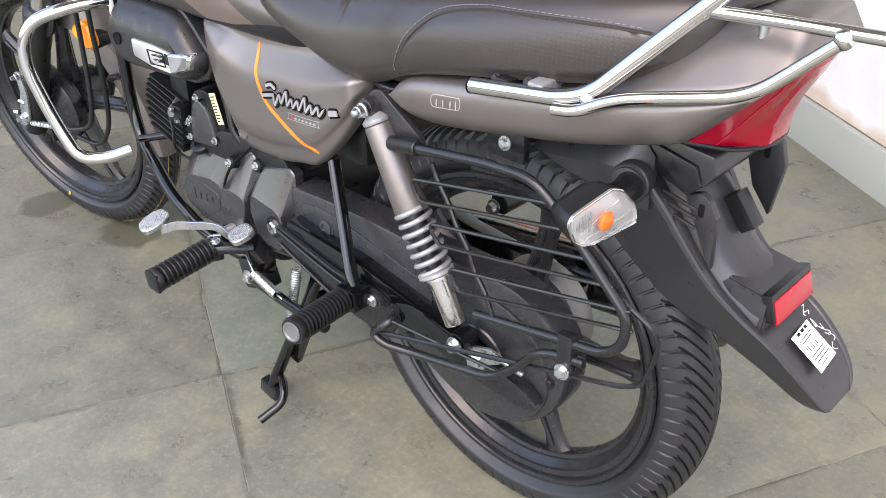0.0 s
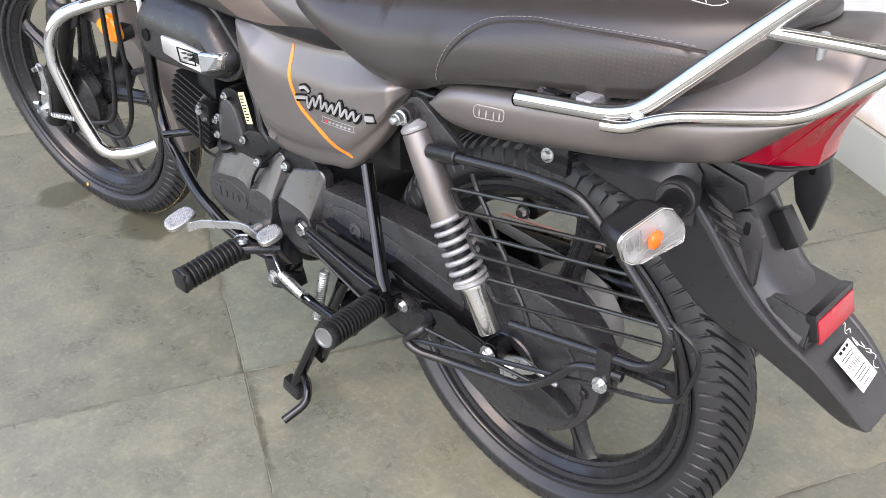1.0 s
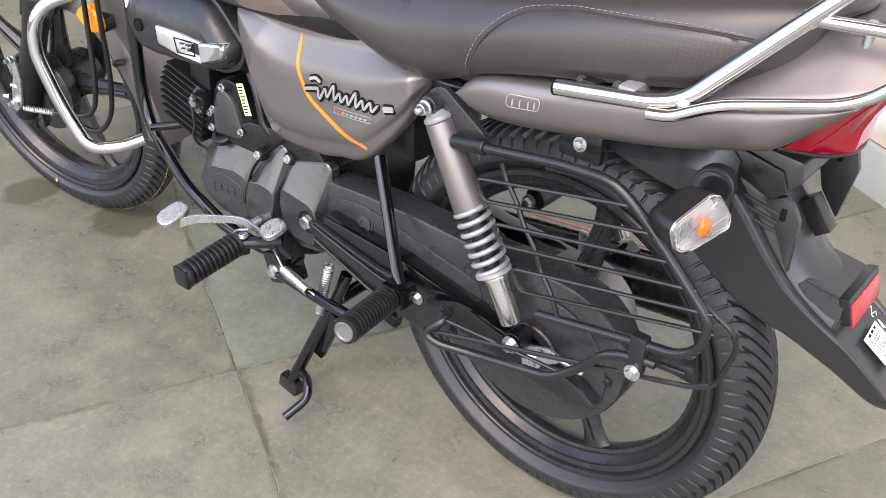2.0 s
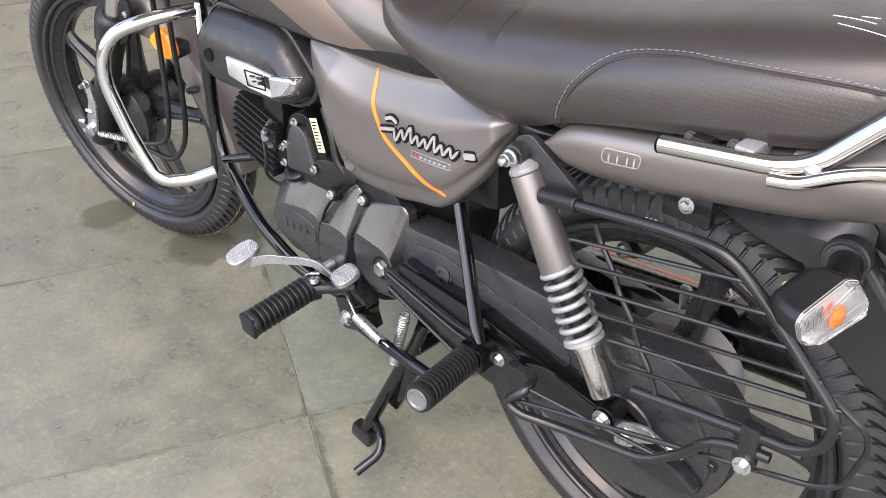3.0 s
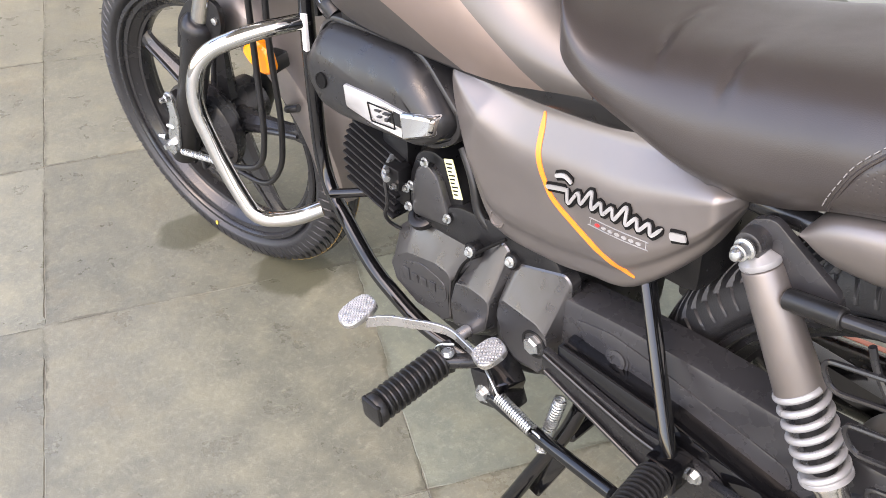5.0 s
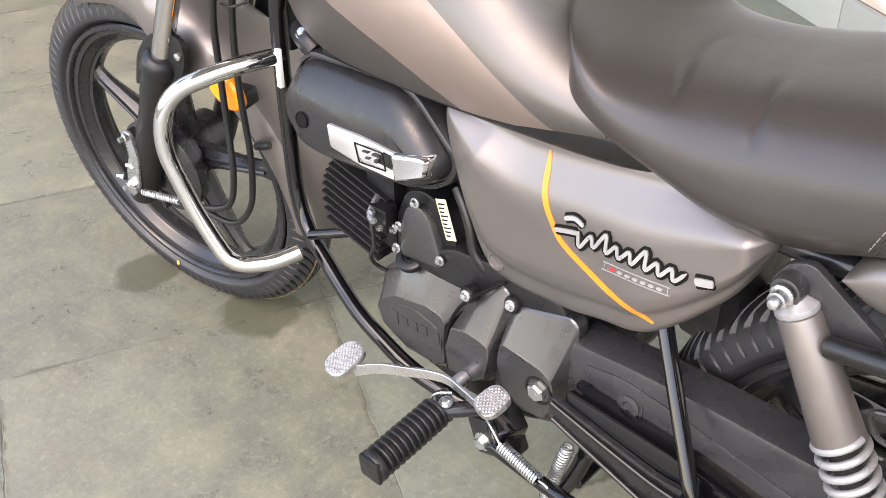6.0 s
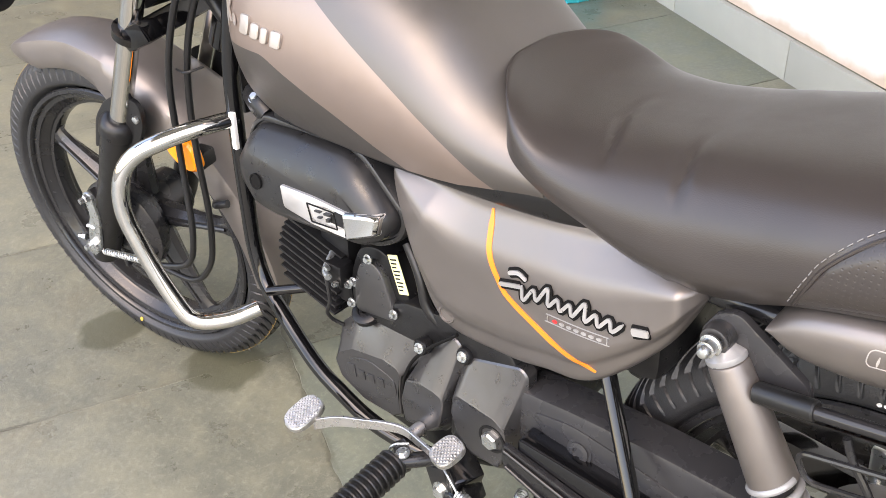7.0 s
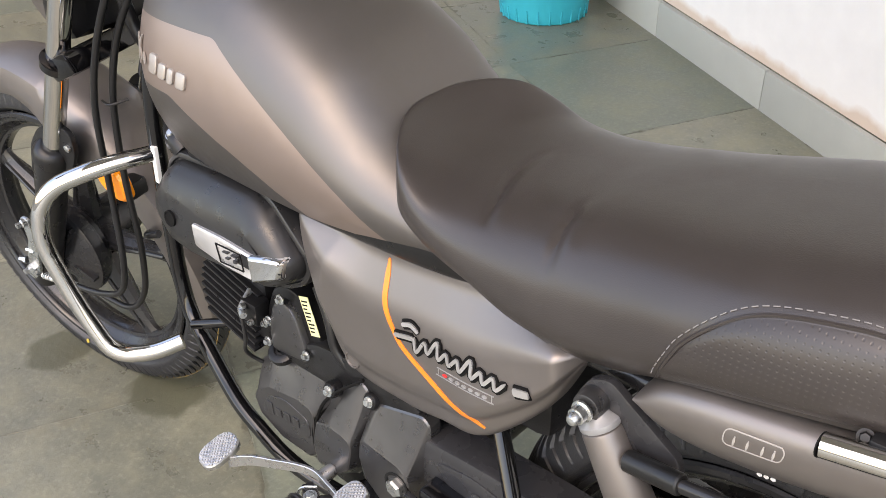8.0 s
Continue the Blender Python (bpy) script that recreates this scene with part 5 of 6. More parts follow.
part("guard_wire", tube([(0.214, GY + 0.002, 0.552), (0.276, -0.130, 0.508), (0.284, -0.126, 0.486), (0.270, -0.126, 0.425), (0.246, -0.130, 0.412), (-0.088, -0.190, 0.352)], 0.0032, 8, 0.018), SATIN, guard)
part("guard_wire", tube([(0.085, -0.157, 0.362), (-0.070, -0.184, 0.376)], 0.0026, 8, 0), SATIN, guard)

# ---- motorcycle: engine ----
# crankcase block behind the covers
engine = part("engine", plate([(-0.680, 0.330), (-0.655, 0.385), (-0.610, 0.420), (-0.545, 0.445), (-0.470, 0.462), (-0.385, 0.450), (-0.368, 0.400), (-0.375, 0.300), (-0.43, 0.262), (-0.52, 0.245), (-0.62, 0.258), (-0.67, 0.290)], -0.088, 0.10, 0.008, 0.02), DARK, bike, "black and graphite horizontal single-cylinder engine")
# sprocket cover, faceted
def facets(rim, crown, y_rim, y_crown, y_in):
    """A cast cover: an outer rim, a smaller raised crown, chamfers between."""
    bm = bmesh.new()
    o = soften(rim, 0.007, 3)
    q = soften(crown, 0.004, 3)
    loops = [[(x, y_in, z) for x, z in o], [(x, y_rim, z) for x, z in o], [(x, y_rim - 0.002, z) for x, z in offset2(o, 0.002)], [(x, y_crown + 0.001, z) for x, z in q], [(x, y_crown, z) for x, z in offset2(q, 0.002)]]
    rings(bm, loops)
    return bm



rim = [(-0.680, 0.330), (-0.668, 0.376), (-0.632, 0.410), (-0.560, 0.430), (-0.512, 0.436), (-0.500, 0.418), (-0.526, 0.384), (-0.538, 0.335), (-0.536, 0.284), (-0.560, 0.268), (-0.620, 0.270), (-0.668, 0.298)]
crown = [(-0.664, 0.330), (-0.655, 0.348), (-0.630, 0.366), (-0.575, 0.377), (-0.552, 0.374), (-0.545, 0.366), (-0.547, 0.352), (-0.550, 0.330), (-0.548, 0.300), (-0.562, 0.288), (-0.615, 0.288), (-0.655, 0.306)]
part("generator_cover", facets(rim, crown, -0.086, -0.110, -0.076), CASTING, engine, "graphite generator cover with raised lettering bars", 18)
part("cover_panel", plate([(-0.648, 0.322), (-0.632, 0.350), (-0.600, 0.362), (-0.556, 0.352), (-0.552, 0.326), (-0.585, 0.304), (-0.632, 0.304)], -0.1112, -0.105, 0.0008, 0.012), CASTING, engine, "", 15)
for k in range(4):
    bm = box((-0.0058, -0.0008, -0.0095 + 0.002 * (k > 0)), (0.0058, 0.0008, 0.0095 - 0.004 * (k > 0)), 0.0006, None, pose(-0.630 + k * 0.0168, -0.1116, 0.331 + 0.002 * k, 0, -6, 0))
    part("raised_bar", bm, CASTING, engine)
rim = [(-0.538, 0.345), (-0.524, 0.396), (-0.490, 0.438), (-0.468, 0.458), (-0.455, 0.450), (-0.452, 0.415), (-0.455, 0.375), (-0.463, 0.330), (-0.484, 0.300), (-0.532, 0.296)]
crown = [(-0.531, 0.345), (-0.521, 0.382), (-0.498, 0.390), (-0.478, 0.389), (-0.466, 0.385), (-0.463, 0.378), (-0.464, 0.366), (-0.470, 0.336), (-0.488, 0.318), (-0.526, 0.314)]
part("sprocket_cover", facets(rim, crown, -0.098, -0.126, -0.086), CASTING, engine, "graphite faceted sprocket cover", 16)
rim = [(-0.458, 0.418), (-0.444, 0.438), (-0.372, 0.460), (-0.362, 0.452), (-0.364, 0.388), (-0.368, 0.330), (-0.384, 0.296), (-0.440, 0.285), (-0.478, 0.302), (-0.462, 0.350)]
crown = [(-0.452, 0.392), (-0.446, 0.398), (-0.392, 0.392), (-0.380, 0.384), (-0.376, 0.372), (-0.376, 0.345), (-0.386, 0.318), (-0.425, 0.318), (-0.446, 0.335), (-0.456, 0.365)]
part("rear_cover", facets(rim, crown, -0.097, -0.121, -0.082), CASTING, engine, "graphite rear engine cover", 16)
part("bolt_recess", lathe([(0.019, 0), (0.0185, 0.004), (0.015, 0.004), (0.015, 0.001)], (-0.394, -0.118, 0.360), (0, -1, 0), 28), DARK, engine)
bolt((-0.394, -0.1195, 0.360), (0, -1, 0), 0.0115, "pivot_bolt", engine, None, False, 0.010)
# upper plate between the covers and the side cover
part("top_plate", plate([(-0.632, 0.412), (-0.600, 0.438), (-0.545, 0.468), (-0.450, 0.480), (-0.388, 0.470), (-0.368, 0.440), (-0.440, 0.430), (-0.475, 0.440), (-0.530, 0.415)], -0.097, -0.04, 0.005, 0.008), PLASTIC, engine)
# thin black tube drawn for the shade in the gap between the covers
part("cover_gap_shade", tube([(-0.455, -0.106, 0.470), (-0.494, -0.112, 0.436), (-0.524, -0.112, 0.400), (-0.541, -0.112, 0.355), (-0.540, -0.110, 0.300)], 0.0022, 8, 0.02), INK_AND_SHADE, engine)
for at in ((-0.507, -0.112, 0.430), (-0.450, -0.102, 0.440)):
    part("bolt_boss", lathe([(0.0105, -0.012), (0.0105, 0.0), (0.009, 0.002)], at, (0, -1, 0.25), 20), DARK, engine)
    bolt(Vector(at) + Vector((0, -0.002, 0)), (0, -1, 0.25), 0.0046, "cover_bolt", engine)
part("filler_cap", lathe([(0.02, 0), (0.02, 0.008), (0.017, 0.010), (0.011, 0.010), (0.010, 0.008), (0.004, 0.008)], (-0.616, -0.088, 0.414), (0, -0.5, 1), 24), DARK, engine)
# cam chain cover: a rounded grey tongue
part("cam_cover", plate([(-0.628, 0.420), (-0.626, 0.465), (-0.614, 0.498), (-0.592, 0.508), (-0.576, 0.494), (-0.562, 0.455), (-0.556, 0.432)], -0.100, -0.055, 0.005, 0.012), CASTING, engine, "grey cam chain cover")
part("cam_cover_frame", plate([(-0.642, 0.418), (-0.640, 0.470), (-0.622, 0.512), (-0.590, 0.524), (-0.560, 0.510), (-0.540, 0.462), (-0.538, 0.430)], -0.090, -0.05, 0.004, 0.014), DARK, engine)
for at in ((-0.595, -0.101, 0.511), (-0.628, -0.097, 0.462), (-0.640, -0.095, 0.452), (-0.559, -0.100, 0.446), (-0.632, -0.099, 0.430)):
    bolt(at, (0, -1, 0.1), 0.0044, "cover_bolt", engine, None, True, 0.006)
# cylinder with its fins
part("cylinder", plate([(-0.765, 0.425), (-0.752, 0.480), (-0.66, 0.500), (-0.56, 0.500), (-0.56, 0.42), (-0.70, 0.395)], -0.060, 0.060, 0.01, 0.02), DARK, engine)
# fins lie along the cylinder, which leans down towards the back; their front ends follow a round
for k in range(9):
    u = -0.052 + k * 0.0125
    back_off = 0.014 * ((k - 4) / 4) ** 2
    bm = plate([(-0.052 + back_off, -0.0019), (-0.052 + back_off, 0.0019), (0.060, 0.0019), (0.060, -0.0019)], -0.090, 0.090, 0.0012, 0.0)
    bm.transform(pose(-0.725, 0, 0.448, 0, 14, 0) @ Matrix.Translation((0, 0, u)))
    part("cooling_fin", bm, PLASTIC, engine)
part("head_block", box((-0.700, -0.082, 0.405), (-0.650, 0.082, 0.52), 0.006), DARK, engine)
part("sensor", tube([(-0.672, -0.088, 0.482), (-0.664, -0.112, 0.470), (-0.650, -0.118, 0.470)], 0.0045, 12, 0.01), ZINC, engine)
part("sensor_body", box((-0.672, -0.106, 0.448), (-0.642, -0.082, 0.480), 0.004), DARK, engine)
for at in ((-0.660, -0.107, 0.474), (-0.648, -0.107, 0.456)):
    bolt(at, (0, -1, 0.2), 0.0042, "sensor_bolt", engine, None, False, 0.007)
part("sensor_lead", tube([(-0.655, -0.118, 0.470), (-0.648, -0.12, 0.438), (-0.668, -0.112, 0.405), (-0.672, -0.10, 0.385), (-0.662, -0.09, 0.375)], 0.0026, 8, 0.02), CABLE, engine)
part("breather_hose", tube([(-0.545, -0.085, 0.545), (-0.520, -0.092, 0.515), (-0.512, -0.095, 0.475), (-0.490, -0.09, 0.455)], 0.0065, 10, 0.03), CABLE, engine)
part("throttle_body", box((-0.66, -0.05, 0.51), (-0.53, 0.05, 0.64), 0.015), PLASTIC, bike, "black intake housing behind the cover")
bm = box((-0.008, -0.0006, -0.026), (0.008, 0.0006, 0.026), 0.0003, None, pose(-0.557, -0.091, 0.499, 0, -18, 0))
label = part("engine_label", bm, YELLOW, engine, "pale yellow engine label with dark print bars")
for k in range(9):
    bm = box((-0.0055, -0.0002, -0.0009), (0.0015 + 0.004 * (k % 3) / 2, 0.0002, 0.0009), 0, None, pose(-0.557, -0.0919, 0.499, 0, -18, 0) @ pose(0, 0, -0.020 + k * 0.005))
    part("print_bar", bm, INK_AND_SHADE, label)

# upper cover with its bright badge
O = [(-0.782, 0.600), (-0.768, 0.641), (-0.748, 0.657), (-0.680, 0.662), (-0.602, 0.664), (-0.574, 0.654), (-0.522, 0.608), (-0.518, 0.588), (-0.528, 0.567), (-0.560, 0.547), (-0.633, 0.540), (-0.711, 0.533), (-0.752, 0.538), (-0.780, 0.574)]
bm = bmesh.new()
o = soften(O, 0.014, 4)


def face(x, z):
    """The outer face: upright below, leaning in above the badge, rounded towards the back."""
    return 0.024 * max(0.0, (z - 0.608) / 0.05) + 0.010 * max(0.0, (x + 0.575) / 0.05) ** 2


inner = lambda d, y: [(x, y + face(x, z), z) for x, z in offset2(o, d)]
edge_ = lambda d, y: [(x, y + 0.25 * face(x, z), z) for x, z in offset2(o, d)]
loops = [[(x, -0.080, z) for x, z in o], edge_(0.0, -0.111), edge_(0.0012, -0.1145), edge_(0.0030, -0.1155), edge_(0.0062, -0.1155), edge_(0.0072, -0.1125), edge_(0.0088, -0.1125), inner(0.0098, -0.126), inner(0.0115, -0.133), inner(0.0145, -0.138), inner(0.020, -0.142), inner(0.028, -0.1445), inner(0.038, -0.1455)]
rings(bm, loops)
upper = part("upper_cover", bm, COVER, bike, "black moulded upper engine cover with a bright badge", 32)
upper_tree = tree_of(upper)
# black disc on the surface stands for the shade inside a round hole
part("cover_hole_shade", lathe([(0.0100, -0.002), (0.0100, 0.0016), (0.0085, 0.0016), (0.0080, 0.0006), (0.001, 0.0006)], drape(upper_tree, -0.730, 0.588, 0.0012), (0, -1, 0.1), 24), INK_AND_SHADE, upper)
B = [(-0.686, 0.600), (-0.679, 0.573), (-0.630, 0.5665), (-0.578, 0.567), (-0.536, 0.583), (-0.535, 0.608), (-0.578, 0.602), (-0.630, 0.603)]
o = soften(B, 0.005, 3)
bm = bmesh.new()
rings(bm, [[drape(upper_tree, x, z, -0.002) for x, z in o], [drape(upper_tree, x, z, 0.003) for x, z in offset2(o, 0.0006)], [drape(upper_tree, x, z, 0.0045) for x, z in offset2(o, 0.003)]])
badge = part("badge", bm, SILVER, upper, "bright silver badge plate")
bm = bmesh.new()
o = soften([(-0.580, 0.602), (-0.576, 0.568), (-0.536, 0.584), (-0.535, 0.607)], 0.004, 3)
rings(bm, [[drape(upper_tree, x, z, 0.002) for x, z in o], [drape(upper_tree, x, z, 0.0065) for x, z in offset2(o, 0.001)], [drape(upper_tree, x, z, 0.0078) for x, z in offset2(o, 0.004)]])
part("badge_end", bm, CHROME, badge, "chrome badge end")
MARK = [(-0.637, 0.594), (-0.594, 0.597), (-0.588, 0.578), (-0.630, 0.573)]
for a, b in zip(MARK, MARK[1:] + MARK[:1]):
    part("badge_line", tube([drape(upper_tree, *a, 0.005), drape(upper_tree, *b, 0.005)], 0.0009, 6, 0), INK_AND_SHADE, badge)
for x, z, w, h in ((-0.624, 0.588, 0.009, 0.002), (-0.620, 0.581, 0.006, 0.002), (-0.609, 0.589, 0.010, 0.0022), (-0.606, 0.581, 0.005, 0.004)):
    part("badge_block", plate([(x, z), (x + w, z + 0.001), (x + w, z + 0.001 + h), (x, z + h)], -0.1505, -0.146, 0.0004, 0), CASTING, badge)

# ---- motorcycle: frame and front end ----
part("frame_tube", tube([(-0.86, 0, 0.80), (-0.845, -0.03, 0.72), (-0.80, -0.05, 0.66), (-0.60, -0.06, 0.655), (-0.35, -0.07, 0.64)], 0.016, 12, 0.05), GLOSS, bike)
part("steering_head", rod((-0.945, 0, 0.665), (-0.875, 0, 0.81), 0.026, 24), GLOSS, bike)
lg = part("leg_guard", tube([(-0.842, -0.078, 0.612), (-0.862, -0.140, 0.612), (-0.900, -0.212, 0.592), (-0.914, -0.226, 0.525), (-0.888, -0.211, 0.425), (-0.850, -0.196, 0.350), (-0.812, -0.158, 0.352), (-0.793, -0.124, 0.362)], 0.0114, 16, 0.075), CHROME, bike, "chrome leg guard loop with a black mounting tube")
part("guard_mount", tube([(-0.822, -0.070, 0.790), (-0.838, -0.078, 0.700), (-0.843, -0.080, 0.600), (-0.846, -0.080, 0.420), (-0.828, -0.084, 0.365), (-0.740, -0.104, 0.318), (-0.690, -0.116, 0.300), (-0.590, -0.120, 0.262), (-0.50, -0.10, 0.245)], 0.0108, 16, 0.06), GLOSS, lg, "gloss black mounting tube")
part("cross_stay", tube([(-0.80, -0.10, 0.372), (-0.70, -0.05, 0.40)], 0.007, 10, 0), GLOSS, lg)
# slender white paper tag on the mounting tube
part("guard_tag", box((-0.005, -0.003, -0.026), (0.003, 0.003, 0.026), 0.001, None, pose(-0.835, -0.089, 0.600, 0, 3, 0)), WHITE, lg, "pale paper tag")


def fork(bm, material, name, label="", parent=None, **kw):
    bm.transform(STEERED)
    return part(name, bm, material, parent or bike, label, **kw)


LEGY = 0.092
def leg(z):
    return FRONT.x + 0.4986 * (z - 0.300)


for s in (-1, 1):
    y = s * LEGY
    low = fork(lathe([(0.012, -0.03), (0.022, -0.026), (0.0235, 0.0), (0.0235, 0.20), (0.0255, 0.22), (0.0255, 0.262), (0.024, 0.268), (0.029, 0.272), (0.029, 0.288), (0.024, 0.296), (0.018, 0.300)], (leg(0.286), y, 0.286), axis_up, 32), PLASTIC, "fork_leg", "black fork leg with a chrome tube")
    fork(lathe([(0.0155, 0.0), (0.0155, 0.33)], (leg(0.54), y, 0.54), axis_up, 32), CHROME, "fork_tube", "chrome fork tube", low)
    fork(lathe([(0.008, 0), (0.0135, 0.001), (0.0135, 0.012), (0.006, 0.013)], (FRONT.x, y + s * 0.022, 0.30), (0, s, 0), 6), ZINC, "axle_nut", "", low)
    fork(lathe([(0.0, 0), (0.025, 0.001), (0.025, 0.012), (0.018, 0.014)], (leg(0.70), y, 0.694), axis_up, 28), GLOSS, "clamp_ring", "", low)
fork(box((-0.022, -0.11, -0.016), (0.030, 0.11, 0.016), 0.008, None, pose(leg(0.70) + 0.02, 0, 0.70, 0, -26.5 + 0, 0)), GLOSS, "lower_yoke", "gloss black lower yoke")
fork(rod((-1.26, 0, 0.30), (-1.21, 0, 0.30), 0.004), ZINC, "axle_spacer")
fork(rod((FRONT.x, -0.115, 0.30), (FRONT.x, 0.115, 0.30), 0.008, 16), ZINC, "front_axle")
# brake plate, arm and cable on the near side
drum = fork(lathe([(0.02, 0.030), (0.082, 0.034), (0.085, 0.042), (0.085, 0.056), (0.076, 0.062), (0.045, 0.066), (0.03, 0.074), (0.012, 0.075)], FRONT, (0, -1, 0), 44), RIM, "brake_drum", "black front brake drum")
for k in range(5):
    a = k * 2 * math.pi / 5 + 0.4
    fork(box((0.026, -0.005, -0.0035), (0.080, 0.006, 0.0035), 0.0015, None, Matrix.Translation(FRONT + Vector((0, -0.066, 0))) @ Matrix.Rotation(a, 4, "Y")), RIM, "drum_rib", "", drum)
arm = fork(plate([(-1.222, 0.410), (-1.204, 0.410), (-1.203, 0.362), (-1.222, 0.300), (-1.236, 0.288), (-1.248, 0.300), (-1.240, 0.330), (-1.222, 0.366)], -0.120, -0.115, 0.001, 0.006), ZINC, "brake_arm", "zinc brake arm")
for at, ax_, r in (((-1.212, -0.119, 0.402), (-0.2, -1, 0), 0.0075), ((-1.240, -0.119, 0.302), (-0.2, -1, 0), 0.0085), ((-1.262, -0.112, 0.306), (-1, -0.2, 0), 0.0065), ((-1.222, -0.116, 0.340), (-1, -0.3, 0.2), 0.006)):
    bm = lathe([(r, 0), (r, 0.006), (r * 0.65, 0.008), (r * 0.65, 0.015), (r * 0.3, 0.016)], at, ax_, 6)
    fork(bm, ZINC, "arm_bolt", "", arm)
fork(coil((-1.215, -0.119, 0.296), (-1.118, -0.127, 0.316), 0.0050, 0.0012, 16, 6, 10), ZINC, "cable_spring", "", arm)
fork(tube([(-1.118, -0.127, 0.316), (-1.060, -0.130, 0.325), (-1.00, -0.128, 0.345), (-0.980, -0.125, 0.410), (-0.985, -0.108, 0.52), (-0.970, -0.105, 0.66), (-0.93, -0.10, 0.76), (-0.87, -0.09, 0.86)], 0.0048, 10, 0.06), CABLE, "brake_cable", "black brake cable")
fork(tube([(-1.10, -0.10, 0.285), (-1.035, -0.100, 0.278), (-0.990, -0.098, 0.330), (-0.968, -0.098, 0.42), (-0.962, -0.096, 0.56), (-0.945, -0.09, 0.68), (-0.90, -0.085, 0.78), (-0.83, -0.07, 0.87)], 0.0048, 10, 0.06), CABLE, "speedometer_cable", "black speedometer cable")
fork(tube([(-0.99, -0.062, 0.420), (-0.965, -0.085, 0.438), (-0.945, -0.08, 0.444)], 0.006, 10, 0.01), PLASTIC, "cable_clip")
fork(tube([(-0.955, -0.10, 0.665), (-0.930, -0.11, 0.668), (-0.915, -0.09, 0.672)], 0.0018, 8, 0.01), CABLE, "cable_guide")

# front mudguard: an arch over the tyre that drops behind it
bm = bmesh.new()
loops = []
N = 54
for i in range(N):
    u = i / (N - 1)
    a = radians(-6 + 128 * u)
    R = 0.338 - 0.006 * math.sin(math.pi * u)
    half = 0.068 * (0.72 + 0.28 * math.sin(math.pi * min(1, u * 1.15 + 0.12)) ** 0.7)
    skirt = 0.050 + 0.045 * math.exp(-((u - 0.55) / 0.10) ** 2)
    if u > 0.9:
        half *= 1 - 0.35 * ((u - 0.9) / 0.1) ** 2
        skirt *= 1 - 0.6 * ((u - 0.9) / 0.1)
    rad = Vector((math.cos(a), 0, math.sin(a)))
    prof = []
    for w, h in ((-1.02, -1.0), (-1.03, -0.7), (-1.0, -0.4), (-0.92, -0.18), (-0.7, -0.05), (-0.35, 0.0), (0, 0.02), (0.35, 0.0), (0.7, -0.05), (0.92, -0.18), (1.0, -0.4), (1.03, -0.7), (1.02, -1.0)):
        prof.append(FRONT + rad * (R + h * skirt) + Vector((0, w * half, 0)))
    back = [Vector((p.x, p.y * 0.95, p.z)) - rad * 0.0035 for p in reversed(prof)]
    loops.append(prof + back)
rings(bm, loops)
mud = fork(bm, PAINT, "front_mudguard", "matt grey-brown front mudguard")
for s in (-1, 1):
    fork(plate([(leg(z) + d, z) for d, z in ((-0.042, 0.485), (-0.048, 0.545), (-0.034, 0.580), (0.0, 0.596), (0.034, 0.588), (0.050, 0.555), (0.046, 0.505), (0.022, 0.490), (0.0, 0.520), (-0.022, 0.505))], s * 0.096, s * 0.088, 0.002, 0.014), PLASTIC, "mudguard_stay", "black bracket round the fork leg", mud)
    bm = lathe([(0.0055, 0), (0.0055, 0.004), (0.003, 0.005)], (leg(0.562) + 0.036, s * 0.0965, 0.562), (0, s, 0), 12)
    fork(bm, ZINC, "stay_screw", "", mud)
# amber side reflector
bm = bmesh.new()
o = soften([(-1.028, 0.528), (-0.992, 0.552), (-0.970, 0.540), (-0.965, 0.505), (-0.985, 0.493), (-1.012, 0.506)], 0.012, 3)
rings(bm, [[(x, -0.084, z) for x, z in o], [(x, -0.094, z) for x, z in o], [(x, -0.098, z) for x, z in offset2(o, 0.004)]])
fork(bm, lens_mat("amber_reflector", (0.9, 0.26, 0.015)), "side_reflector", "amber side reflector", mud)
fork(box((-1.02, -0.086, 0.495), (-0.972, -0.055, 0.52), 0.004), PLASTIC, "reflector_bracket", "", mud)

# headlamp cowl and handlebar parts above
bm = bmesh.new()
rings(bm, [section(x, h, lo, hi, 0.6, 0.7, 25, 0.4, 0.3, 0) for x, h, lo, hi in ((-1.16, 0.06, 0.80, 0.90), (-1.145, 0.09, 0.775, 0.94), (-1.09, 0.10, 0.770, 0.97), (-1.02, 0.10, 0.775, 0.98), (-0.97, 0.085, 0.79, 0.97))])
cowlh = fork(bm, PAINT, "headlamp_cowl", "matt grey-brown headlamp cowl")
fork(box((-1.17, -0.07, 0.768), (-1.02, 0.07, 0.80), 0.012), PLASTIC, "lower_trim", "", cowlh)
bm = bmesh.new()
rings(bm, [section(x, h, lo, 0.83, 0.6, 0.7, 21, 0.4, 0.2, 0) for x, h, lo in ((-1.125, 0.060, 0.745), (-1.115, 0.076, 0.728), (-1.080, 0.084, 0.716), (-1.056, 0.084, 0.714))])
part("cowl_chin", bm, PAINT, cowlh)
bm = bmesh.new()
rings(bm, [section(x, h, lo, 0.82, 0.6, 0.7, 21, 0.4, 0.2, 0) for x, h, lo in ((-1.056, 0.085, 0.711), (-1.040, 0.086, 0.709), (-1.022, 0.080, 0.714), (-1.012, 0.060, 0.724))])
part("chin_trim", bm, PLASTIC, cowlh)
bm = tube([(-1.03, -0.11, 0.83), (-1.05, -0.20, 0.825), (-1.055, -0.235, 0.823)], (0.011, 0.009), 12, 0.01)
stem = fork(bm, PLASTIC, "front_indicator", "black front indicator with an amber bulb", None)
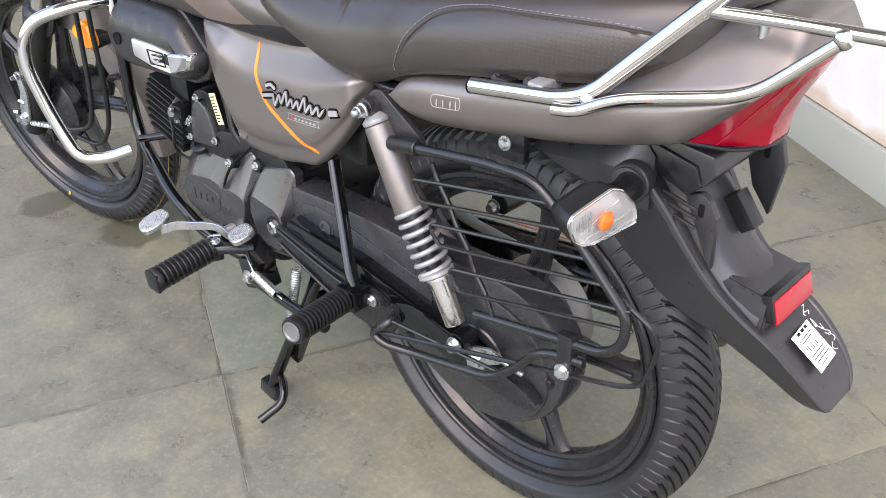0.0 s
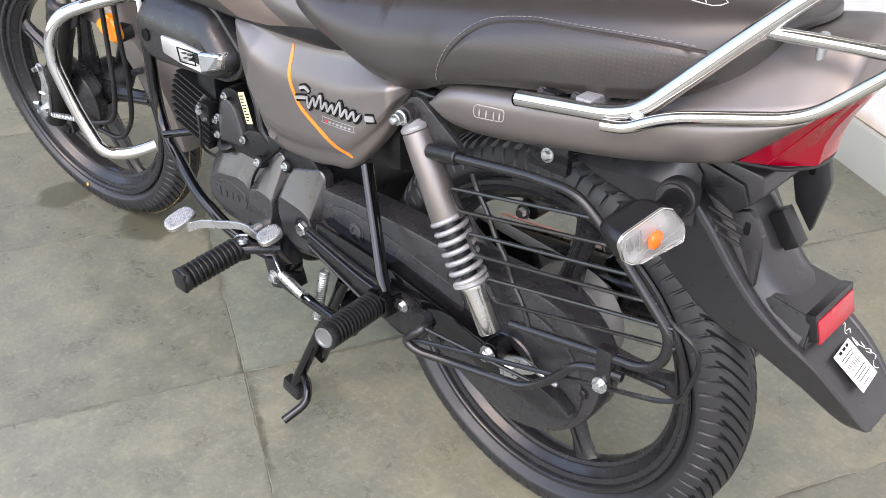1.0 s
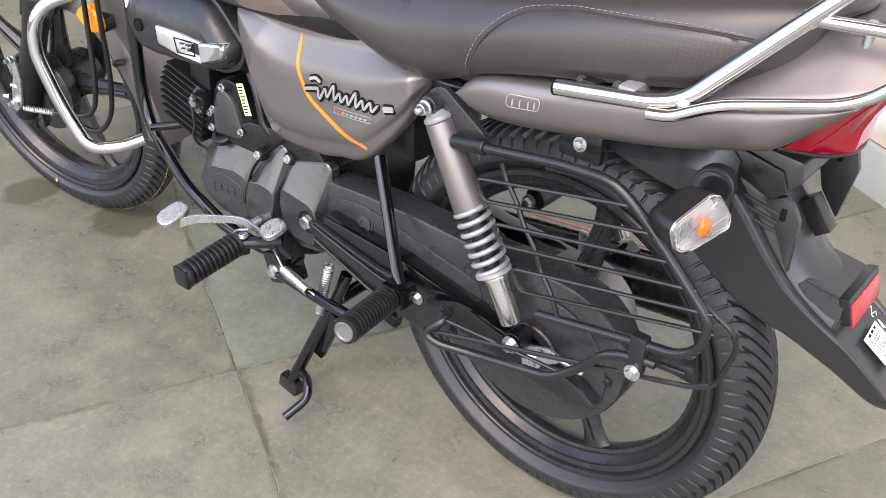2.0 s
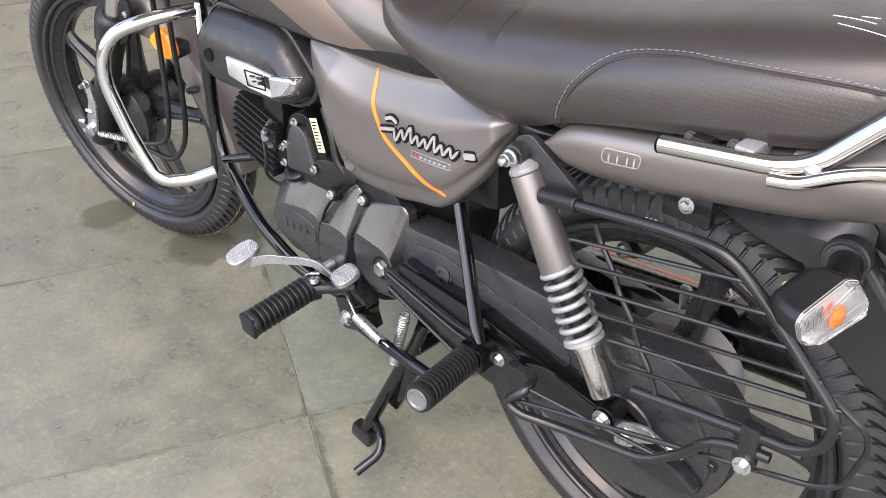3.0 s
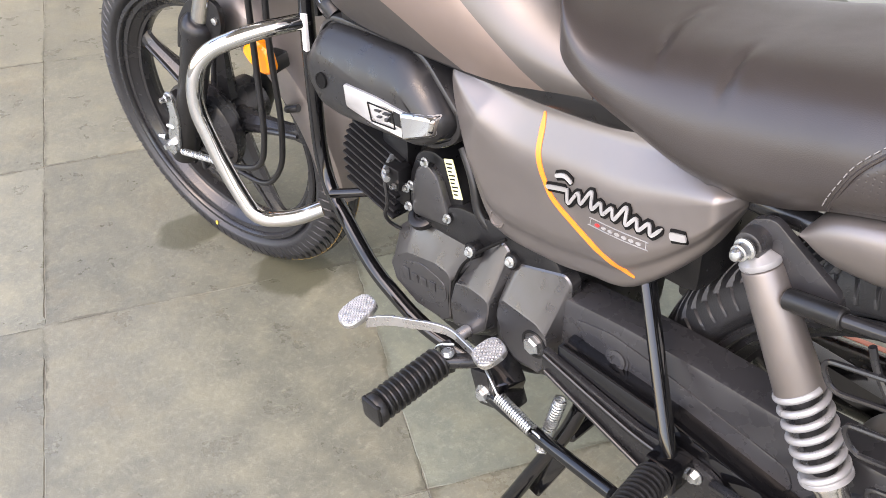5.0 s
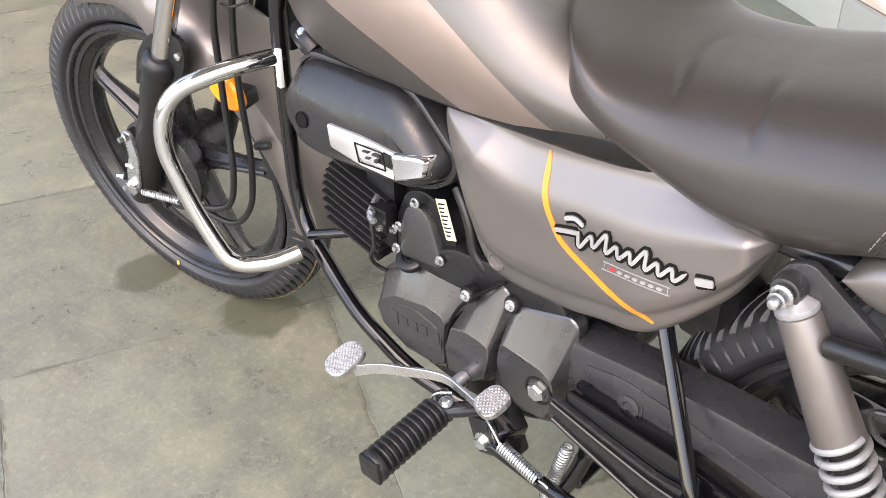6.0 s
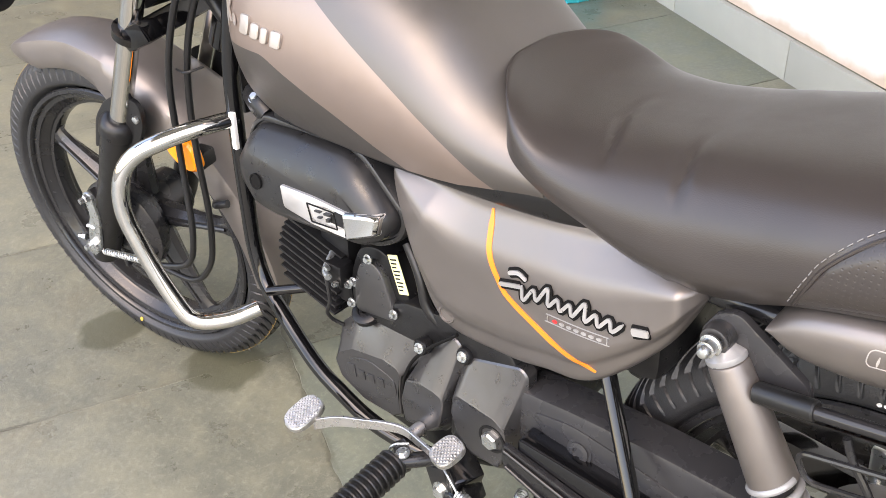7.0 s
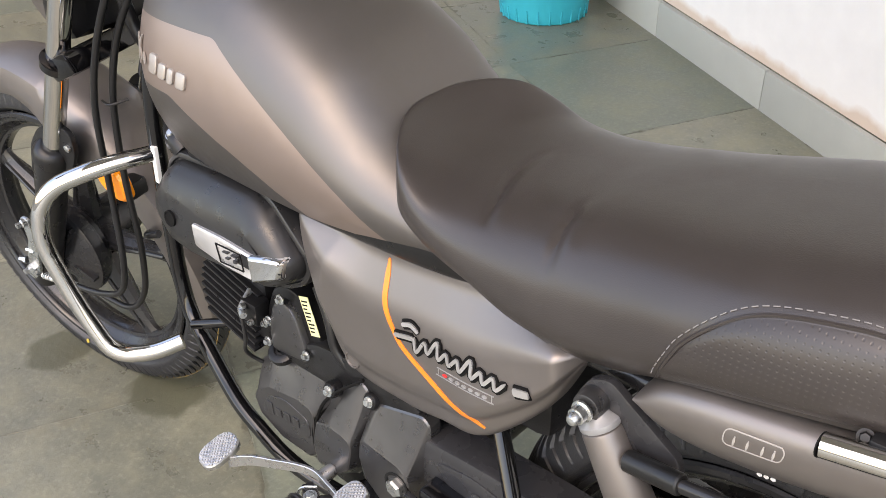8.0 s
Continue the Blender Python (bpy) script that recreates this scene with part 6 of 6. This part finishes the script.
fork(lathe([(0.01, -0.03), (0.026, -0.022), (0.030, 0.0), (0.026, 0.02), (0.012, 0.03)], (-1.055, -0.255, 0.823), (-1, 0.1, 0), 24), PLASTIC, "indicator_body", "", stem)
fork(tube([(-0.86, 0.34, 0.98), (-0.90, 0.20, 1.00), (-0.935, 0.08, 0.955), (-0.935, -0.08, 0.955), (-0.90, -0.20, 1.00), (-0.86, -0.34, 0.98)], 0.011, 14, 0.04), CHROME, "handlebar", "chrome handlebar")
part("wiring_loom", tube([(-0.90, -0.055, 0.86), (-0.925, -0.045, 0.80), (-0.91, -0.04, 0.74), (-0.88, -0.03, 0.70)], 0.009, 10, 0.03), CABLE, bike, "black wiring loom")
part("horn_bracket", box((-0.90, -0.05, 0.60), (-0.86, 0.05, 0.66), 0.006), PLASTIC, bike)
part("bracket_nub", tube([(-0.80, -0.075, 0.655), (-0.765, -0.095, 0.660), (-0.75, -0.095, 0.65)], 0.016, 12, 0.02), PLASTIC, bike)
bolt((-0.768, -0.100, 0.668), (0, -0.6, 1), 0.006, "cover_bolt", bike)

# ---- motorcycle: rails, indicator, badges ----
grab = part("grab_rail", tube([(0.041, -0.158, 0.728), (0.150, -0.146, 0.741), (0.180, -0.137, 0.752), (0.264, -0.094, 0.845), (0.305, -0.075, 0.888), (0.34, -0.055, 0.915)], 0.0090, 18, 0.045), CHROME, bike, "chrome grab rail and luggage carrier")
part("lower_rail", tube([(0.148, -0.158, 0.733), (0.172, -0.152, 0.735), (0.213, -0.140, 0.757), (0.312, -0.110, 0.778), (0.337, -0.102, 0.790), (0.382, -0.086, 0.834), (0.392, -0.083, 0.843)], 0.0064, 16, 0.03), CHROME, grab)
part("side_rail", tube([(0.262, -0.092, 0.843), (0.345, -0.084, 0.848), (0.44, -0.078, 0.852), (0.50, -0.07, 0.855)], 0.0064, 16, 0.03), CHROME, grab)
part("side_rail", tube([(0.225, 0.092, 0.790), (0.262, 0.092, 0.843), (0.345, 0.084, 0.848), (0.44, 0.078, 0.852), (0.50, 0.07, 0.855)], 0.0064, 16, 0.03), CHROME, grab)
part("grab_rail_far", tube([(0.041, 0.158, 0.728), (0.150, 0.146, 0.741), (0.180, 0.137, 0.752), (0.264, 0.094, 0.845), (0.305, 0.075, 0.888), (0.34, 0.055, 0.915)], 0.0090, 18, 0.045), CHROME, grab)
part("cross_rail", tube([(0.34, -0.055, 0.915), (0.345, 0.055, 0.915)], 0.0066, 14, 0), CHROME, grab)
part("cross_rail", tube([(0.44, -0.078, 0.852), (0.44, 0.078, 0.852)], 0.0060, 14, 0), CHROME, grab)
for at in ((0.264, -0.093, 0.844), (0.178, -0.140, 0.746), (0.392, -0.083, 0.845)):
    bm = bmesh.new()
    bmesh.ops.create_icosphere(bm, subdivisions=3, radius=0.0098)
    for v in bm.verts:
        v.co *= 1 + 0.14 * noise.noise(v.co * 160)
    bm.transform(Matrix.Translation(at))
    part("weld", bm, CHROME, grab, "chrome weld bead")
for x, y in ((0.310, -0.062), (0.405, 0.066)):
    part("carrier_stud", lathe([(0.0048, 0), (0.0048, 0.030), (0.0035, 0.031)], (x, y, 0.846 - 0.031), (0, 0, 1), 14), ZINC, grab)
part("rail_end", lathe([(0.0092, 0), (0.0092, 0.001), (0.007, 0.0015)], (0.0412, -0.158, 0.728), (-1, 0.1, -0.1), 20), INK_AND_SHADE, grab)
for x, z in ((0.075, 0.726), (0.118, 0.733)):
    part("rail_mount", box((x - 0.010, -0.150, z - 0.004), (x + 0.010, -0.112, z + 0.016), 0.003), SPRING if x > 0.1 else PLASTIC, grab)
    bolt((x - 0.014, -0.142, z + 0.010), (0.2, -1, 0.6), 0.004, "mount_bolt", grab, DARK)

# rear indicators
def indicator(s, label):
    stem = part("rear_indicator", tube([(0.195, s * 0.072, 0.640), (0.215, s * 0.105, 0.648), (0.218, s * 0.150, 0.650)], (0.0165, 0.0145), 20, 0.02), PLASTIC, bike, label)
    # a tapered housing whose lens looks back, long across the bike
    ring_ = lambda x, k: [Vector((x, s * y, z)) for y, z in soften([(0.138, 0.638), (0.140, 0.656), (0.160, 0.679), (0.174, 0.685), (0.224, 0.671), (0.229, 0.662), (0.219, 0.640), (0.206, 0.631)], 0.004, 3)]
    base = ring_(0.0, 1)
    cy, cz = s * 0.182, 0.657
    def shrink(x, k, dy=0.0):
        return [Vector((x, cy + (p.y - cy) * k + dy, cz + (p.z - cz) * k)) for p in base]
    bm = bmesh.new()
    rings(bm, [shrink(0.198, 0.45, s * 0.006), shrink(0.202, 0.70, s * 0.004), shrink(0.212, 0.92), shrink(0.228, 1.0), shrink(0.236, 1.0)])
    bm.transform(Matrix.Translation((0.214, s * 0.186, 0.65)) @ Matrix.Rotation(radians(s * 12), 4, "Z") @ Matrix.Translation((-0.214, -s * 0.186, -0.65)))
    part("housing", bm, PLASTIC, stem)
    for name, a, b, material, k in (("reflector_bowl", 0.2362, 0.2385, SILVER, 1.0), ("lens", 0.2385, 0.2470, CLEAR, 0.93)):
        bm = bmesh.new()
        rings(bm, [shrink(a, k), shrink((a + b) / 2, k), shrink(b, k * 0.90)])
        bm.transform(Matrix.Translation((0.214, s * 0.186, 0.65)) @ Matrix.Rotation(radians(s * 12), 4, "Z") @ Matrix.Translation((-0.214, -s * 0.186, -0.65)))
        ob = part(name, bm, material, stem, "clear lens" if name == "lens" else "")
        if name == "lens":
            ob.visible_shadow = False
    spin = Matrix.Translation((0.214, s * 0.186, 0.65)) @ Matrix.Rotation(radians(s * 12), 4, "Z") @ Matrix.Translation((-0.214, -s * 0.186, -0.65))
    edge_line = shrink(0.2385, 0.985)
    bm = tube([*edge_line, edge_line[0]], 0.0013, 8, 0)
    bm.transform(spin)
    part("lens_rim", bm, CHROME, stem, "bright lens rim")
    for f in (0.25, 0.5, 0.75):
        a_, b_ = edge_line[int(len(edge_line) * 0.30 * f + 1)], edge_line[-int(len(edge_line) * 0.30 * f + 1)]
        bm = tube([a_ + (b_ - a_) * 0.12, a_ + (b_ - a_) * 0.88], 0.0006, 6, 0)
        bm.transform(spin)
        part("lens_line", bm, CHROME, stem)
    for k in range(7):      # ribs of the reflector beside the bulb
        y = 0.200 + k * 0.0034
        bm = tube([(0.2392, s * y, 0.647 + 0.001 * k), (0.2392, s * (y + 0.001), 0.669 - 0.0008 * k)], 0.0007, 6, 0)
        bm.transform(spin)
        part("reflector_rib", bm, ZINC, stem)
    bm = bmesh.new()
    bmesh.ops.create_icosphere(bm, subdivisions=3, radius=0.0105)
    bm.transform(Matrix.Translation((0.2425, s * 0.190, 0.655)) @ Matrix.Diagonal((0.6, 1, 1, 1)))
    part("bulb", bm, AMBER, stem, "amber bulb")


indicator(-1, "black rear indicator with a clear lens and amber bulb")
indicator(1, "black rear indicator with a clear lens and amber bulb")


tank_tree = tree_of(tank)
# script badge on the side cover: plain silver strokes on a dark backing
def mark(tree, pts, width, lift, material, name, parent, n=16):
    return part(name, ribbon(tree, pts, width, lift, 0.0016, n), material, parent)


def on_line(s, up):
    """A place along the slanted base line of the badge."""
    return (-0.370 + 0.158 * s + 0.30 * up, 0.583 + 0.019 * s + up)


# plain shapes: a leading bar with a sweep under it, a long zigzag ribbon and a small lozenge
WAVE = [(0.10 + 0.047 * k, (0.001 if k % 2 else 0.0125) + (0.008 if k in (4, 10) else -0.006 if k == 1 else 0.0)) for k in range(17)]
STROKES = [([(0.12, 0.020), (0.04, 0.0245), (-0.03, 0.021)], 0.0042), ([(0.10, 0.010), (0.02, 0.0075), (-0.07, 0.004)], 0.0046), (WAVE, 0.0036), ([(0.915, 0.0085), (0.965, 0.0100), (1.02, 0.0112)], 0.0075)]
for pts, w in STROKES:
    n_ = 8 * len(pts) + 20
    back = part("badge_backing", ribbon(panel_tree, [on_line(q, up - 0.0006) for q, up in pts], w + 0.0060, 0.0019, 0.0022, n_), INK_AND_SHADE, panel, "black backing of a plain silver badge")
    part("badge_stroke", ribbon(panel_tree, [on_line(q, up) for q, up in pts], w, 0.0034, 0.0016, n_), SILVER, back)
rim_line = soften([(-0.318, 0.5700), (-0.247, 0.5802), (-0.247, 0.5885), (-0.318, 0.5785)], 0.002, 3)
part("model_frame", ribbon(panel_tree, [*rim_line, rim_line[0]], 0.0007, 0.0009, 0.0008, 60, None, False), SILVER, panel)
for k in range(7):
    x = -0.3115 + k * 0.0088
    mark(panel_tree, [(x, 0.5745 + k * 0.00125), (x + 0.0058, 0.5753 + k * 0.00125)], 0.0036, 0.0012, SILVER if k else REDINK, "model_mark", panel, 6)
# panel screw well and lower crease
part("screw_well", lathe([(0.0115, 0.0), (0.0110, 0.0012), (0.0092, 0.0014), (0.0085, -0.0005), (0.004, -0.001)], drape(panel_tree, -0.470, 0.492, 0.0), (0, -1, 0.05), 24), PAINT, panel)

# raised maker's mark on the tank: plain blocks
for x, z, w, h in ((-0.722, 0.780, 0.016, 0.021), (-0.703, 0.777, 0.0145, 0.0165), (-0.687, 0.776, 0.011, 0.0165), (-0.668, 0.776, 0.0165, 0.0175)):
    o = soften([(x - w / 2, z - h / 2), (x + w / 2, z - h / 2), (x + w / 2 + 0.002, z + h / 2), (x - w / 2 + 0.002, z + h / 2)], 0.004, 3)
    bm = bmesh.new()
    rings(bm, [[drape(tank_tree, px, pz, -0.001) for px, pz in o], [drape(tank_tree, px, pz, 0.0026) for px, pz in o], [drape(tank_tree, px, pz, 0.0034) for px, pz in offset2(o, 0.001)]])
    part("tank_badge", bm, BADGE, tank, "raised silver block")
for pts in ([(-0.768, 0.800), (-0.760, 0.790), (-0.756, 0.770)], [(-0.752, 0.802), (-0.757, 0.788), (-0.748, 0.776)], [(-0.745, 0.786), (-0.740, 0.774)]):
    mark(tank_tree, pts, 0.0048, 0.0026, BADGE, "tank_mark", tank, 10)

# outlined mark on the tail cowl
box_line = soften([(-0.027, 0.681), (0.016, 0.688), (0.018, 0.703), (-0.026, 0.697)], 0.006, 4)
part("cowl_mark", ribbon(cowl_tree, [*box_line, box_line[0]], 0.0008, 0.0006, 0.0008, 60, None, False), DUST, cowl, "pale outlined mark")
for x in (-0.019, -0.009, 0.002, 0.010):
    mark(cowl_tree, [(x, 0.686 + x * 0.15), (x + 0.001, 0.696 + x * 0.15)], 0.0022, 0.0006, DUST, "cowl_bar", cowl, 6)

# chalk strokes on the seat top
def lay(x, y, lift=0.0006):
    hit = seat_tree.ray_cast(Vector((x, y, 1.2)), Vector((0, 0, -1)))
    return hit[0] + Vector((0, 0, lift))


for pts in ([(0.128, -0.050), (0.150, -0.052), (0.168, -0.056)], [(0.140, -0.066), (0.165, -0.070), (0.186, -0.073), (0.205, -0.072), (0.212, -0.062), (0.200, -0.056), (0.188, -0.062), (0.194, -0.071)], [(0.150, -0.044), (0.166, -0.043)]):
    part("chalk_stroke", tube([lay(float(x), float(y)) for x, y in spline(pts, 16)], 0.00038, 6, 0), WHITE, seat, "thin chalk stroke")

# labels
face_m = pose(0.402, -0.005, 0.4808, 0, 37, 0) @ pose(0, 0, 0, 0, 0, 5)
tag = part("paper_label", box((-0.024, -0.0205, 0), (0.024, 0.0205, 0.0006), 0.0002, None, face_m), WHITE, fender, "white paper label with dark print bars")
for k in range(17):
    w = (0.0003, 0.0007, 0.0004, 0.0009, 0.0003)[k % 5]
    part("print_bar", box((-0.006, -0.0145 + k * 0.0017, 0.0006), (0.002, -0.0145 + k * 0.0017 + w, 0.0008), 0, None, face_m), INK_AND_SHADE, tag)
for x, a, b in ((-0.0205, -0.010, -0.004), (-0.0205, -0.001, 0.005), (-0.0205, 0.008, 0.013), (-0.014, -0.015, 0.014), (-0.0105, -0.014, 0.010), (0.006, -0.016, 0.015), (0.010, -0.016, 0.012), (0.014, -0.014, 0.016), (0.019, -0.012, 0.004)):
    wide = 0.0016 if x < -0.02 else 0.00045
    part("print_bar", box((x - wide, a, 0.0006), (x + wide, b, 0.0008), 0, None, face_m), INK_AND_SHADE, tag)
rnd = random.Random(8)
for k in range(7):
    x, y = -0.034 + k * 0.0085, 0.027 + rnd.uniform(-0.003, 0.004)
    pts = [(x + rnd.uniform(-0.006, 0.007), y + rnd.uniform(-0.004, 0.008)) for _ in range(4)]
    part("chalk_stroke", tube([face_m @ Vector((float(u), float(v), 0.0008)) for u, v in spline(pts, 12)], 0.0004, 6, 0), WHITE, fender)
# moulding hairs left on the new front tyre
bm = bmesh.new()
rnd = random.Random(5)
for k in range(170):
    a = rnd.uniform(0, 2 * math.pi)
    phi = rnd.choice((-1, 1)) * rnd.uniform(0.35, 1.45)
    r_ = 0.303 - 0.062 * (1 - math.cos(phi * 0.88))
    p = FRONT + Vector((r_ * math.cos(a), 0.041 * math.sin(phi), r_ * math.sin(a)))
    n_ = Vector((math.cos(a) * math.cos(phi), math.sin(phi), math.sin(a) * math.cos(phi)))
    tube([p - n_ * 0.002, p + n_ * rnd.uniform(0.004, 0.008) + Vector((rnd.uniform(-1, 1), 0, rnd.uniform(-1, 1))) * 0.0015], (0.0006, 0.0003), 4, 0, bm)
bm.transform(STEERED)
tagged(part("moulding_hairs", bm, RUBBER, front), kind="stuff")
for w in (-0.016, 0.012):
    bm = bmesh.new()
    phi = math.asin(w / 0.041)
    r_ = 0.3033 - 0.062 * (1 - math.cos(phi * 0.88))
    loops = [[FRONT + Vector(((r_ + d) * math.cos(a), w + e_, (r_ + d) * math.sin(a))) for e_, d in ((-0.0007, 0), (0.0007, 0), (0.0007, -0.003), (-0.0007, -0.003))] for a in np.linspace(0, 2 * math.pi, 160, endpoint=False)]
    rings(bm, loops, False, True, True)
    bm.transform(STEERED)
    part("tread_stripe", bm, mat("ochre_marking", (0.30, 0.20, 0.07), 0.6), front, "ochre marking line on the tread")
# paint dots on the tyre walls
for ob, x, z in ((rear, 0.138, 0.556), (front, -1.291, 0.053)):
    wall_of = [c for c in ob.children if c.name.startswith("tyre")][0]
    side_tree = tree_of(wall_of)
    at = drape(side_tree, x, z, 0.0004)
    if ob is rear:
        for k in range(3):
            mark(side_tree, [(-0.033 + k * 0.006, 0.5655 + k * 0.001), (-0.0285 + k * 0.006, 0.566 + k * 0.001)], 0.005, 0.0005, WHITE, "sidewall_mark", wall_of, 5)
    part("paint_dot", lathe([(0.0045, 0), (0.0042, 0.0008), (0.002, 0.001)], at, (0, -1, 0.3), 16), mat("yellow_paint_dot", (0.34, 0.25, 0.04), 0.5), ob, "yellow paint dot")

# ---- bucket by the wall ----
bucket = thing("bucket", "turquoise plastic bucket standing on the floor by the wall", "bucket", (-1.83, 2.08, 0))
bm = lathe([(0.02, 0.008), (0.128, 0.006), (0.140, 0.0), (0.146, 0.002), (0.150, 0.014), (0.152, 0.022), (0.182, 0.30), (0.190, 0.302), (0.192, 0.315), (0.184, 0.318), (0.178, 0.312), (0.147, 0.02), (0.02, 0.014)], (-1.83, 2.08, 0.0), (0, 0, 1), 56)
part("bucket_body", bm, TEAL, bucket)
for k in range(24):
    a = 2 * math.pi * k / 24
    c, s_ = math.cos(a), math.sin(a)
    part("bucket_rib", tube([(-1.83 + 0.150 * c, 2.08 + 0.150 * s_, 0.004), (-1.83 + 0.156 * c, 2.08 + 0.156 * s_, 0.05)], (0.004, 0.002), 8, 0), TEAL, bucket)
